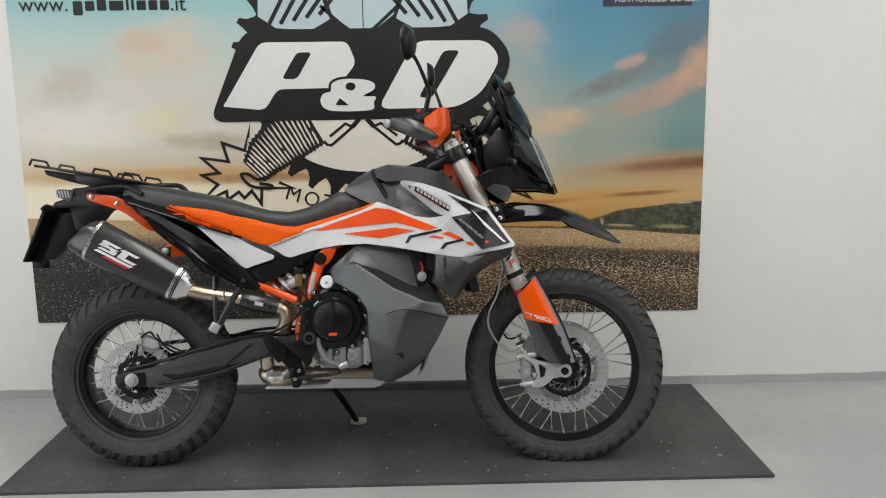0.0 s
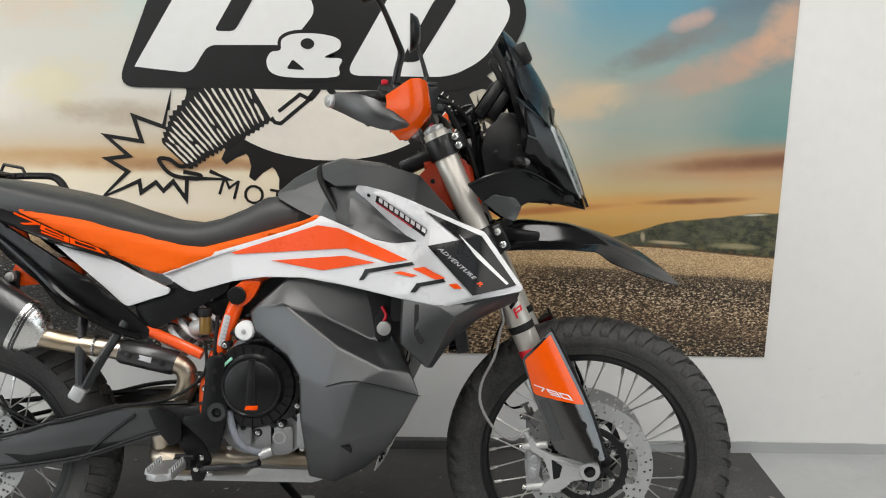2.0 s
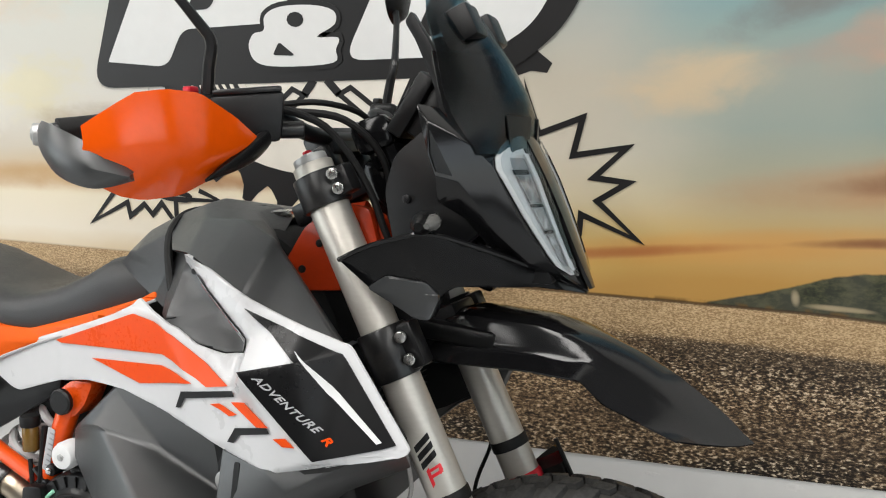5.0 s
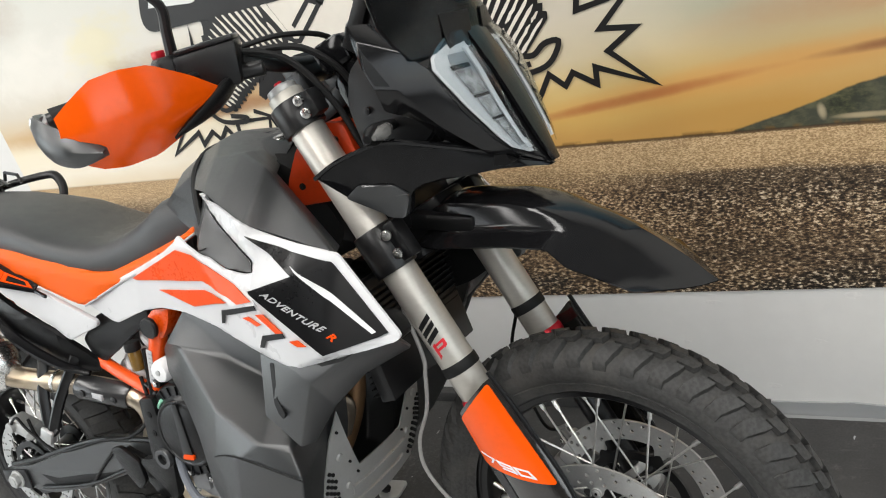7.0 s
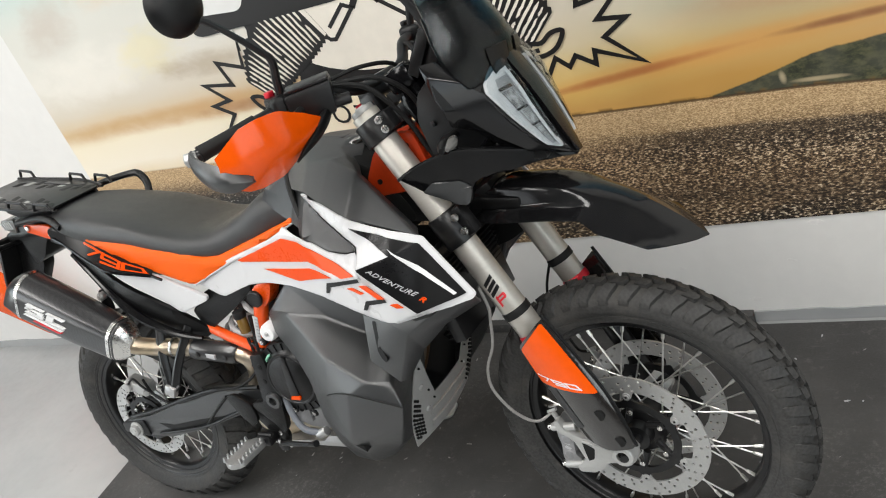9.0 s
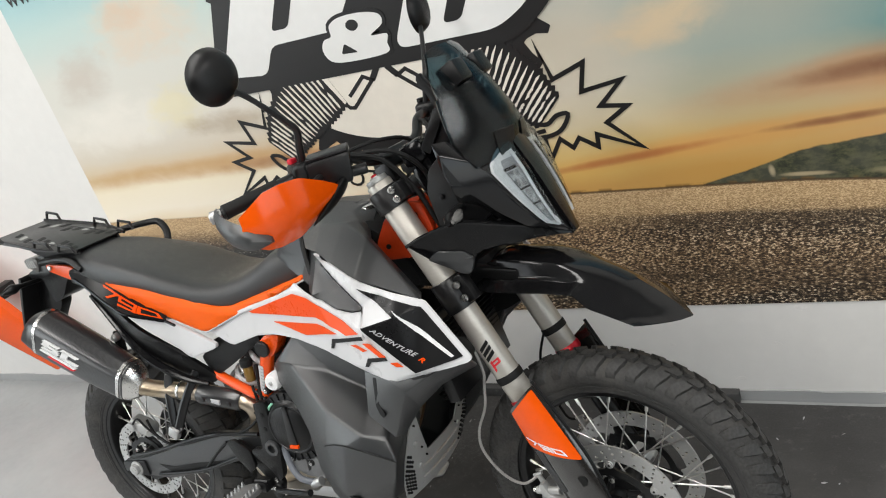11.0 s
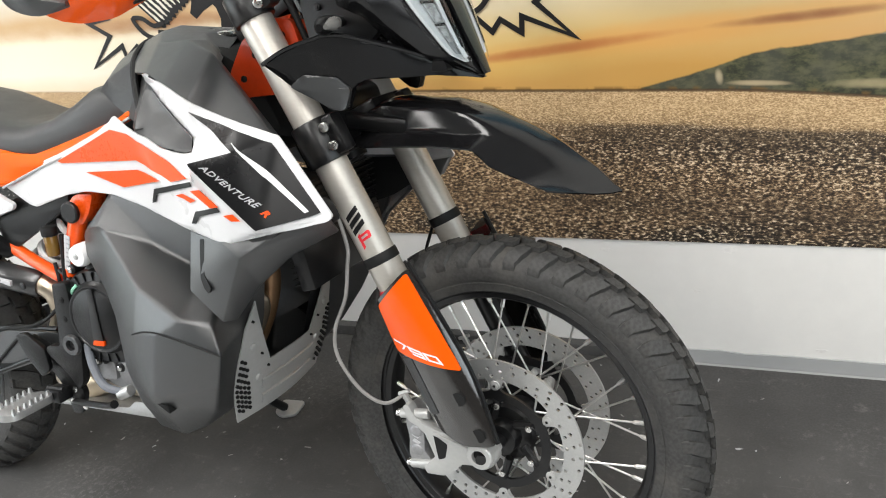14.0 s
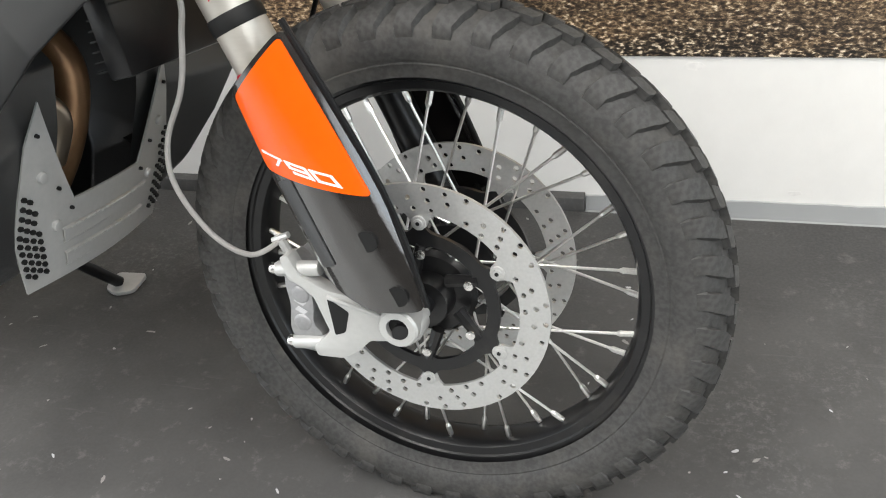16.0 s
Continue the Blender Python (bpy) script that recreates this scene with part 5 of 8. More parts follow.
lamp_lo = lambda z: float(np.interp(z, [0.996, 1.03, 1.08, 1.13, 1.188], [0.46, 0.36, 0.27, 0.21, 0.20]))
lamp_hi = lambda z: float(np.interp(z, [0.996, 1.012, 1.08, 1.13, 1.150, 1.166, 1.178, 1.188], [0.60, 0.86, 0.91, 0.93, 0.90, 0.72, 0.52, 0.34]))
for s in (1, -1):
    def lamp(q0, q1, lift, z0, z1, n=4):
        """Rows across the lamp between two shares of its width."""
        return [[mask_pt(z, lamp_lo(z) + (lamp_hi(z) - lamp_lo(z)) * (q0 + (q1 - q0) * j / n), s, lift) for j in range(n + 1)] for z in np.linspace(z0, z1, 14)]
    part("headlight", sheet(lamp(0.0, 1.0, 0.0035, 0.996, 1.188, 6), 0.002), M_HOUSING, mask, "pale grey headlight surround")
    part("light_recess", sheet(lamp(0.16, 0.62, 0.0052, 1.01, 1.158), 0.001), M_LED, mask, "bright headlight bowl")
    for z0, z1, q0, q1 in ((1.098, 1.134, 0.34, 0.66), (1.062, 1.09, 0.36, 0.64), (1.03, 1.054, 0.4, 0.62)):
        part("reflector", sheet(lamp(q0, q1, 0.0085, z0, z1, 3), 0.003), M_REFLECT, mask, "faceted headlight reflector")
    for z0, z1 in ((1.136, 1.142), (1.092, 1.096), (1.056, 1.06)):
        part("reflector_step", sheet(lamp(0.3, 0.68, 0.008, z0, z1, 2), 0.002), M_GLOSS, mask)
    blade = [[mask_pt(z, lamp_lo(z) + 0.012 + 0.14 * q * (1 - 0.25 * (z - 1.0) / 0.16) + 0.05 * math.sin((z - 1.0) * 18), s, 0.011 + 0.002 * math.sin(q * 3.14)) for q in (0, 0.25, 0.5, 0.75, 1)] for z in np.linspace(1.004, 1.164, 14)]
    part("light_blade", sheet(blade, 0.004), M_BLADE, mask, "white light blade")
    for q in (0.04, 0.22, 0.40):
        part("blade_groove", tube([mask_pt(z, lamp_lo(z) + 0.012 + 0.14 * q * (1 - 0.25 * (z - 1.0) / 0.16) + 0.05 * math.sin((z - 1.0) * 18), s, 0.0142) for z in np.linspace(1.02, 1.162, 9)], 0.0009, 6, 2), M_GLOSS, mask)
    # uncut slots: lifted dark sheets carry their shade as colour
    for z0, z1 in ((1.15, 1.172), (1.115, 1.138), (1.07, 1.102)):
        part("slot_shade", sheet([[mask_pt(z, lamp_lo(z) - d + 0.02, s, 0.0055) for d in (0.0, 0.05)] for z in np.linspace(z0, z1, 5)], 0.002), M_RUBBER_SHADE, mask, "dark sheet painting the shade of a slot beside the lamp")
    part("headlight_lens", sheet(lamp(0.0, 1.0, 0.0155, 0.996, 1.188, 6), 0.0015), M_CLEAR, mask, "clear headlight lens")
    # outer cheeks: a lit band beside the lamp, a crest, and a dark flank below it
    CHEEK = [(1.396, -0.158, 1.176), (1.422, -0.140, 1.146), (1.450, -0.119, 1.08), (1.478, -0.090, 1.028), (1.498, -0.058, 0.997), (1.523, -0.006, 0.970), (1.350, -0.194, 1.205), (1.384, -0.170, 1.125), (1.424, -0.135, 1.062), (1.462, -0.097, 1.015),
             (1.330, -0.180, 1.226), (1.352, -0.196, 1.165), (1.360, -0.186, 1.132), (1.356, -0.168, 1.100), (1.378, -0.128, 1.078), (1.410, -0.096, 1.030), (1.455, -0.062, 0.998), (1.350, -0.150, 1.222)]
    part("fairing_cheek", cage(CHEEK, ((0, 1, 7, 6), (1, 2, 8, 7), (2, 3, 9, 8), (3, 4, 9), (4, 5, 9), (6, 7, 12, 11), (7, 13, 12), (7, 8, 14, 13), (8, 15, 14), (8, 9, 16, 15), (9, 5, 16), (6, 11, 10), (0, 6, 10, 17)), 0.004, 0.003, s), M_SATIN, mask, "glossy black fairing cheek", None, 30)
    inset = [Vector(CHEEK[i]) for i in (6, 7, 12, 11)]
    mid = sum(inset, Vector()) / 4
    part("cheek_inset", cage([tuple(mid + (p - mid) * 0.72 + Vector((0.002, -0.003, 0))) for p in inset], ((0, 1, 2, 3),), 0.003, 0, s), M_BLACK, mask, "black cheek inset")
    part("screw", bolt(Vector((1.404, s * -0.1005, 1.033)), (0.3, -s, 0), 0.006, 0.003), M_BLKMET, mask)
part("centre_spine", sheet([[mask_pt(z, u, 1, 0.012) for u in (0.13, 0.05)] + [mask_pt(z, u, -1, 0.012) for u in (0.0, 0.05, 0.13)] for z in np.linspace(0.975, 1.2, 10)], 0.006), M_SATIN, mask, "black centre spine")
part("fairing_back", slab(rnd([(1.49, 0.985), (1.43, 1.1), (1.36, 1.20), (1.30, 1.2), (1.27, 1.12), (1.30, 1.03), (1.36, 0.99)], 0.01), -0.07, 0.07, 0.01), M_BLACK, mask)

# smoked screen
screen_rows = []
for z, xc, w, xs in ((1.163, 1.428, 0.158, 1.404), (1.185, 1.430, 0.160, 1.384), (1.215, 1.432, 0.154, 1.362), (1.25, 1.420, 0.140, 1.345), (1.30, 1.392, 0.122, 1.328), (1.35, 1.358, 0.104, 1.308), (1.392, 1.322, 0.078, 1.296), (1.404, 1.308, 0.04, 1.300)):
    row = []
    for k in range(-8, 9):
        u = k / 8
        row.append((xc + (xs - xc) * abs(u) ** 1.8 + 0.006, u * w, z))
    screen_rows.append(row)
part("windscreen", sheet([[tuple(q) for q in r] for r in screen_rows], 0.004), M_SMOKE, bike, "dark smoked plastic windscreen", None, 28)
part("screen_base", sheet([[(x - 0.007, y * 0.985, z) for x, y, z in row] for row in screen_rows[:5]], 0.002), M_SATIN, bike, "black fairing nose under the screen", None, 28)
for s in (-1, 1):
    part("screen_strap", sheet([[(x + 0.003, y, z) for x, y, z in row[(9 if s > 0 else 4):(13 if s > 0 else 8)]] for row in screen_rows[:3]], 0.002), M_BLACK, bike, "matt black band on the screen", None, 28)
    part("screen_arm", slab(rnd([(1.275, 1.345), (1.285, 1.36), (1.312, 1.318), (1.345, 1.245), (1.352, 1.20), (1.335, 1.20), (1.318, 1.26), (1.292, 1.318)], 0.006), s * 0.080, s * 0.092, 0.003), M_BLACK, bike, "black screen arm")
part("screen_mount", join(box((0.02, 0.16, 0.14), pose(1.345, 0, 1.26, 0, -25, 0), 0.006), box((0.05, 0.05, 0.05), pose(1.345, -0.05, 1.34, 0, -25, 0), 0.006), box((0.05, 0.05, 0.05), pose(1.345, 0.05, 1.34, 0, -25, 0), 0.006)), M_BLACK, bike, "black screen bracket")
disp = part("instrument_display", join(box((0.028, 0.15, 0.10), pose(1.275, 0.0, 1.232, 0, 33, 0), 0.006), box((0.03, 0.13, 0.075), pose(1.297, 0.0, 1.218, 0, 33, 0), 0.005)), M_BLACK, bike, "black instrument display")
part("display_back", box((0.012, 0.08, 0.03), pose(1.318, 0.0, 1.225, 0, 33, 0), 0.003), M_RUBBER_SHADE, disp)
part("display_glass", box((0.003, 0.125, 0.075), pose(1.2605, 0.0, 1.241, 0, 33, 0), 0.001), M_GLOSS, disp, "dark display glass")

# lower wings under the fairing with the turn signals
def wing_y(x, z):
    return -smooth(x, [1.22, 1.345, 1.43, 1.52], [0.193, 0.163, 0.108, 0.008], 0.02) - 0.36 * max(-0.06, min(0.05, z - 1.012)) * min(1.0, (1.53 - x) / 0.12)


for s in (1, -1):
    wg = part("fairing_wing", panel(rnd([(1.221, 1.022), (1.25, 1.036), (1.30, 1.052), (1.353, 1.060), (1.42, 1.034), (1.48, 1.0), (1.525, 0.966), (1.46, 0.980), (1.37, 0.984), (1.352, 0.974), (1.338, 0.938), (1.318, 0.941), (1.262, 0.978)], 0.005), wing_y, 0.012, 0.02, s, 0, 0.003), M_GLOSS, bike, "glossy black fairing wing")
    # the lobe takes a lighter grey than the wing to paint its lit look
    part("wing_lobe", panel(rnd([(1.258, 0.982), (1.318, 0.941), (1.338, 0.938), (1.352, 0.972), (1.336, 0.992), (1.285, 1.000)], 0.006), lambda x, z: wing_y(x, z) - 0.10 * max(0.0, 1.0 - z), 0.006, 0.015, s, 0.004, 0.002), M_GREY, wg, "lower lobe, charcoal to paint its lit sheen")
    part("wing_crest", tube([(x, s * (wing_y(x, z) - 0.002), z) for x, z in ((1.225, 1.020), (1.262, 1.038), (1.305, 1.051), (1.353, 1.057), (1.42, 1.031), (1.48, 0.998))], 0.0035, 6, 4), M_SATIN, wg)
    ts = part("turn_signal", tube([(1.33, -0.115 * s, 1.075), (1.335, -0.15 * s, 1.075), (1.343, -0.19 * s, 1.072), (1.348, -0.215 * s, 1.07)], [0.008, 0.011, 0.015, 0.006], 12, 5), M_BLACK, bike, "small black turn signal")
    part("signal_lens", tube([(1.349, -0.16 * s, 1.076), (1.356, -0.185 * s, 1.074), (1.358, -0.212 * s, 1.071)], [0.008, 0.011, 0.004], 10, 5), M_SIGNAL, ts, "smoked signal lens")
    part("side_cover", slab(rnd([(1.27, 1.03), (1.255, 1.11), (1.27, 1.16), (1.32, 1.2), (1.36, 1.15), (1.40, 1.06), (1.37, 1.035)], 0.012), -0.115 * s, -0.095 * s, 0.006), M_BLACK, bike, "black inner fairing cover")
    for bx, bz in ((1.345, 1.115), (1.29, 1.10)):
        part("bolt", bolt((bx, -0.116 * s, bz), (0, -s, 0), 0.006, 0.004), M_BLKMET, bike)

# -- handlebar, controls, mirrors --
part("handlebar", tube([(0.965, -0.41, 1.197), (1.03, -0.30, 1.215), (1.085, -0.16, 1.225), (1.115, -0.09, 1.195), (1.12, 0, 1.185), (1.115, 0.09, 1.195), (1.085, 0.16, 1.225), (1.03, 0.30, 1.215), (0.965, 0.41, 1.197)], 0.0125, 14), M_BLKMET, bike, "black handlebar", BAR)
part("bar_clamp", join(box((0.05, 0.11, 0.045), pose(1.122, 0, 1.175, 0, -25, 0), 0.008), box((0.045, 0.03, 0.05), pose(1.13, -0.045, 1.15, 0, -25, 0), 0.006), box((0.045, 0.03, 0.05), pose(1.13, 0.045, 1.15, 0, -25, 0), 0.006)), M_BLKMET, bike, "", STEER)


for s in (-1, 1):
    gp = [Vector((0.97, 0.405 * s, 1.199)), Vector((1.028, 0.298 * s, 1.214))]
    part("grip", tube([gp[0], gp[0].lerp(gp[1], 0.3), gp[1]], [0.0165, 0.0155, 0.016], 14, 4), M_RUBBER_SHADE, bike, "black rubber grip", BAR)
    rows = []
    for k in range(21):
        u = k / 20
        y = 0.225 + (0.468 - 0.225) * u
        hi = float(np.interp(y, [0.225, 0.236, 0.29, 0.354, 0.40, 0.433, 0.455, 0.468], [1.184, 1.188, 1.216, 1.243, 1.246, 1.241, 1.222, 1.205]))
        lo = float(np.interp(y, [0.225, 0.236, 0.29, 0.354, 0.40, 0.433, 0.455, 0.468], [1.178, 1.172, 1.143, 1.122, 1.119, 1.126, 1.140, 1.162]))
        x = float(np.interp(y, [0.225, 0.29, 0.354, 0.40, 0.433, 0.455, 0.468], [1.140, 1.150, 1.152, 1.143, 1.126, 1.104, 1.080]))
        back = float(np.interp(y, [0.225, 0.29, 0.40, 0.468], [0.006, 0.03, 0.04, 0.015]))
        rows.append([(x - back * (0.18 + 0.82 * (t < 0.5)) * (2 * abs(t - 0.55)) ** 1.7, s * y, lo + (hi - lo) * t) for t in (0, 0.1, 0.25, 0.42, 0.55, 0.7, 0.85, 1.0)])
    hg = part("hand_guard", sheet(rows, 0.003), M_ORANGE, bike, "glossy orange hand guard", BAR, 40)
    arm = []
    for q in curve([(0.952, 0.412, 1.197, 0.013), (0.985, 0.446, 1.191, 0.021), (1.035, 0.468, 1.176, 0.028), (1.082, 0.464, 1.160, 0.024), (1.116, 0.438, 1.149, 0.005)], 5):
        arm.append([(q[0] + 0.007 - 0.006 * abs(h), s * (q[1] + 0.007 - 0.012 * h * h), q[2] + q[3] * h) for h in (-1, -0.75, -0.4, 0, 0.4, 0.75, 1)])
    part("guard_arm", sheet(arm, -0.009 * s), M_GREY, hg, "dark grey guard arm")
    part("bar_weight", join(rod((0.968, 0.41 * s, 1.196), (0.952, 0.428 * s, 1.196), 0.0135, seg=20, w=0.003), bolt((0.953, 0.427 * s, 1.196), (-0.7, 0.72 * s, 0), 0.008, 0.003)), M_ALU, hg, "silver bar end weight")
    part("inner_mount", tube([(1.138, 0.34 * s, 1.140), (1.135, 0.26 * s, 1.168), (1.125, 0.205 * s, 1.190), (1.095, 0.165 * s, 1.215)], [0.003, 0.019, 0.017, 0.011], 12, 6, 0.6), M_BLACK, hg, "black inner guard arm")
    sw = part("switch_block", box((0.05, 0.05, 0.055), pose(1.055, 0.245 * s, 1.22, 0, 0, -25 * -s), 0.01, 3), M_BLACK, bike, "black switch housing", BAR)
    part("switch_button", box((0.014, 0.018, 0.012), pose(1.04, 0.25 * s, 1.252, 0, 0, 0), 0.003), M_RED if s < 0 else M_BLACK, sw, "red kill switch" if s < 0 else "")
    part("lever", tube([(1.09, 0.215 * s, 1.215), (1.105, 0.28 * s, 1.205), (1.075, 0.36 * s, 1.192), (1.05, 0.405 * s, 1.19)], [0.009, 0.008, 0.007, 0.008], 10), M_BLKMET, bike, "black lever", BAR)
    if s < 0:
        rs = part("brake_reservoir", cage([(-0.042, -0.030, -0.032), (0.042, -0.030, -0.036), (0.048, -0.032, 0.026), (-0.046, -0.032, 0.020), (-0.036, 0.028, -0.034), (0.036, 0.028, -0.036), (0.046, 0.032, 0.030), (-0.044, 0.032, 0.026)],
                                           ((0, 1, 2, 3), (1, 5, 6, 2), (5, 4, 7, 6), (4, 0, 3, 7), (3, 2, 6, 7), (0, 4, 5, 1)), 0.002, 0.006), M_BLACK, bike, "black brake fluid reservoir", BAR @ pose(1.100, -0.208, 1.222, 0, 0, 36))
        part("cap", box((0.090, 0.060, 0.008), pose(0.001, 0, 0.029, 0, -4, 0), 0.003), M_BLKMET, rs)
        part("master_cylinder", rod((0.02, 0.0, -0.022), (0.075, 0.0, -0.022), 0.012, seg=14, w=0.003), M_BLKMET, rs)
    mr = part("mirror", tube([(1.06, 0.242 * s, 1.235), (1.068, 0.245 * s, 1.28), (1.076, 0.248 * s, 1.314), (1.070, 0.264 * s, 1.338), (1.044, 0.319 * s, 1.405), (1.022, 0.352 * s, 1.438)], [0.009, 0.0085, 0.008, 0.007, 0.006, 0.008], 10), M_BLKMET, bike, "black round mirror on a stalk", BAR)
    face = Matrix.Translation((1.014, 0.364 * s, 1.460)) @ Matrix.Rotation(radians(90 + 12 * s), 4, 'Z')
    shell = lathe([(0.0, -0.03), (0.025, -0.028), (0.045, -0.02), (0.055, -0.006), (0.057, 0.0), (0.052, 0.003), (0.0, 0.003)], (0, 0, 0), 32)
    part("shell", shell, M_BLACK, mr, "", face)
    part("glass", lathe([(0.0, 0.0036), (0.05, 0.0036), (0.051, 0.003)], (0, 0, 0), 32), M_MIRROR, mr, "mirror glass", face)
for k, pts in enumerate(([(1.09, -0.17, 1.225), (1.15, -0.10, 1.235), (1.19, -0.02, 1.21), (1.22, 0.0, 1.12), (1.21, 0.01, 1.0)], [(1.12, -0.15, 1.22), (1.19, -0.11, 1.21), (1.235, -0.07, 1.15), (1.235, -0.05, 1.05), (1.21, -0.04, 0.96)],
                         [(1.09, 0.17, 1.225), (1.16, 0.1, 1.23), (1.21, 0.03, 1.19), (1.225, 0.03, 1.1), (1.2, 0.03, 0.99)], [(1.10, -0.19, 1.23), (1.17, -0.13, 1.20), (1.22, -0.10, 1.12), (1.25, -0.09, 1.04), (1.28, -0.07, 0.97)])):
    part("cable", tube(pts, 0.0045 + 0.001 * (k % 2), 8), M_RUBBER_SHADE, bike, "black control cable")
part("ignition_housing", join(box((0.07, 0.10, 0.16), pose(1.245, 0, 1.09, 0, -25, 0), 0.015), box((0.05, 0.13, 0.06), pose(1.225, 0.0, 1.17, 0, -25, 0), 0.012), box((0.06, 0.06, 0.05), pose(1.21, -0.05, 1.19, 0, -20, 15), 0.012)), M_GLOSS, bike, "black wiring and ignition housing")

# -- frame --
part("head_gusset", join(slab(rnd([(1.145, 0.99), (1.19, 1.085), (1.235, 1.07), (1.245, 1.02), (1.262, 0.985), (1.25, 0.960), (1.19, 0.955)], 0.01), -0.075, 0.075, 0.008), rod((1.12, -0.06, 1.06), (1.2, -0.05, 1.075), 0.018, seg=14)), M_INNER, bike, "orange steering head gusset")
part("head_cover", slab(rnd([(1.07, 0.90), (1.07, 0.965), (1.25, 0.965), (1.275, 0.955), (1.29, 0.90), (1.24, 0.88)], 0.01), -0.084, 0.084, 0.006), M_BLACK, bike, "black cover under the steering head")
for s in (-1, 1):
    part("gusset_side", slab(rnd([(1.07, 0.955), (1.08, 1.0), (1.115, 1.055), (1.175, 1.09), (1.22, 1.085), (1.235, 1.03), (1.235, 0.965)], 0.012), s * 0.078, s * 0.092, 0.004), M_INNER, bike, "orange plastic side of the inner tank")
    for gx, gz in ((1.11, 0.99), (1.14, 1.03), (1.20, 1.06)):
        part("bolt", bolt((gx, s * 0.092, gz), (0, s, 0), 0.006, 0.004), M_RUBBER_SHADE, bike)
for s in (-1, 1):
    part("frame_tube", tube([(0.625, 0.12 * s, 0.60), (0.655, 0.122 * s, 0.68), (0.685, 0.113 * s, 0.755), (0.73, 0.088 * s, 0.80), (0.85, 0.08 * s, 0.86), (1.05, 0.07 * s, 0.96), (1.18, 0.05 * s, 1.02)], 0.0185, 16), M_FRAME, bike, "orange tubular frame")
    part("frame_tube", tube([(0.625, 0.12 * s, 0.60), (0.60, 0.12 * s, 0.52), (0.60, 0.115 * s, 0.42)], [0.019, 0.016, 0.016], 14), M_FRAME, bike, "orange frame downtube")
    part("frame_tube", tube([(0.435, 0.105 * s, 0.665), (0.52, 0.115 * s, 0.632), (0.59, 0.118 * s, 0.603)], 0.0135, 14), M_FRAME, bike, "orange rear frame tube")
    part("frame_plug", join(lathe([(0, -0.006), (0.019, -0.006), (0.022, -0.003), (0.022, 0.003), (0, 0.003)], (0.678, s * 0.139, 0.75), 24)), M_BLACK, bike, "black frame plug")
    part("frame_lug", slab(rnd([(0.655, 0.735), (0.662, 0.765), (0.69, 0.785), (0.735, 0.785), (0.715, 0.745), (0.69, 0.72)], 0.01), s * 0.088, s * 0.128, 0.006), M_FRAME, bike, "orange frame lug")
    part("subframe", slab(rnd([(-0.165, 0.995), (-0.065, 0.985), (-0.02, 0.965), (0.025, 0.912), (0.072, 0.885), (0.083, 0.852), (0.05, 0.862), (-0.012, 0.912), (-0.045, 0.932), (-0.16, 0.972)], 0.01), s * 0.060, s * 0.072, 0.004), M_FRAME, bike, "orange rear subframe plate")
    part("silencer_lug", slab(rnd([(0.14, 0.82), (0.2, 0.795), (0.205, 0.768), (0.15, 0.762), (0.128, 0.78)], 0.008), s * 0.10, s * 0.125, 0.004), M_FRAME, bike, "orange hanger lug")
    for bx, bz in ((-0.145, 0.983), (-0.055, 0.957)):
        part("bolt", bolt((bx, s * 0.072, bz), (0, s, 0), 0.008, 0.006), M_STEEL, bike)
label_strip = slab(rnd([(0.632, 0.63), (0.650, 0.705), (0.664, 0.70), (0.646, 0.625)], 0.003), -0.1415, -0.1395, 0.0005)
part("frame_sticker", label_strip, M_INKGREY, bike, "pale printed frame label")
for k in range(7):
    p = Vector((0.6385 + 0.0024 * k, 0, 0.637 + 0.0095 * k))
    part("label_bar", slab([(p.x + 0.001, p.z), (p.x + 0.0015, p.z + 0.0022), (p.x + 0.0105, p.z - 0.0006), (p.x + 0.0100, p.z - 0.0028)], -0.1422, -0.1414, 0), M_ENGINE, bike)


# -- bodywork --
# corners of the shroud's facets: along, up, out
FACETS = [(0.962, 1.011, 0.178), (1.016, 0.998, 0.222), (1.056, 0.973, 0.245), (1.096, 0.948, 0.263), (1.135, 0.923, 0.277), (0.955, 0.995, 0.168), (1.004, 0.971, 0.190), (1.039, 0.939, 0.196),
          (1.084, 0.903, 0.212), (1.112, 0.890, 0.242), (1.137, 0.885, 0.305), (1.127, 0.962, 0.270), (1.203, 0.895, 0.281), (1.262, 0.914, 0.235), (1.352, 0.788, 0.247), (1.237, 0.772, 0.289),
          (1.157, 0.742, 0.281), (1.10, 0.845, 0.263), (1.045, 1.002, 0.230), (1.095, 0.984, 0.252), (1.201, 0.940, 0.250), (0.962, 0.785, 0.217), (1.045, 0.765, 0.247), (0.962, 0.905, 0.213), (1.045, 0.882, 0.230), (1.014, 0.839, 0.238), (1.099, 0.776, 0.270), (1.18, 0.811, 0.294)]
FACET_EDGES = [(0, 1), (1, 2), (2, 3), (3, 4), (5, 6), (6, 7), (7, 8), (8, 9), (9, 10), (10, 12), (12, 13), (10, 15), (4, 12), (11, 20), (20, 13), (4, 9)]
_co, _, FACET_TRIS, _, _, _ = delaunay_2d_cdt([Vector((x, z)) for x, z, y in FACETS], FACET_EDGES, [], 0, 1e-6)
FACET_CO = [(_co[i].x, _co[i].y) for i in range(len(_co))]
FACET_Y = [min(FACETS, key=lambda f: (f[0] - x) ** 2 + (f[1] - z) ** 2)[2] for x, z in FACET_CO]


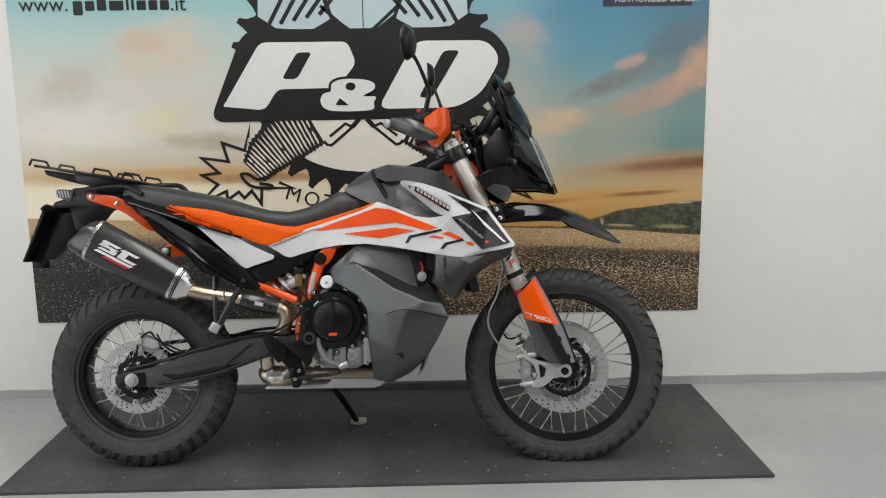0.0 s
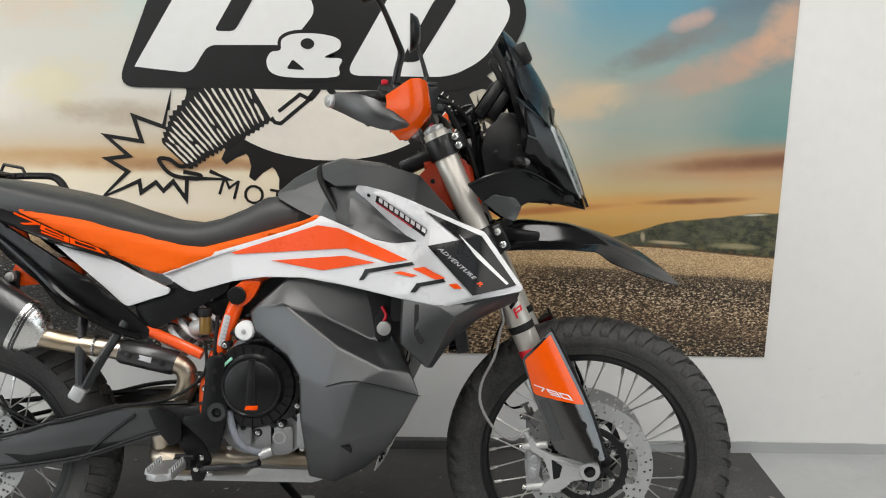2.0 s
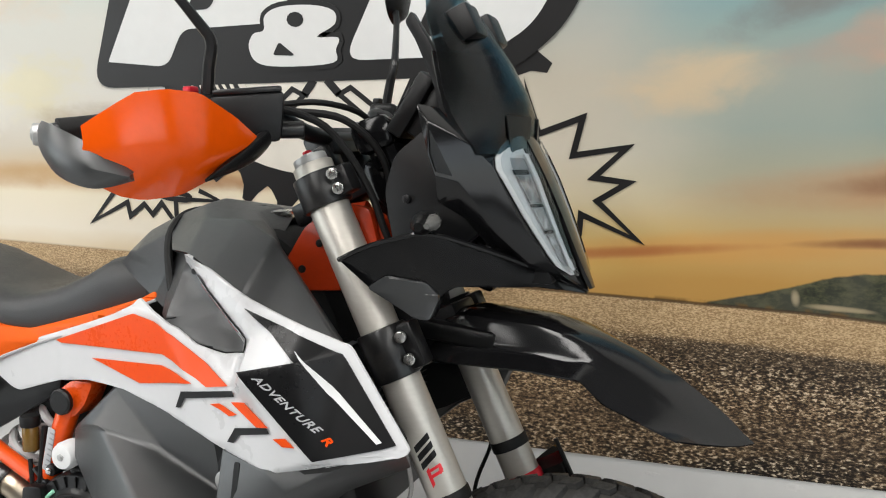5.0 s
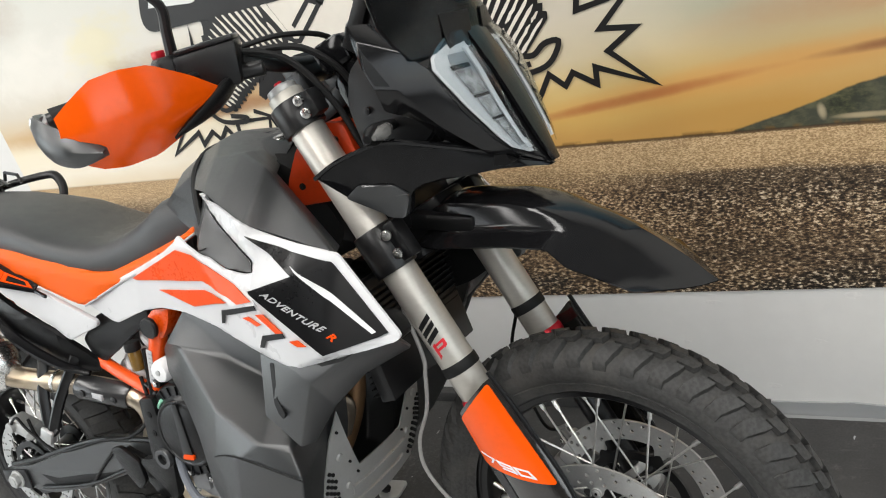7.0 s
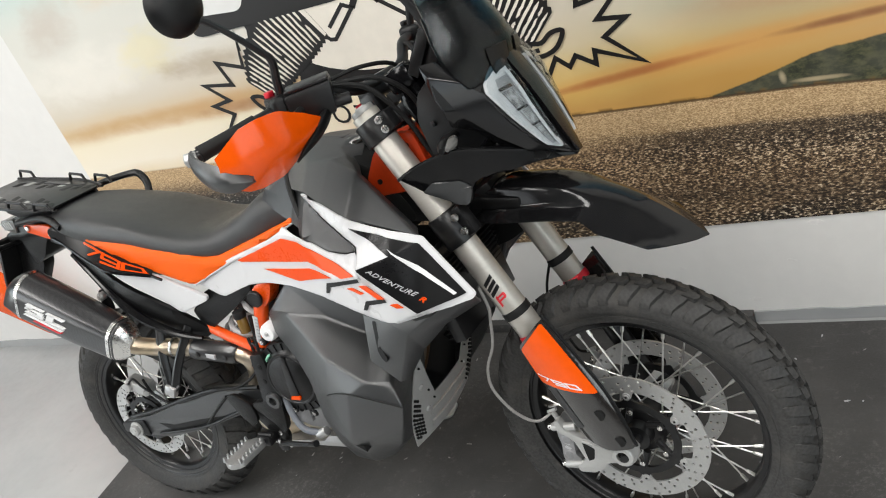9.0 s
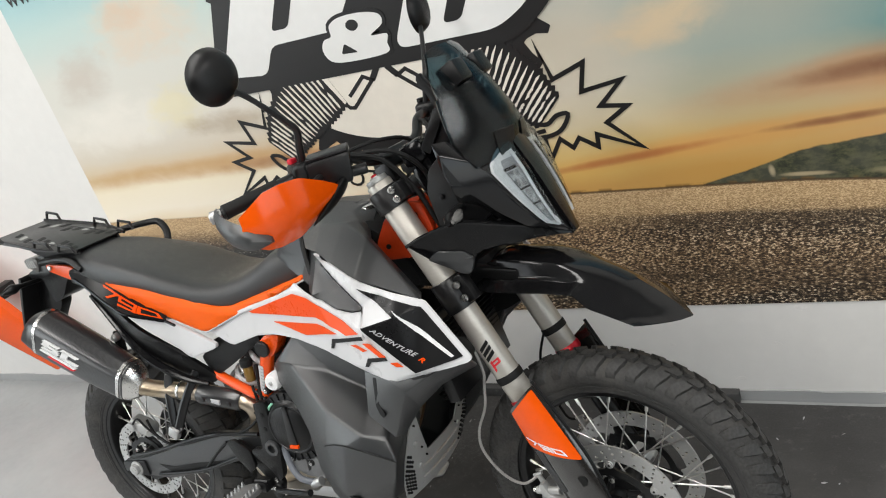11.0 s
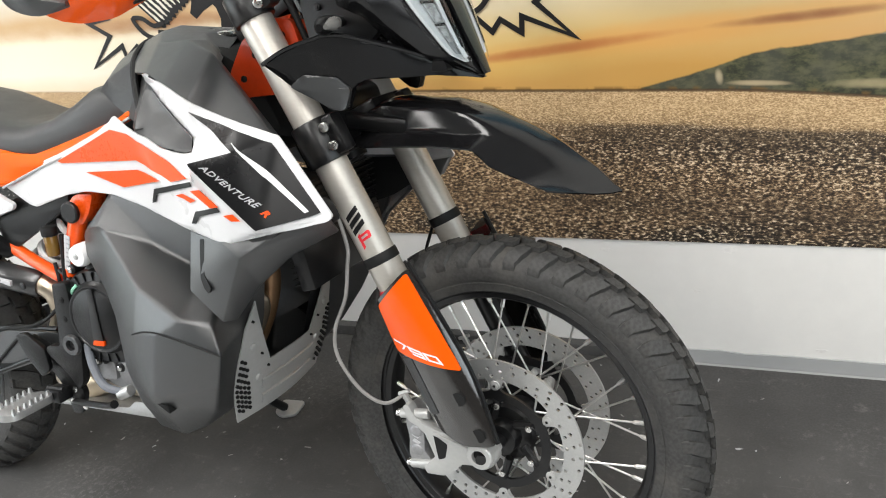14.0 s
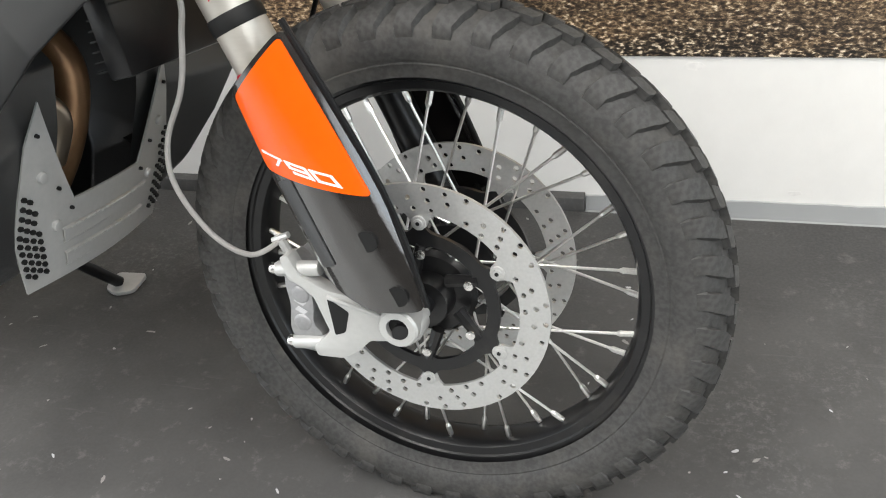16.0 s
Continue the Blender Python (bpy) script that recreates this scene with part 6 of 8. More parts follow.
@functools.lru_cache(None)
def shroud_at(x, z):
    if x < 0.962:
        return float(np.interp(x, [0.2, 0.4, 0.66, 0.80, 0.87, 0.93, 0.962], [0.10, 0.126, 0.124, 0.165, 0.188, 0.206, 0.216])) - 0.5 * max(0.0, z - 0.93)
    best = None
    for tri in FACET_TRIS:
        (x0, z0), (x1, z1), (x2, z2) = (FACET_CO[i] for i in tri)
        d = (x1 - x0) * (z2 - z0) - (x2 - x0) * (z1 - z0)
        if abs(d) < 1e-9:
            continue
        b = ((x - x0) * (z2 - z0) - (x2 - x0) * (z - z0)) / d
        c = ((x1 - x0) * (z - z0) - (x - x0) * (z1 - z0)) / d
        w = [1 - b - c, b, c]
        if best is None or min(w) > best[0]:
            best = (min(w), w, tri)
    w = [max(0.0, k) for k in best[1]]
    return sum(k * FACET_Y[i] for k, i in zip(w, best[2])) / sum(w)


def shroud_y(x, z):
    """The shroud's flank: flat facets with softly rounded creases."""
    return -sum(shroud_at(round(x + 0.0045 * i, 5), round(z + 0.0045 * j, 5)) for i, j in ((0, 0), (1, 0), (-1, 0), (0, 1), (0, -1))) / 5


# upper tank: a rear cover up to the seam, then a hood whose horn runs down beside the fork
REAR = [(0.762, 0.0, 1.010), (0.800, 0.0, 1.042), (0.858, 0.0, 1.073), (0.762, -0.058, 1.000), (0.798, -0.052, 1.034), (0.856, -0.050, 1.062), (0.801, -0.092, 1.004), (0.866, -0.094, 1.034), (0.886, -0.126, 0.974), (0.868, -0.132, 0.936), (0.942, -0.176, 0.914),
        (0.815, -0.110, 0.958), (0.768, -0.088, 0.982), (0.908, -0.150, 0.955)]
HOOD = [(0.866, 0.0, 1.074), (0.910, 0.0, 1.088), (1.020, 0.0, 1.076), (0.864, -0.050, 1.064), (0.912, -0.054, 1.081), (1.010, -0.060, 1.073), (0.874, -0.094, 1.034), (0.955, -0.118, 1.062), (1.030, -0.128, 1.066), (1.050, -0.098, 1.060), (1.113, -0.172, 1.044),
        (0.968, -0.176, 1.016), (1.038, -0.219, 0.999), (1.106, -0.246, 0.972), (1.238, -0.206, 0.905), (1.215, -0.165, 0.905), (1.095, -0.135, 1.030), (1.060, -0.075, 1.030), (1.040, 0.0, 1.060), (0.91, -0.140, 1.015), (1.170, -0.226, 0.940)]
for s in (1, -1):
    part("tank_rear_cover", cage(REAR, ((0, 1, 4, 3), (1, 2, 5, 4), (3, 4, 6), (4, 5, 7, 6), (6, 7, 13, 8), (6, 8, 11, 12, 3), (8, 9, 11), (8, 13, 10, 9)), 0.005, 0.004, s), M_GREY, bike, "matt black rear tank cover", None, 30)
    part("fuel_tank_cover", cage(HOOD, ((0, 1, 4, 3), (1, 2, 5, 4), (3, 4, 7, 6), (4, 5, 9, 8, 7), (6, 7, 11, 19), (7, 8, 12, 11), (8, 10, 13, 12), (10, 20, 13), (10, 14, 20), (10, 16, 15, 14), (8, 9, 16, 10), (9, 17, 16), (5, 18, 17, 9), (2, 18, 5)), 0.006, 0.006, s, 3, 6), M_GREY, bike, "matt black upper tank hood", None, 40)
    part("tank_seam", tube([(0.861, -0.01 * s, 1.066), (0.860, -0.05 * s, 1.058), (0.869, -0.094 * s, 1.028), (0.905, -0.140 * s, 0.975), (0.944, -0.174 * s, 0.914)], 0.007, 8, 3), M_RUBBER_SHADE, bike, "dark gap before the tank hood")
part("tank_core", slab(rnd([(0.80, 0.88), (0.83, 1.02), (0.90, 1.055), (1.03, 1.055), (1.12, 1.0), (1.17, 0.90), (1.1, 0.84), (0.85, 0.85)], 0.02), -0.085, 0.085, 0.02), M_RUBBER_SHADE, bike, "black tank body under the covers")
cap = part("fuel_cap", lathe([(0, 0.012), (0.03, 0.012), (0.036, 0.009), (0.05, 0.006), (0.054, 0.0), (0.054, -0.006)], (0, 0, 0), 36), M_STEEL, bike, "steel fuel filler cap", pose(0.985, 0, 1.064, 90, 0, 0))
part("cap_hinge", box((0.02, 0.004, 0.03), pose(0, 0.013, 0), 0.0015), M_BLKMET, cap)

SHROUD = [(0.494, 0.797), (0.62, 0.852), (0.743, 0.889), (0.825, 0.915), (0.872, 0.934), (0.882, 0.945), (0.945, 0.921), (1.012, 0.892), (1.06, 0.884), (1.112, 0.890), (1.084, 0.903), (1.039, 0.939),
          (1.004, 0.971), (0.962, 1.004), (0.968, 1.016), (0.990, 1.014), (1.045, 1.001), (1.095, 0.983), (1.140, 0.964), (1.201, 0.938), (1.263, 0.914), (1.306, 0.854), (1.352, 0.790), (1.345, 0.782), (1.268, 0.768), (1.157, 0.744),
          (1.10, 0.758), (1.0, 0.776), (0.93, 0.788), (0.843, 0.799), (0.743, 0.796), (0.662, 0.782), (0.571, 0.755), (0.552, 0.76)]
for s in (1, -1):
    sh = part("side_shroud", panel(rnd(SHROUD, 0.005, 2), shroud_y, 0.0045, 0.01, s, 0, 0.0012), M_WHITE, bike, "white side shroud with orange and black graphics", None, 40)

    def deco(name, outline, material, level=1, label=""):
        return part(name, panel(outline, shroud_y, 0.0016, 0.01, s, 0.0022 + 0.0011 * level), material, sh, label)

    deco("graphic", [(0.660, 0.851), (0.878, 0.922), (0.930, 0.916), (1.091, 0.850), (1.050, 0.842), (0.948, 0.871), (0.675, 0.848)], M_INKORANGE, label="orange stripe")
    deco("graphic", [(0.763, 0.836), (0.945, 0.854), (1.017, 0.841), (0.891, 0.818)], M_INKORANGE, label="orange stripe")
    deco("graphic", [(1.058, 0.820), (1.076, 0.824), (1.114, 0.817), (1.100, 0.812)], M_INKORANGE)
    deco("graphic", [(1.102, 0.831), (1.129, 0.836), (1.176, 0.813), (1.154, 0.809)], M_INKORANGE)
    deco("graphic", [(1.183, 0.799), (1.201, 0.802), (1.213, 0.791), (1.196, 0.790)], M_INKORANGE)
    deco("graphic", [(0.979, 0.799), (0.993, 0.825), (1.102, 0.846), (1.106, 0.839), (1.001, 0.817), (0.990, 0.801)], M_INKBLACK, label="black chevron")
    deco("graphic", [(1.098, 0.778), (1.112, 0.799), (1.172, 0.812), (1.177, 0.805), (1.121, 0.792), (1.110, 0.779)], M_INKBLACK, label="black chevron")
    deco("graphic", [(1.128, 0.960), (1.256, 0.905), (1.335, 0.797), (1.319, 0.792), (1.237, 0.775), (1.136, 0.884), (1.206, 0.897)], M_INKBLACK, label="black inlay")
    deco("graphic", [(1.203, 0.9105), (1.254, 0.862), (1.318, 0.800), (1.312, 0.798), (1.246, 0.857)], M_INKWHITE, 2, "white sliver")
    # maker's strip on the nose: plain bars on a black plate
    deco("strip", rnd([(1.017, 0.993), (1.134, 0.919), (1.128, 0.902), (1.012, 0.977)], 0.003), M_INKBLACK, 1, "black strip with pale marks")
    d = Vector((1.134 - 1.017, 0.919 - 0.993))
    for k in range(9):
        p = Vector((1.018, 0.9805)) + d * (0.025 + k * 0.107)
        deco("mark", [tuple(p), tuple(p + Vector((0.0015, 0.0095))), tuple(p + Vector((0.0015, 0.0095)) + d * 0.075), tuple(p + d * 0.075)], M_INKWHITE, 2)
    deco("mark", [(1.015, 0.9755), (1.015, 0.978), (1.10, 0.9245), (1.10, 0.9215)], M_INKRED, 2)
    part("screw", rod((0.997, shroud_y(0.997, 0.993) * s, 0.993), (0.997, (shroud_y(0.997, 0.993) - 0.003) * s, 0.993), 0.0045, seg=10), M_BLKMET, sh)

    def on_shroud(x, y, dd, x0, z0, a, s=s):
        x = x * 1.46
        px, pz = x0 + x * math.cos(a) - y * math.sin(a), z0 + x * math.sin(a) + y * math.cos(a)
        return Vector((px, s * (shroud_y(px, pz) - 0.0048 - dd), pz))

    if s == 1:
        part("lettering", letters("ADVENTURE", 0.0118, lambda x, y, dd: on_shroud(x, y, dd, 1.158, 0.8775, -0.70), shear=0.45, spacing=1.08, weight=0.0001), M_INKGREY, sh, "white lettering")
        part("lettering", letters("R", 0.0135, lambda x, y, dd: on_shroud(x, y, dd, 1.244, 0.802, -0.70), shear=0.4, weight=0.0003), M_INKORANGE, sh, "orange letter")
    # dark knee panel between the tank seam and the shroud
    def pad_y(x, z):
        hollow = max(0.0, 1.0 - abs(z - 0.915 - (1.06 - x) * 0.55) / 0.05) * min(1.0, max(0.0, (x - 0.95) / 0.05))
        return shroud_y(x, z) + 0.006 + 0.010 * hollow + 0.55 * max(0.0, 0.985 - x - (1.02 - z) * 0.35)
    part("knee_panel", panel(rnd([(0.876, 1.012), (0.890, 0.985), (0.914, 0.945), (0.926, 0.918), (0.948, 0.915), (1.012, 0.892), (1.06, 0.884), (1.115, 0.889), (1.087, 0.906), (1.042, 0.943), (1.008, 0.976), (0.966, 1.010), (0.955, 1.012), (0.90, 1.012)], 0.006, 2), pad_y, 0.010, 0.0125, s, 0, 0.002), M_GREY, bike, "matt charcoal knee recess")
    # rear white side panel and dark tail cover
    tw = part("tail_panel", panel(rnd([(0.246, 0.882), (0.300, 0.858), (0.366, 0.838), (0.435, 0.800), (0.517, 0.762), (0.512, 0.750), (0.416, 0.719), (0.400, 0.728)], 0.006, 2), lambda x, z: -smooth(x, [0.24, 0.30, 0.37, 0.45, 0.52], [0.184, 0.168, 0.142, 0.135, 0.136], 0.02), 0.008, 0.015, s, 0, 0.002), M_WHITE, bike, "white rear side panel")
    part("tail_cover", panel(rnd([(-0.005, 0.985), (0.03, 0.962), (0.129, 0.902), (0.235, 0.846), (0.33, 0.785), (0.385, 0.742), (0.47, 0.652), (0.445, 0.635), (0.39, 0.655), (0.342, 0.680), (0.263, 0.712), (0.21, 0.775), (0.126, 0.83), (0.09, 0.862), (0.05, 0.908), (0.005, 0.955)], 0.01, 2),
                          lambda x, z: -smooth(x, [0.0, 0.1, 0.25, 0.36, 0.47], [0.098, 0.128, 0.172, 0.166, 0.138]) + 0.12 * max(0.0, 0.80 - z), 0.012, 0.03, s, 0, 0.004), M_BLACK, bike, "black tail side cover")
    part("tail_rib", tube([(0.06, -0.118 * s, 0.905), (0.13, -0.140 * s, 0.862), (0.215, -0.166 * s, 0.80), (0.29, -0.176 * s, 0.735), (0.38, -0.162 * s, 0.675), (0.45, -0.142 * s, 0.645)], [0.006, 0.009, 0.011, 0.012, 0.011, 0.006], 10), M_GLOSS, bike, "glossy black tail rib")
    ledge_in = [Vector(p) for p in ((0.085, -0.100, 0.962), (0.184, -0.122, 0.924), (0.283, -0.134, 0.881), (0.372, -0.140, 0.848))]
    ledge_out = [Vector(p) for p in ((0.080, -0.126, 0.938), (0.170, -0.154, 0.908), (0.268, -0.176, 0.874), (0.372, -0.150, 0.840))]

    def ledge(u, v, lift=0.0):
        """A place on the sloping ledge beside the seat: u along it, v from its outer edge inwards."""
        k = min(2, int(u * 3))
        p = ledge_out[k].lerp(ledge_out[k + 1], u * 3 - k).lerp(ledge_in[k].lerp(ledge_in[k + 1], u * 3 - k), v)
        return Vector((p.x, s * (p.y - lift * 0.45), p.z + lift * 0.9))
    nd = part("number_panel", sheet([[ledge(k / 12, v) for v in (-0.25, 0, 0.33, 0.66, 1)] for k in range(-4, 13)], -0.002 * s), M_INKBLACK, bike, "black number ledge beside the seat")
    part("ledge_edge", tube([ledge(k / 8, -0.25) for k in range(-3, 9)], 0.004, 8, 2), M_GLOSS, nd)
    if s == 1:
        for k, ch in enumerate("790"):
            def put(u, v, d, k=k):
                return ledge(0.20 + 0.25 * (k + u * 0.82) + 0.06 * (1 - v), 0.10 + 0.58 * v, 0.0035 + d)
            part("number", squared_digit(DIGITS[ch], put, 0.09, 0.11), M_INKORANGE, nd, "orange squared digit")
    part("airbox_cover", panel(rnd([(0.490, 0.765), (0.545, 0.784), (0.655, 0.788), (0.650, 0.758), (0.520, 0.685), (0.450, 0.648), (0.425, 0.712)], 0.008, 2), lambda x, z: -0.116, 0.008, 0.04, s, 0, 0.002), M_BLACK, bike, "black airbox side cover")
    # lower radiator shroud, slotted
    bm = bmesh.new()
    vs = [bm.verts.new((x, s * y, z)) for x, y, z in ((1.083, -0.262, 0.762), (1.082, -0.286, 0.664), (1.140, -0.286, 0.612), (1.197, -0.290, 0.727), (1.157, -0.284, 0.752), (1.346, -0.247, 0.784), (1.340, -0.214, 0.756), (1.255, -0.226, 0.716), (1.192, -0.240, 0.664), (1.150, -0.262, 0.608), (1.270, -0.268, 0.770))]
    for f in ((0, 1, 2, 3, 4), (4, 3, 10), (10, 3, 7, 6, 5), (3, 8, 7), (3, 2, 9, 8)):
        bm.faces.new([vs[i] for i in f])
    bmesh.ops.recalc_face_normals(bm, faces=bm.faces)
    got = bmesh.ops.extrude_face_region(bm, geom=bm.faces[:])
    for v in got["geom"]:
        if isinstance(v, bmesh.types.BMVert):
            v.co.y += s * 0.012
            v.co.x -= 0.006
    bmesh.ops.recalc_face_normals(bm, faces=bm.faces)
    bevel(bm, 0.0025, 2, 12)
    rs = part("radiator_shroud", bm, M_GREY, bike, "charcoal lower radiator shroud", None, 30)
    # the shaded hollow under the white edge, painted as a raised dark sheet
    c4, c3, c10 = (Vector(q) for q in ((1.157, -0.284, 0.752), (1.197, -0.290, 0.727), (1.270, -0.268, 0.770)))
    c5 = Vector((1.346, -0.247, 0.784))
    hole = [c4.lerp(c10, 0.42), c4.lerp(c10, 0.75) + Vector((0, 0, -0.001)), c10.lerp(c5, 0.06), c10.lerp(c3, 0.22), c4.lerp(c10, 0.62).lerp(c3, 0.26)]
    part("hollow_shade", cage([tuple(q + Vector((0.0006, -0.0016, -0.0012))) for q in hole], ((0, 1, 2, 3, 4),), 0.003, 0, s), M_RUBBER_SHADE, rs, "dark sheet painting the shaded hollow under the white edge")
    # the slot is not cut; a dark strip on the face paints its shade
    side_y = lambda x, z: -0.262 - 0.24 * (x - 1.083) - 0.245 * (0.762 - z) * (1 - 0.5 * min(1.0, (x - 1.083) / 0.1))
    part("slot", panel(rnd([(1.1085, 0.752), (1.1185, 0.752), (1.1185, 0.693), (1.1315, 0.673), (1.1265, 0.664), (1.1165, 0.672), (1.1085, 0.688)], 0.003, 2), side_y, 0.010, 0.02, s, 0.0018), M_RUBBER_SHADE, rs, "dark strip painting the shade inside a slot")
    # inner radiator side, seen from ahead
    part("radiator_duct", slab(rnd([(1.05, 0.80), (1.30, 0.80), (1.32, 0.765), (1.24, 0.72), (1.17, 0.70), (1.05, 0.70)], 0.015), -s * 0.19, -s * 0.165, 0.006), M_RUBBER_SHADE, bike)

# seat: black top with orange flanks
rows = []
for x, top, side, w in ((-0.03, 1.030, 0.985, 0.075), (0.03, 1.024, 0.972, 0.105), (0.12, 1.014, 0.952, 0.122), (0.22, 0.995, 0.940, 0.130), (0.317, 0.975, 0.926, 0.134), (0.40, 0.947, 0.905, 0.134), (0.48, 0.925, 0.882, 0.130), (0.56, 0.918, 0.866, 0.122), (0.62, 0.932, 0.868, 0.112), (0.68, 0.958, 0.884, 0.104), (0.73, 0.986, 0.902, 0.100), (0.775, 0.992, 0.915, 0.092), (0.84, 0.970, 0.93, 0.08)):
    ring = []
    for k in range(17):
        a = math.pi * k / 16
        c, sn = math.cos(a), math.sin(a)
        ring.append((x, w * math.copysign(abs(c) ** 0.45, c), side + (top - side) * abs(sn) ** 0.5))
    ring += [(x, -w * 0.9, side - 0.03), (x, w * 0.9, side - 0.03)]
    rows.append(ring)
seat = part("seat", loft(rows), M_SEAT, bike, "black vinyl seat with orange flanks", None, 50)
SEATSIDE = [(0.142, 0.944), (0.170, 0.964), (0.225, 0.957), (0.344, 0.921), (0.443, 0.893), (0.542, 0.867), (0.592, 0.863), (0.642, 0.876), (0.743, 0.904), (0.843, 0.934), (0.868, 0.948), (0.879, 0.938),
            (0.742, 0.884), (0.62, 0.845), (0.541, 0.812), (0.494, 0.797), (0.462, 0.806), (0.382, 0.838), (0.283, 0.879), (0.184, 0.923)]
seat_y = lambda x, z: -smooth(x, [0.12, 0.3, 0.5, 0.66, 0.88], [0.121, 0.138, 0.136, 0.121, 0.138], 0.06) + 0.35 * max(0.0, z - float(np.interp(x, [0.14, 0.59, 0.87], [0.945, 0.84, 0.93])))
for s in (1, -1):
    part("seat_flank", panel(rnd(SEATSIDE, 0.01, 2), seat_y, 0.03, 0.03, s, 0.002, 0.004), M_ORSEAT, seat, "orange vinyl seat flank")
    part("piping", tube([(x, s * (seat_y(x, z) - 0.001), z) for x, z in ((0.50, 0.797), (0.62, 0.842), (0.742, 0.881), (0.874, 0.934))], 0.0025, 6), M_INKGREY, seat)

# tail: rack, light, plate carrier, grab handles
rack = part("luggage_rack", slab(rnd([(-0.33, 0.095), (-0.33, -0.095), (-0.30, -0.115), (-0.08, -0.115), (0.02, -0.085), (0.02, 0.085), (-0.08, 0.115), (-0.30, 0.115)], 0.012), -0.0025, 0.0025, 0.001), M_BLKMET, bike, "black metal luggage rack plate", pose(0, 0, 1.037, -90, 9.5, 0))
for k in range(9):
    for sgn in (-1, 1):
        a, b = -0.29 + 0.034 * k, sgn * (0.03 + 0.012 * (k % 3))
        part("rack_slot", slab(rnd([(a, b), (a + 0.02, b + sgn * 0.004), (a + 0.024, b + sgn * 0.034), (a + 0.006, b + sgn * 0.03)], 0.003), -0.0031, 0.0031, 0), M_SILVER if k % 4 == 1 else M_RUBBER_SHADE, rack)
for s in (-1, 1):
    part("rack_rail", tube([(-0.335, 0.095 * s, 1.094), (-0.1, 0.118 * s, 1.055), (0.03, 0.088 * s, 1.032)], 0.005, 8), M_BLKMET, bike, "black rack rail")
    for x0, z0 in ((-0.105, 1.056), (0.0, 1.040), (-0.325, 1.092)):
        part("rack_loop", tube([(x0 - 0.02, 0.112 * s, z0 + 0.002), (x0 - 0.012, 0.112 * s, z0 + 0.020), (x0 - 0.008, 0.112 * s, z0 + 0.022), (x0 + 0.036, 0.11 * s, z0 + 0.014), (x0 + 0.04, 0.11 * s, z0 + 0.011), (x0 + 0.05, 0.108 * s, z0 - 0.008)], 0.0042, 8, 3), M_BLKMET, bike, "black rack loop")
    part("rack_bracket", slab(rnd([(-0.20, 1.075), (-0.05, 1.05), (0.02, 1.03), (0.02, 1.0), (-0.1, 1.0), (-0.2, 1.04)], 0.012), 0.07 * s, 0.078 * s, 0.002), M_BLKMET, bike, "black rack bracket")
    part("grab_handle", tube([(-0.12, 0.10 * s, 1.015), (-0.02, 0.132 * s, 1.03), (0.06, 0.165 * s, 1.035), (0.10, 0.17 * s, 1.03), (0.13, 0.16 * s, 1.0), (0.15, 0.13 * s, 0.96)] if s > 0 else [(-0.16, -0.085, 1.008), (-0.06, -0.098, 1.018), (0.0, -0.102, 1.012), (0.05, -0.108, 0.985)], 0.011, 12, 6, 0.75), M_BLACK, bike, "black grab handle")
part("tail_unit", join(slab(rnd([(-0.25, 0.985), (-0.22, 1.015), (-0.02, 1.03), (0.03, 0.99), (0.0, 0.96), (-0.15, 0.965)], 0.012), -0.052, 0.052, 0.01), slab(rnd([(-0.33, 1.085), (-0.18, 1.06), (-0.03, 1.04), (-0.03, 1.01), (-0.2, 1.03), (-0.32, 1.065)], 0.008), -0.04, 0.04, 0.004)), M_BLACK, bike, "black tail unit")
tl = part("tail_light", slab(rnd([(-0.275, 1.012), (-0.275, 0.985), (-0.225, 0.965), (-0.215, 1.01)], 0.008), -0.06, 0.06, 0.006), M_SIGNAL, bike, "smoked tail light")
for k in range(5):
    part("light_rib", slab([(-0.279 + 0.01 * k, 1.006), (-0.275 + 0.01 * k, 1.006), (-0.268 + 0.01 * k, 0.982), (-0.272 + 0.01 * k, 0.982)], -0.0615, 0.0615, 0), M_SILVER, tl)
part("inner_fender", slab(rnd([(-0.29, 0.965), (-0.29, 0.945), (-0.23, 0.945), (-0.21, 0.86), (-0.16, 0.88), (-0.11, 0.94), (-0.02, 0.95), (0.06, 0.9), (0.1, 0.92), (-0.05, 0.985), (-0.22, 0.985)], 0.015), -0.054, 0.054, 0.008), M_BLACK, bike, "black rear inner fender")
pc = part("plate_carrier", slab(rnd([(-0.300, 0.95), (-0.385, 0.752), (-0.392, 0.755), (-0.310, 0.957)], 0.002), -0.08, 0.08, 0.001), M_BLACK, bike, "black number plate carrier")
part("carrier_arm", slab(rnd([(-0.30, 0.95), (-0.24, 0.95), (-0.21, 0.90), (-0.235, 0.84), (-0.31, 0.758), (-0.38, 0.756)], 0.01), -0.02, 0.02, 0.005), M_BLACK, bike, "black plate carrier arm")
part("reflector_mount", box((0.045, 0.05, 0.03), pose(-0.362, 0, 0.742, 0, 0, 0), 0.004), M_BLACK, pc)
for s in (-1, 1):
    part("turn_signal", tube([(-0.27, 0.03 * s, 0.935), (-0.275, 0.10 * s, 0.94), (-0.278, 0.13 * s, 0.94), (-0.28, 0.165 * s, 0.938)], [0.007, 0.008, 0.016, 0.005], 12), M_BLACK, bike, "small black rear turn signal")

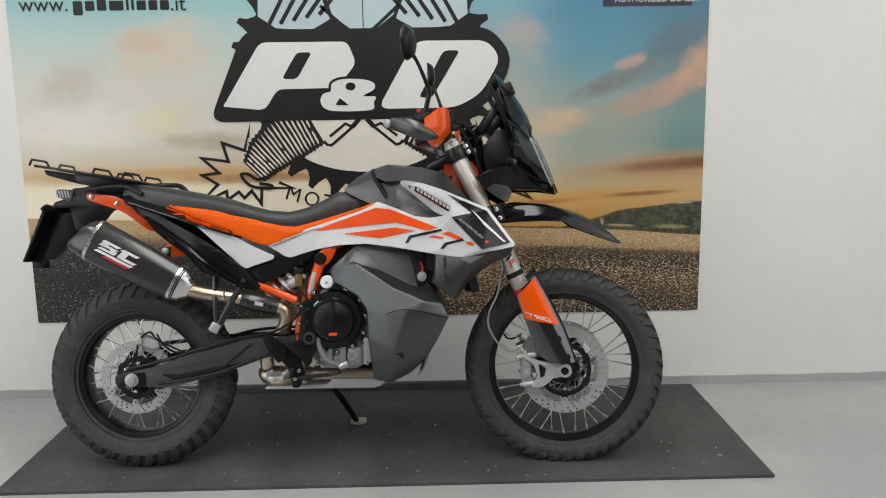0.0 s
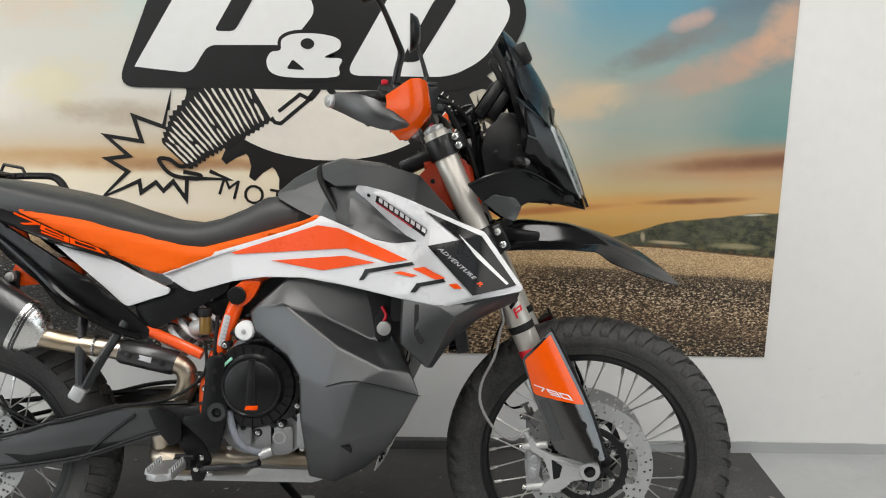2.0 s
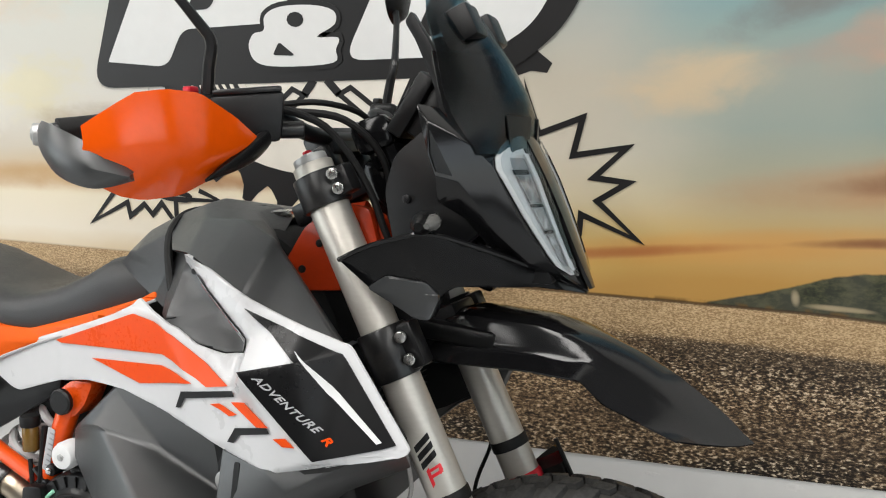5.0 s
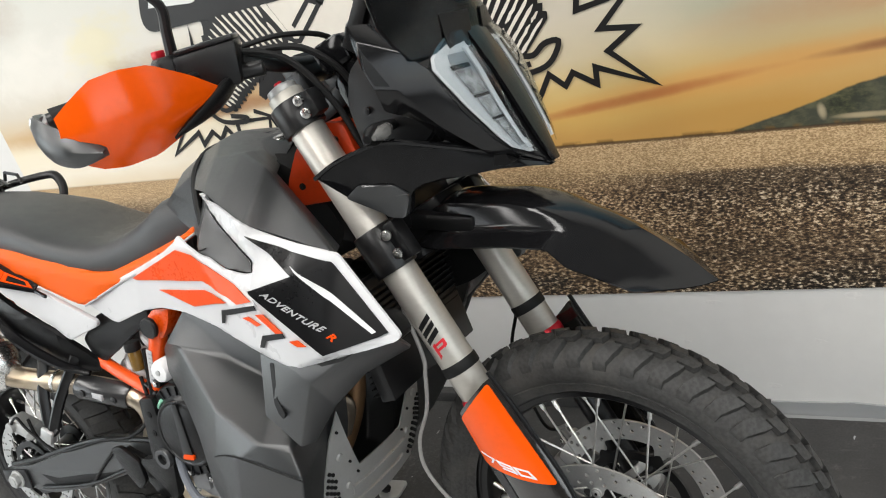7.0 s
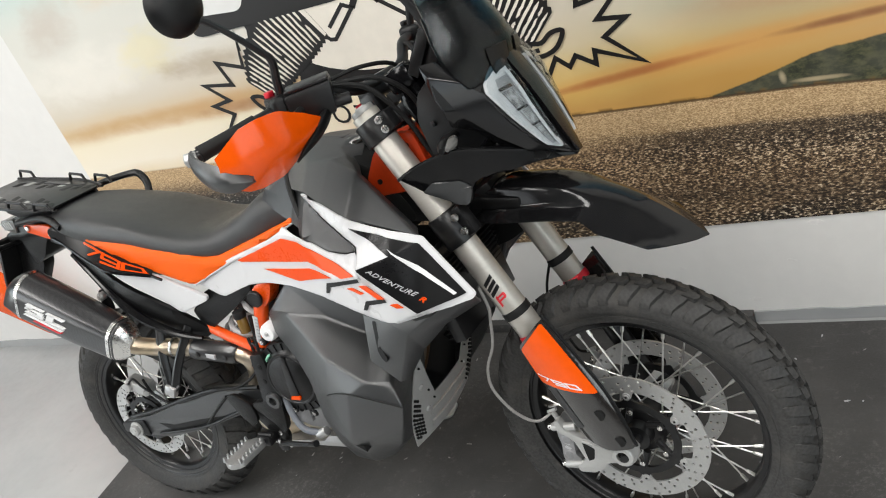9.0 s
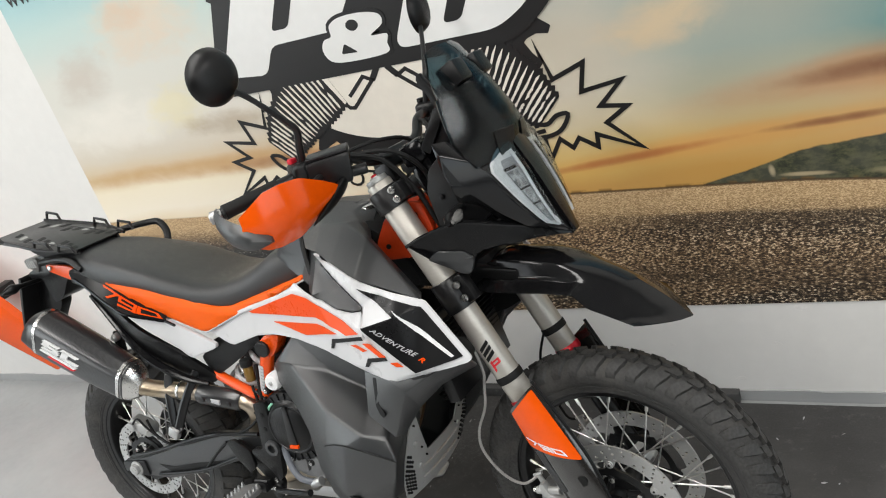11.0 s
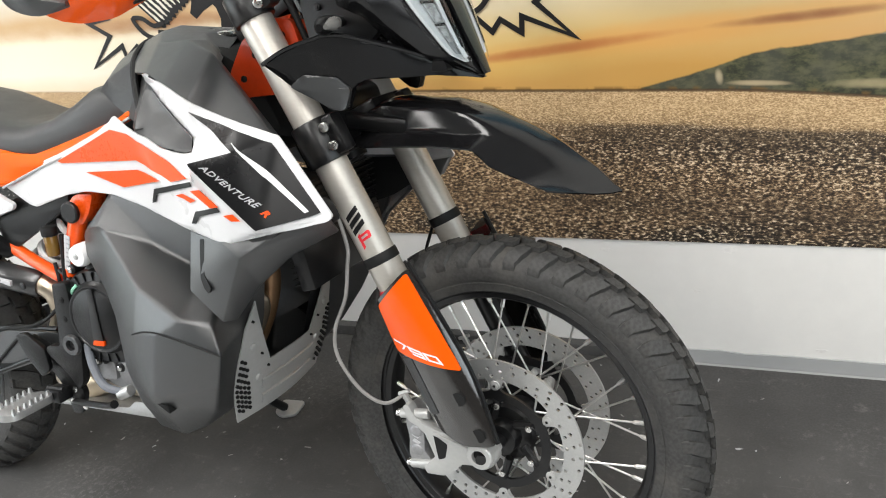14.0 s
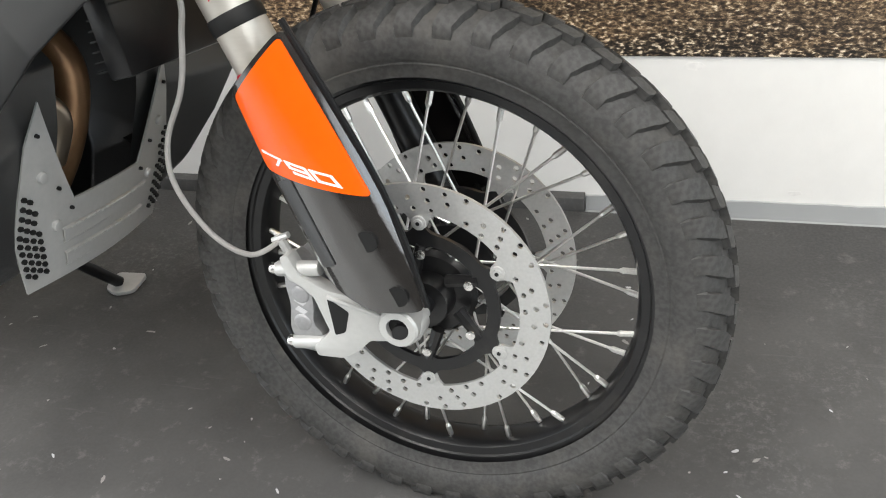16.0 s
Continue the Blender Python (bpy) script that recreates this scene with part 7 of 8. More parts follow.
# -- low slung fuel tank shells on either side of the engine: creased flanks, hollow above the crease --
CAGE = [(0.708, 0.145, 0.712), (0.800, 0.148, 0.796), (0.975, 0.158, 0.782), (1.035, 0.165, 0.735), (1.055, 0.175, 0.660), (0.800, 0.184, 0.735), (0.935, 0.258, 0.652), (1.045, 0.284, 0.606), (1.105, 0.272, 0.598), (1.085, 0.175, 0.625),
        (1.070, 0.150, 0.545), (1.125, 0.288, 0.550), (0.985, 0.286, 0.580), (0.912, 0.266, 0.562), (0.725, 0.165, 0.669), (0.812, 0.215, 0.620), (0.845, 0.236, 0.575), (0.848, 0.238, 0.478), (0.858, 0.225, 0.400), (0.862, 0.195, 0.333)]
CAGE += [(0.920, 0.190, 0.318), (0.985, 0.195, 0.350), (1.045, 0.230, 0.408), (1.018, 0.145, 0.372), (1.045, 0.145, 0.470), (0.945, 0.280, 0.440), (1.088, 0.262, 0.475), (0.895, 0.158, 0.700), (1.000, 0.152, 0.650)]
FACES = ((1, 2, 3, 28, 27), (0, 1, 27, 5), (5, 27, 6), (27, 28, 7, 6), (28, 3, 4), (28, 4, 8, 7), (0, 5, 14), (5, 16, 15, 14), (5, 6, 13, 16), (6, 7, 12, 13), (7, 8, 11, 12), (4, 9, 8), (8, 9, 10), (8, 10, 11), (11, 10, 24, 26),
         (13, 12, 25), (13, 25, 17, 16), (12, 11, 26, 25), (17, 25, 18), (18, 25, 20, 19), (25, 26, 22), (25, 22, 21, 20), (26, 24, 23, 22), (22, 23, 21))
for s in (-1, 1):
    bm = bmesh.new()
    vs = [bm.verts.new((x, s * d, z)) for x, d, z in CAGE]
    for fa in FACES:
        bm.faces.new([vs[i] for i in fa])
    rim = [e for e in bm.edges if len(e.link_faces) == 1]
    got = bmesh.ops.extrude_edge_only(bm, edges=rim)
    for v in got["geom"]:
        if isinstance(v, bmesh.types.BMVert):
            v.co.y = s * 0.085
    bmesh.ops.recalc_face_normals(bm, faces=bm.faces)
    bevel(bm, 0.007, 3, 6)
    lt = part("low_tank", bm, M_GREY, bike, "matt charcoal low slung fuel tank shell", None, 40)
    edge = [Vector((CAGE[i][0], s * (CAGE[i][1] + 0.001), CAGE[i][2])) for i in (13, 12, 11)]
    part("shield_seam", tube(edge, 0.0014, 6, 3), M_RUBBER_SHADE, lt, "dark seam of the lower shield")
    part("shield_notch", slab(rnd([(0.935, 0.436), (0.968, 0.428), (0.972, 0.412)], 0.003, 2), s * 0.21, s * 0.2715, 0.0005), M_RUBBER_SHADE, lt)
    part("tank_bolt", join(rod((1.034, s * 0.176, 0.684), (1.034, s * 0.192, 0.684), 0.0165, seg=24, w=0.002), bolt((1.034, s * 0.192, 0.684), (0, s, 0), 0.0085, 0.002)), M_SILVER, bike, "large silver tank bolt")
    # solid black slab in place of the hollow, its shade put into the colour
    part("bolt_hollow_shade", slab(rnd([(0.985, 0.782), (1.06, 0.775), (1.078, 0.72), (1.068, 0.655), (1.045, 0.640), (1.015, 0.650), (1.002, 0.725)], 0.012), s * 0.135, s * 0.169, 0.004), M_RUBBER_SHADE, bike, "black slab painting the shaded hollow behind the tank bolt")
    part("bolt_tab", slab(rnd([(1.012, 0.66), (1.012, 0.705), (1.03, 0.735), (1.048, 0.71), (1.054, 0.665), (1.035, 0.65)], 0.008), s * 0.166, s * 0.176, 0.002), M_BLKMET, bike, "black bolt tab")
    part("red_clip", tube([(1.028, s * 0.176, 0.735), (1.038, s * 0.178, 0.715), (1.034, s * 0.18, 0.70)], 0.004, 8), M_RED, bike)
# aluminium stone guard between the tanks, with a V opening
def guard_pt(u, v):
    """u across from the right (-1) to the left (1), v up from 0 to 1."""
    y = u * float(np.interp(v, [0, 0.4, 1], [0.135, 0.172, 0.145]))
    return Vector((1.005 + 0.085 * v + 0.016 * math.cos(u * 1.57), y, 0.305 + 0.285 * v))


def guard_top(u):
    """The upper edge: a straight sill, then two ears that rise to points."""
    u = abs(u)
    return 0.49 + 1.04 * max(0.0, min(u, 0.92) - 0.43) - 2.2 * max(0.0, u - 0.92)


cuts = [-1, -0.96, -0.92, -0.88, -0.8, -0.7, -0.6, -0.5, -0.43, -0.3, -0.15]
cuts += [0] + [-u for u in reversed(cuts)]
sg = part("stone_guard", sheet([[guard_pt(u, 0.10 + (guard_top(u) - 0.10) * j / 8) for u in cuts] for j in range(9)], 0.003), M_SILVER, bike, "perforated aluminium engine guard")
for s in (-1, 1):
    # dark studs paint the shaded holes of the perforated guard
    for i in range(4):
        for j in range(10):
            u, v = s * (0.775 + 0.06 * i), 0.185 + 0.043 * j + 0.0215 * (i % 2)
            if v < 0.2 + 0.45 * (abs(u) - 0.7) / 0.25 + 0.1:
                p = guard_pt(u, v)
                part("perforation_shade", rod(p + Vector((0.0036, s * 0.0012, -0.0008)), p - Vector((0.004, 0, 0)), 0.0037, seg=6), M_RUBBER_SHADE, sg)
    for u, v, r in ((0.80, 0.665, 0.0085), (0.60, 0.40, 0.0085), (0.46, 0.455, 0.003), (0.90, 0.86, 0.003), (0.62, 0.58, 0.003)):
        p = guard_pt(s * u, v)
        part("rivet", rod(p - Vector((0.003, 0, 0)), p + Vector((0.0045, s * 0.001, -0.0015)), r, r * 0.8, 14, 0.0012), M_SILVER if r > 0.004 else M_RUBBER_SHADE, sg)
for v in (0.20, 0.33):
    part("emboss", sheet([[guard_pt(u, v + d) + Vector((h, 0, 0)) for u in (-0.56, -0.53, -0.25, 0, 0.25, 0.53, 0.56)] for d, h in ((-0.045, 0.001), (-0.035, 0.005), (0.03, 0.005), (0.04, 0.001))], 0.002), M_SILVER, sg)
    for k in range(17):
        u = -0.48 + 0.06 * k
        part("stitch", tube([guard_pt(u - 0.016, v + 0.032) + Vector((0.0065, 0, 0)), guard_pt(u + 0.016, v + 0.036) + Vector((0.0065, 0, 0))], 0.0018, 6, 1), M_SILVER, sg)
for y in (-0.055, 0.055):
    part("header_pipe", tube([(0.90, y * 0.9, 0.62), (0.955, y, 0.63), (0.985, y * 1.1, 0.58), (0.965, y, 0.49), (0.92, y * 0.6, 0.40), (0.86, y * 0.4, 0.345), (0.78, -0.03, 0.33)], 0.0245, 16), M_HEADER, bike, "heat-browned exhaust header")
part("header_pipe", tube([(0.93, -0.10, 0.605), (0.985, -0.085, 0.60), (1.015, -0.045, 0.565), (1.012, -0.015, 0.53), (0.975, 0.0, 0.47)], 0.0185, 14), M_PIPE, bike, "bright exhaust crossover pipe")
part("radiator", box((0.03, 0.29, 0.2), pose(1.20, 0, 0.72, 0, -12, 0), 0.004), M_BLKMET, bike, "black radiator")
for k in range(16):
    part("radiator_fin", box((0.034, 0.28, 0.002), pose(1.203, 0, 0.63 + 0.0115 * k, 0, -12, 0), 0), M_RUBBER_SHADE, bike)

# -- engine --
eng = part("engine", join(slab(rnd([(0.64, 0.40), (0.64, 0.60), (0.70, 0.66), (0.84, 0.65), (0.87, 0.60), (0.88, 0.52), (0.85, 0.40), (0.80, 0.36), (0.68, 0.365)], 0.02), -0.124, 0.15, 0.008),
                          slab(rnd([(0.78, 0.60), (0.80, 0.78), (0.92, 0.76), (0.91, 0.58)], 0.02), -0.10, 0.10, 0.01)), M_ENGINE, bike, "grey cast engine block")
CLUTCH, CASE = Matrix.Translation((-0.022, 0.032, -0.009)), Matrix.Translation((0, 0.026, 0))
cc = (0.742, 0, 0.545)
part("clutch_cover", join(lathe([(0.0, -0.198), (0.068, -0.198), (0.074, -0.192), (0.078, -0.188), (0.098, -0.186), (0.102, -0.180), (0.102, -0.14)], cc, 56), slab(rnd([(0.73, 0.575), (0.735, 0.63), (0.83, 0.635), (0.855, 0.56), (0.845, 0.47), (0.80, 0.46)], 0.02), -0.178, -0.14, 0.006)), M_BLKMET, eng, "black clutch cover", CLUTCH)
part("clutch_cap", join(lathe([(0.0, -0.2035), (0.058, -0.2035), (0.0635, -0.2), (0.0635, -0.196)], cc, 48)), M_BLACK, eng, "black clutch cap", CLUTCH)
bm = slab(rnd([(0.728, 0.49), (0.738, 0.612), (0.752, 0.612), (0.756, 0.49)], 0.003), -0.2065, -0.2, 0.002)
part("cap_bar", bm, M_BLKMET, eng, m=CLUTCH)
part("clutch_badge", slab(rnd([(0.728, 0.492), (0.732, 0.502), (0.76, 0.502), (0.758, 0.492)], 0.002), -0.2085, -0.2, 0.0008), M_INKORANGE, eng, "small orange badge", CLUTCH)
part("cover_arc", tube([(0.742 + 0.082 * math.cos(a), -0.1895, 0.545 + 0.082 * math.sin(a)) for a in (2.2, 2.45, 2.7, 2.9)], 0.0035, 6), plain("green_mark", (0.35, 0.75, 0.55), 0.4), eng, "pale green paint mark", CLUTCH)
for k in range(9):
    a = 2 * math.pi * k / 9 + 0.3
    part("bolt", bolt((0.742 + 0.105 * math.cos(a), -0.172, 0.545 + 0.105 * math.sin(a)), (0, -1, 0), 0.0065, 0.009), M_BLKMET, eng, m=CLUTCH)
for bx, bz in ((0.66, 0.38), (0.70, 0.44), (0.79, 0.40), (0.835, 0.38), (0.82, 0.46), (0.84, 0.62)):
    part("bolt", bolt((bx, -0.151, bz), (0, -1, 0), 0.007, 0.007), M_STEEL, eng, m=CASE)
for x0, x1, z0, z1 in ((0.67, 0.715, 0.39, 0.445), (0.725, 0.762, 0.385, 0.44), (0.77, 0.815, 0.375, 0.435), (0.825, 0.86, 0.385, 0.47), (0.665, 0.70, 0.445, 0.47)):
    part("casting_rib", slab(rnd([(x0, z0), (x0, z1), (x1, z1), (x1, z0)], 0.008), -0.168, -0.14, 0.005), M_ENGINE, eng, m=CASE)
part("oil_screw", join(lathe([(0.011, -0.17), (0.017, -0.17), (0.017, -0.15)], (0.783, 0, 0.41), 20), rod((0.783, -0.152, 0.41), (0.783, -0.166, 0.41), 0.0085, seg=6)), M_ALU, eng, m=CASE)
for k in range(12):
    a = 2 * math.pi * k / 12 + 0.1
    q = Vector((0.742 + 0.116 * math.cos(a), 0, 0.545 + 0.116 * math.sin(a)))
    part("casing_boss", rod((q.x, -0.14, q.z), (q.x, -0.176, q.z), 0.0105, seg=12, w=0.002), M_BLKMET, eng, m=CLUTCH)
    part("bolt", bolt((q.x, -0.176, q.z), (0, -1, 0), 0.0062, 0.005), M_STEEL, eng, m=CLUTCH)
    part("casing_rib", box((0.03, 0.03, 0.006), Matrix.Translation((0.742 + 0.128 * math.cos(a + 0.26), -0.158, 0.545 + 0.128 * math.sin(a + 0.26))) @ Matrix.Rotation(-a - 0.26, 4, 'Y'), 0.002), M_BLKMET, eng, m=CLUTCH)
part("cover_lip", lathe([(0.0, -0.1995), (0.066, -0.1995), (0.068, -0.2012), (0.071, -0.2012), (0.073, -0.1975)], cc, 48), M_BLKMET, eng, m=CLUTCH)
for k in range(24):
    a = 2 * math.pi * k / 24
    part("cover_rib", box((0.018, 0.004, 0.0022), Matrix.Translation((0.742 + 0.088 * math.cos(a), -0.1885, 0.545 + 0.088 * math.sin(a))) @ Matrix.Rotation(-a, 4, 'Y'), 0), M_BLACK, eng, m=CLUTCH)
part("white_cap", join(lathe([(0, -0.168), (0.012, -0.170), (0.020, -0.168), (0.0235, -0.160), (0.0235, -0.14)], (0.702, 0, 0.668), 28)), M_INKWHITE, bike, "pale round cap")
part("cap_screw", bolt((0.702, -0.1685, 0.668), (0, -1, 0), 0.006, 0.003), M_ALU, bike)
part("hose", tube([(0.665, -0.155, 0.475), (0.68, -0.165, 0.425), (0.71, -0.172, 0.39), (0.755, -0.165, 0.378)], 0.0085, 10), plain("grey_hose", (0.13, 0.14, 0.16), 0.5), bike, "grey coolant hose")
part("hose_clip", rod((0.74, -0.166, 0.372), (0.77, -0.163, 0.384), 0.0125, seg=14, w=0.002), M_ALU, bike)
for k, pts in enumerate(([(0.70, -0.13, 0.70), (0.76, -0.16, 0.72), (0.80, -0.14, 0.76)], [(0.66, -0.13, 0.66), (0.72, -0.15, 0.645), (0.80, -0.155, 0.66)], [(0.63, -0.13, 0.70), (0.625, -0.14, 0.60), (0.63, -0.15, 0.52), (0.66, -0.15, 0.46)])):
    part("cable", tube(pts, 0.005, 8), M_RUBBER_SHADE, bike)
part("airbox", slab(rnd([(0.50, 0.70), (0.50, 0.77), (0.60, 0.84), (0.85, 0.88), (0.95, 0.80), (0.80, 0.74), (0.72, 0.69), (0.60, 0.68)], 0.02), -0.085, 0.085, 0.01), M_BLACK, bike, "black airbox")

# shock absorber with a white spring
sa, sb = Vector((0.48, -0.055, 0.60)), Vector((0.655, -0.055, 0.745))
shock = part("shock_absorber", rod(sa, sb, 0.017, seg=18), M_ALU, bike, "silver shock absorber")
ax = (sb - sa).normalized()
e1 = ax.orthogonal().normalized()
e2 = ax.cross(e1)
part("spring", tube([sa + (sb - sa) * (0.05 + 0.75 * k / 60) + 0.037 * (e1 * math.cos(k * 0.55) + e2 * math.sin(k * 0.55)) for k in range(61)], 0.0075, 8, 2), M_INKWHITE, shock, "white coil spring")
part("reservoir", rod((0.56, -0.09, 0.66), (0.60, -0.105, 0.675), 0.02, seg=18, w=0.004), M_SILVER, shock)
pot = part("fluid_pot", rod((0.600, -0.132, 0.655), (0.600, -0.132, 0.70), 0.0135, seg=18, w=0.002), plain("amber_plastic", (0.16, 0.09, 0.02), 0.2), bike, "amber brake fluid pot")
part("pot_cap", rod((0.600, -0.132, 0.697), (0.600, -0.132, 0.717), 0.0165, seg=18, w=0.003), M_RUBBER_SHADE, pot)

# -- swing arm and rear brake --
for s in (-1, 1):
    prof = [(-0.04, 0.352), (0.08, 0.376), (0.275, 0.440), (0.38, 0.468), (0.575, 0.478), (0.635, 0.50), (0.64, 0.45), (0.594, 0.427), (0.474, 0.402), (0.30, 0.342), (0.14, 0.306), (0.06, 0.308), (-0.04, 0.318)]
    sw = part("swing_arm", slab(rnd(prof, 0.012), s * 0.093, s * 0.128, 0.008, 3), M_GREY, bike, "black cast swing arm")
    # no recess is cut: a dark sheet paints the hollow's shade
    part("arm_hollow_shade", slab(rnd([(0.108, 0.354), (0.171, 0.350), (0.28, 0.372), (0.447, 0.398), (0.30, 0.358), (0.166, 0.324)], 0.004), s * 0.1275, s * 0.1288, 0.0005), M_RUBBER_SHADE, sw, "dark sheet painting the shade of the hollow along the arm")
    part("arm_edge", tube([(0.0, s * 0.128, 0.372), (0.12, s * 0.131, 0.40), (0.275, s * 0.131, 0.447), (0.40, s * 0.131, 0.477), (0.56, s * 0.13, 0.487)], 0.006, 8), M_BLACK, sw)
    part("arm_edge", tube([(0.1, s * 0.13, 0.318), (0.30, s * 0.131, 0.352), (0.474, s * 0.131, 0.412), (0.6, s * 0.13, 0.435)], 0.005, 8), M_BLACK, sw)
    part("arm_web", tube([(0.30, s * 0.131, 0.345), (0.36, s * 0.131, 0.40), (0.43, s * 0.131, 0.455)], 0.004, 8), M_BLACK, sw)
    part("axle_block", slab(rnd([(-0.05, 0.318), (-0.05, 0.352), (0.05, 0.362), (0.055, 0.308)], 0.008), s * 0.098, s * 0.134, 0.003), M_BLKMET, sw)
    part("axle_nut", join(rod((0.008, s * 0.130, 0.333), (0.008, s * 0.138, 0.333), 0.024, seg=24, w=0.002), rod((0.008, s * 0.136, 0.333), (0.008, s * 0.150, 0.333), 0.0185, seg=6, w=0.002), rod((0.008, s * 0.149, 0.333), (0.008, s * 0.1512, 0.333), 0.010, seg=16)), M_SILVER, sw, "silver axle nut")
    part("adjuster", join(rod((0.055, s * 0.117, 0.335), (0.085, s * 0.117, 0.337), 0.004, seg=8), rod((0.066, s * 0.117, 0.336), (0.074, s * 0.117, 0.3365), 0.008, seg=6)), M_STEEL, sw)
part("arm_bridge", box((0.10, 0.2, 0.05), pose(0.46, 0, 0.45, 0, -12, 0), 0.015), M_BLACK, bike)
part("chain", tube([(0.0, 0.075, 0.43), (0.3, 0.078, 0.46), (0.62, 0.08, 0.47)], 0.008, 6), M_BLKMET, bike)
part("chain", tube([(0.0, 0.075, 0.236), (0.3, 0.078, 0.36), (0.62, 0.08, 0.40)], 0.008, 6), M_BLKMET, bike)
part("rear_sprocket", lathe([(0.03, 0.072), (0.098, 0.072), (0.102, 0.075), (0.098, 0.078), (0.03, 0.078)], (0, 0, 0.333), 48, True), M_BLKMET, bike)
part("rear_caliper", join(box((0.085, 0.045, 0.04), pose(0.055, -0.093, 0.463, 0, 20, 0), 0.01, 3), rod((0.03, -0.11, 0.47), (0.03, -0.125, 0.47), 0.014, seg=16, w=0.002), rod((0.08, -0.1, 0.452), (0.095, -0.118, 0.448), 0.010, seg=12, w=0.002)), M_SILVER, bike, "silver rear brake caliper")
part("brake_hose", tube([(0.09, -0.105, 0.49), (0.12, -0.115, 0.45), (0.17, -0.12, 0.425), (0.25, -0.135, 0.435), (0.40, -0.135, 0.475), (0.52, -0.14, 0.50), (0.60, -0.14, 0.56), (0.60, -0.135, 0.64)], 0.004, 8), M_RUBBER_SHADE, bike, "black rear brake hose")
part("brake_hose", tube([(0.02, -0.11, 0.42), (0.03, -0.118, 0.47), (0.07, -0.12, 0.50), (0.10, -0.12, 0.47), (0.20, -0.132, 0.425)], 0.0035, 8), M_RUBBER_SHADE, bike)

# -- exhaust --
EA, EB = Vector((-0.092, -0.19, 0.824)), Vector((0.200, -0.182, 0.664))
ex_d = (EB - EA).normalized()
ex_u = Vector((-ex_d.z, 0, ex_d.x))


def can_ring(t, sc=1.0, off=0.0):
    """A six-sided silencer section with soft corners."""
    c = EA.lerp(EB, t)
    pts = [(-0.062, -0.022), (-0.044, -0.05), (0.034, -0.056), (0.064, -0.024), (0.058, 0.034), (0.02, 0.056), (-0.046, 0.044)]
    return [c + ex_u * (u * sc * 1.2 + 0.004) + Vector((0, v * sc, 0)) for u, v in rnd(pts, 0.018, 3)]


can = part("silencer", loft([can_ring(0), can_ring(0.25), can_ring(0.6, 0.96), can_ring(0.93, 0.86), can_ring(1.0, 0.84)]), M_CARBON, bike, "carbon fibre silencer can", None, 50)
part("end_cap", loft([[p + ex_d * (-0.05 + 0.022 * (p - EA).dot(ex_u) / 0.06) for p in can_ring(0, 0.74)], [p + ex_d * (-0.044 + 0.022 * (p - EA).dot(ex_u) / 0.06) for p in can_ring(0, 0.86)], can_ring(0, 1.0)]), M_CARBON, can, "tapered carbon end cap", None, 50)
for t, sc in ((0.02, 1.02), (0.95, 0.875)):
    part("can_strap", loft([can_ring(t - 0.016, sc), can_ring(t + 0.016, sc * 0.995)], caps=False), M_STEEL, can, "steel rivet band", None, 50)
part("can_collar", loft([can_ring(0.98, 0.85), can_ring(1.04, 0.74), can_ring(1.12, 0.42)]), M_STEEL, can, "conical steel collar", None, 50)
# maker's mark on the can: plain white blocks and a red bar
for a0, a1, b0, b1, mm in ((0.13, 0.31, 0.026, 0.035, M_INKWHITE), (0.12, 0.19, 0.010, 0.026, M_INKWHITE), (0.12, 0.30, 0.012, 0.020, M_INKWHITE), (0.23, 0.30, 0.0, 0.012, M_INKWHITE), (0.12, 0.30, -0.003, 0.005, M_INKWHITE),
                           (0.34, 0.52, 0.026, 0.035, M_INKWHITE), (0.34, 0.41, 0.0, 0.030, M_INKWHITE), (0.34, 0.52, -0.003, 0.006, M_INKWHITE), (0.10, 0.50, -0.017, -0.008, M_INKWHITE), (0.20, 0.48, -0.026, -0.0205, M_INKRED)):
    q = [EA.lerp(EB, a) + ex_u * (b * 0.9 + sh) + Vector((0, -0.0568, 0)) for a, b, sh in ((a0, b0, 0), (a0 + 0.03, b1, 0), (a1 + 0.03, b1, 0), (a1, b0, 0))]
    bm = bmesh.new()
    fa = bm.faces.new([bm.verts.new(p + Vector((0, -0.0005, 0))) for p in q])
    got = bmesh.ops.extrude_face_region(bm, geom=[fa])
    for v in got["geom"]:
        if isinstance(v, bmesh.types.BMVert):
            v.co.y += 0.008
    part("can_mark", bm, mm, can)
part("hanger_bolt", join(rod((0.137, -0.125, 0.785), (0.137, -0.150, 0.785), 0.012, seg=18, w=0.002), bolt((0.137, -0.15, 0.785), (0, -1, 0), 0.0085, 0.004)), M_ALU, bike, "silver silencer hanger bolt")
part("hanger_strap", slab(rnd([(0.12, 0.80), (0.155, 0.80), (0.15, 0.735), (0.11, 0.745)], 0.008), -0.135, -0.128, 0.002), M_BLKMET, bike)
pipe = part("link_pipe", tube([EB + ex_d * 0.03, (0.258, -0.170, 0.640), (0.30, -0.160, 0.631), (0.38, -0.140, 0.617), (0.46, -0.119, 0.597), (0.53, -0.107, 0.575), (0.548, -0.100, 0.545), (0.535, -0.09, 0.50), (0.50, -0.08, 0.45), (0.47, -0.06, 0.40), (0.47, -0.05, 0.36)], [0.024] * 5 + [0.025] * 6, 18), M_PIPE, bike, "heat-tinted steel link pipe")
for px in ((0.345, -0.149, 0.6255),):
    part("weld_ring", lathe([(0.024, -0.004), (0.0268, -0.002), (0.0268, 0.002), (0.024, 0.004)], (0, 0, 0), 24, True), M_STEEL, pipe, "", Matrix.Translation(px) @ Matrix.Rotation(radians(90), 4, 'Z') @ Matrix.Rotation(radians(8), 4, 'X'))
hs_rows = []
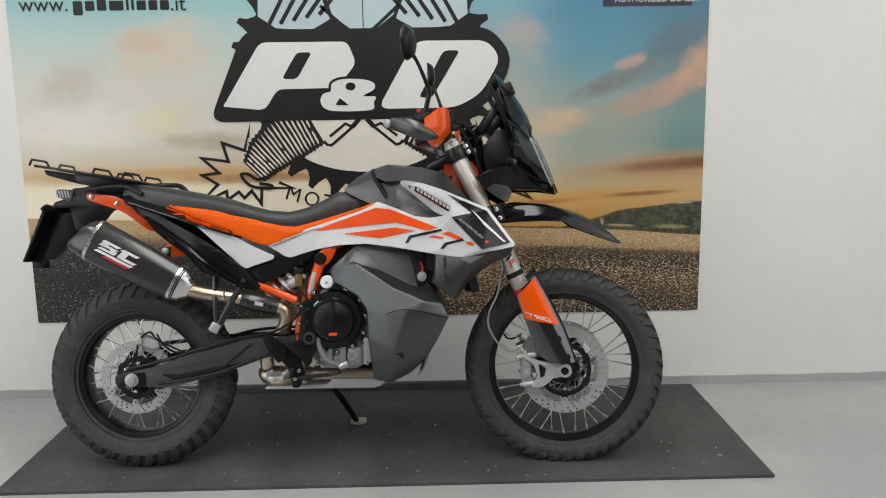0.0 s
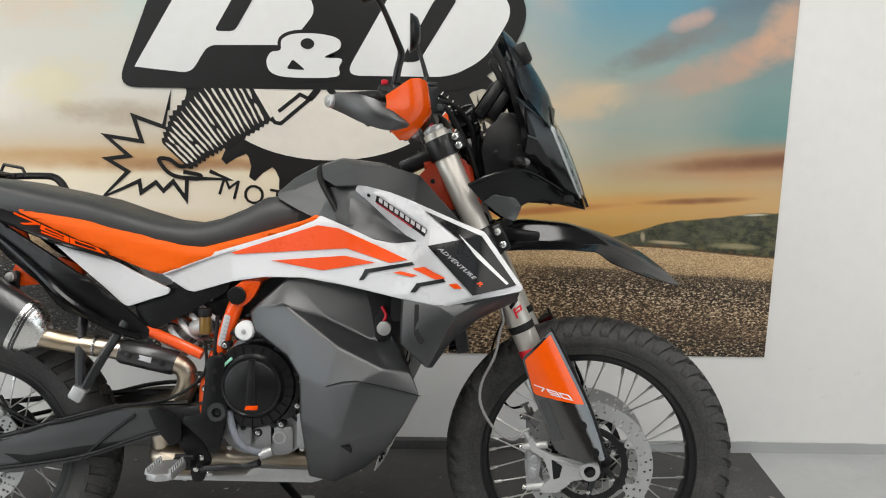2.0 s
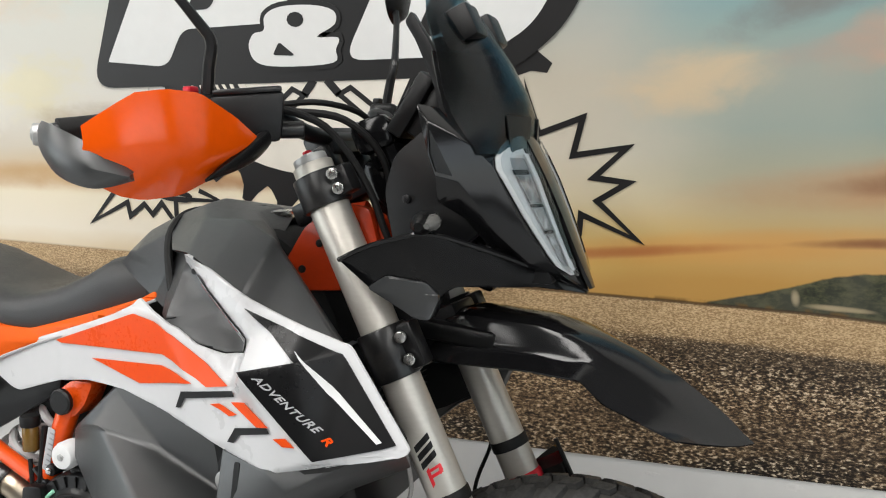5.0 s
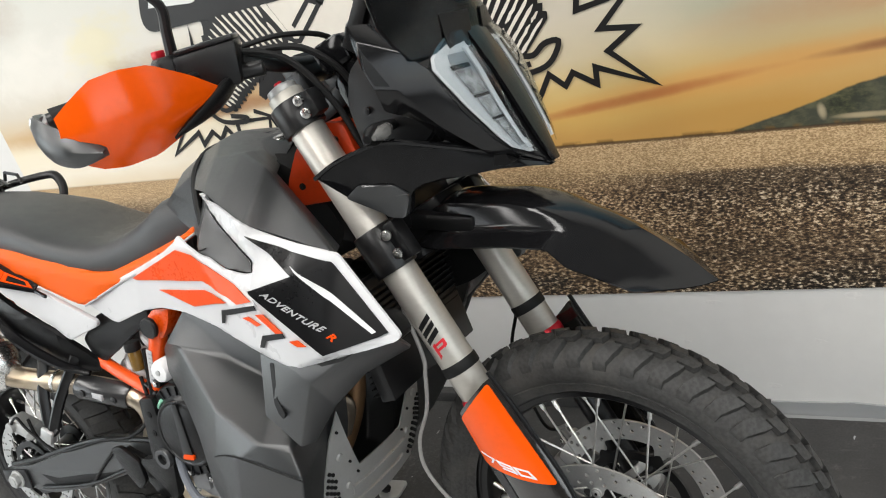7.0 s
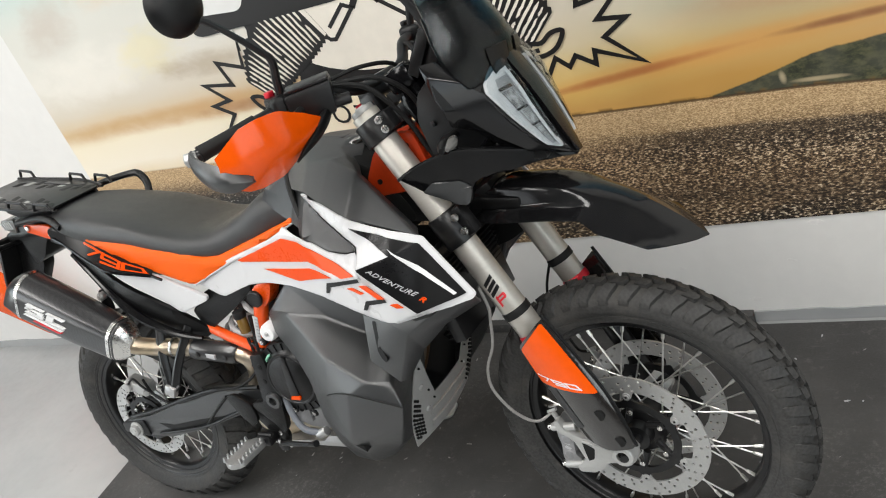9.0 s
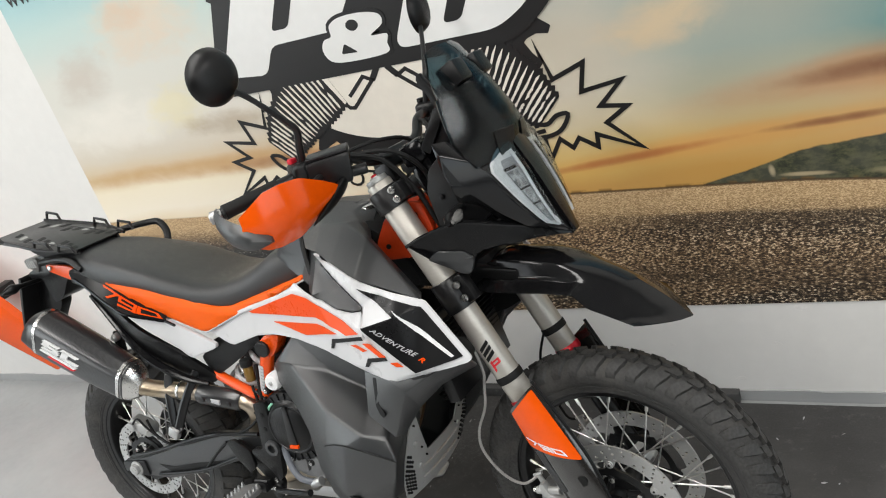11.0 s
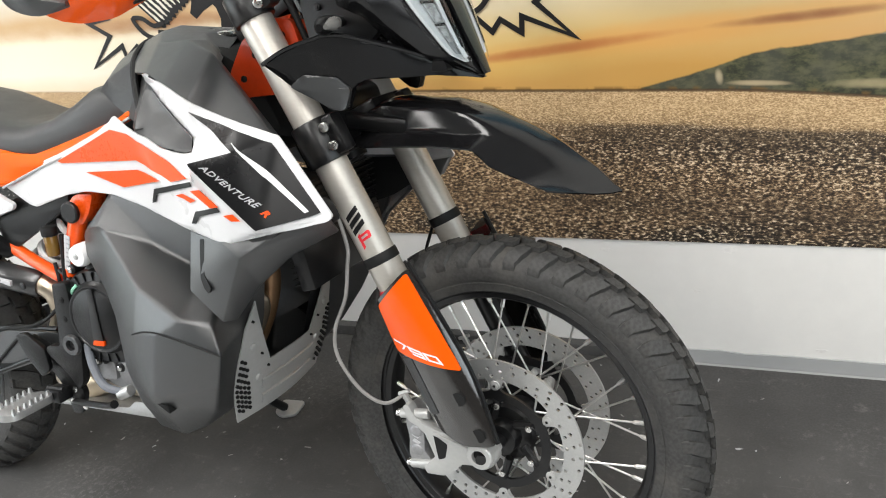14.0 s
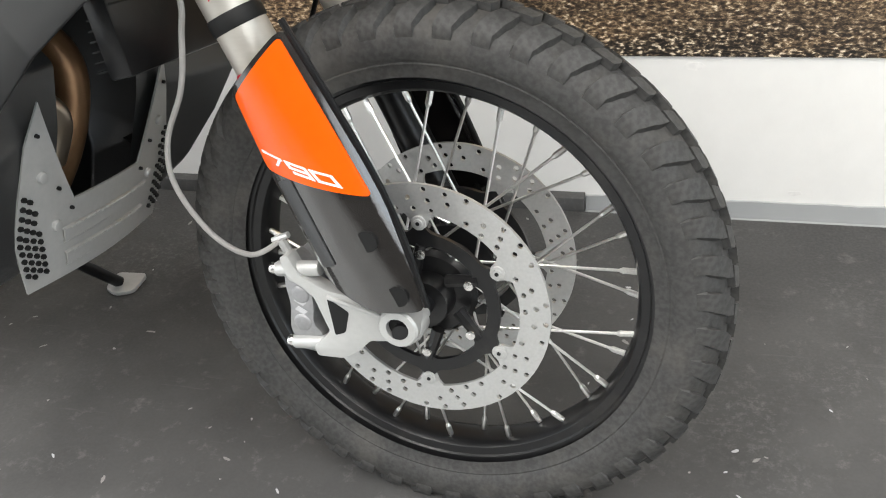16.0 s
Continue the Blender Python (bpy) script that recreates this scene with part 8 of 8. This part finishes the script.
for t in (0.0, 0.06, 0.94, 1.0):
    c = Vector((0.40, -0.134, 0.612)).lerp(Vector((0.525, -0.108, 0.578)), t)
    hs_rows.append([c + (0.031 if 0 < t < 1 else 0.028) * (Vector((0.29, 0, 0.957)) * math.sin(a) + Vector((0, -1, 0)) * math.cos(a)) for a in np.linspace(-1.5, 1.5, 13)])
hsh = part("heat_shield", sheet(hs_rows, 0.003), M_CARBON, bike, "carbon pipe heat shield")
for t in (0.2, 0.8):
    c = Vector((0.40, -0.134, 0.612)).lerp(Vector((0.525, -0.108, 0.578)), t)
    part("bolt", bolt(c + Vector((0, -0.029, 0)), (0, -1, 0), 0.0085, 0.004), M_BLKMET, hsh)
part("shield_badge", slab([(0.446, 0.594), (0.448, 0.606), (0.478, 0.598), (0.476, 0.586)], -0.1545, -0.145, 0.0005), M_INKGREY, hsh)
part("collector", tube([(0.46, -0.045, 0.36), (0.47, -0.05, 0.335), (0.53, -0.055, 0.325), (0.60, -0.05, 0.335), (0.66, -0.05, 0.33), (0.86, -0.05, 0.332)], [0.02, 0.034, 0.038, 0.030, 0.024, 0.024], 18), M_PIPE, bike, "bronze-tinted exhaust collector")
part("skid_plate", slab(rnd([(0.47, 0.297), (0.69, 0.304), (0.712, 0.322), (0.86, 0.32), (0.90, 0.322), (0.905, 0.316), (0.88, 0.296), (0.855, 0.289), (0.47, 0.289)], 0.004), -0.105, 0.13, 0.001), M_ALU, bike, "aluminium skid plate")

# -- foot rest plate, pegs, side stand --
fp = part("footpeg_plate", join(slab(rnd([(0.616, 0.606), (0.655, 0.610), (0.657, 0.505), (0.666, 0.480), (0.656, 0.450), (0.645, 0.388), (0.628, 0.370), (0.610, 0.400), (0.556, 0.450), (0.562, 0.464), (0.600, 0.466), (0.608, 0.525)], 0.008), -0.168, -0.15, 0.004),
                                slab(rnd([(0.49, 0.474), (0.545, 0.45), (0.60, 0.41), (0.62, 0.35), (0.60, 0.30), (0.575, 0.30), (0.565, 0.36), (0.52, 0.42), (0.475, 0.462)], 0.008), -0.15, -0.136, 0.003)), M_BLACK, bike, "black footrest plate")
part("heel_guard", slab(rnd([(0.473, 0.481), (0.504, 0.489), (0.553, 0.456), (0.556, 0.409), (0.531, 0.388), (0.496, 0.43)], 0.009), -0.170, -0.160, 0.003), M_BLACK, fp, "black heel guard")
part("pivot_ring", lathe([(0.012, -0.176), (0.021, -0.176), (0.023, -0.172), (0.023, -0.15), (0.012, -0.15)], (0.640, 0, 0.475), 28, True), M_GREY, fp)
part("pivot_bolt", lathe([(0, -0.168), (0.006, -0.170), (0.012, -0.168), (0.012, -0.15)], (0.640, 0, 0.475), 18), M_RUBBER_SHADE, fp)
for bx, bz in ((0.634, 0.572), (0.632, 0.53), (0.598, 0.36), (0.585, 0.332), (0.618, 0.322)):
    part("bolt", bolt((bx, -0.166 if bz > 0.4 else -0.151, bz), (0, -1, 0), 0.007, 0.004), M_RUBBER_SHADE if bz > 0.4 else M_STEEL, fp)
part("heel_bracket", join(tube([(0.312, -0.14, 0.70), (0.318, -0.175, 0.62), (0.326, -0.195, 0.54)], 0.012, 8, 4, 0.6), tube([(0.41, -0.135, 0.68), (0.37, -0.175, 0.60), (0.336, -0.195, 0.528)], 0.012, 8, 4, 0.6), tube([(0.318, -0.195, 0.545), (0.345, -0.195, 0.522)], 0.011, 8, 2, 0.6)), M_BLKMET, bike, "black V-shaped passenger peg bracket")
part("bracket_clip", box((0.035, 0.02, 0.035), pose(0.322, -0.20, 0.520, 0, 30, 0), 0.006), M_ALU, bike, "silver bracket clip")
peg = part("foot_peg", slab(rnd([(0.51, -0.285), (0.505, -0.20), (0.545, -0.175), (0.575, -0.19), (0.57, -0.285), (0.54, -0.298)], 0.012), -0.008, 0.008, 0.002), M_ALU, bike, "serrated aluminium foot peg", pose(0, 0, 0.355, -90, 0, 0))
for k in range(7):
    for x in (0.513, 0.566):
        part("tooth", rod((x, -0.282 + 0.0145 * k, 0.360), (x, -0.282 + 0.0145 * k, 0.374), 0.006, 0.003, 4), M_ALU, bike)
part("peg_hinge", join(box((0.045, 0.04, 0.03), pose(0.56, -0.165, 0.352), 0.006), rod((0.54, -0.17, 0.365), (0.585, -0.17, 0.365), 0.007, seg=10)), M_BLKMET, bike)
part("brake_pedal", tube([(0.60, -0.16, 0.335), (0.66, -0.175, 0.345), (0.71, -0.18, 0.35), (0.745, -0.19, 0.362)], [0.008, 0.007, 0.007, 0.009], 10), M_BLKMET, bike, "black brake pedal")
part("foot_peg", box((0.06, 0.11, 0.02), pose(0.54, 0.235, 0.355), 0.006), M_ALU, bike, "serrated aluminium foot peg")
stand = part("side_stand", tube([(0.62, 0.12, 0.33), (0.69, 0.245, 0.20), (0.742, 0.365, 0.074)], [0.014, 0.013, 0.012], 12), M_BLKMET, bike, "black side stand with a silver foot")
part("stand_foot", slab(rnd([(-0.035, -0.025), (-0.03, 0.03), (0.0, 0.045), (0.035, 0.03), (0.032, -0.03)], 0.012), -0.004, 0.004, 0.002), M_SILVER, stand, "silver stand foot", pose(0.75, 0.376, 0.070, 9.5 + 90, 0, 0))
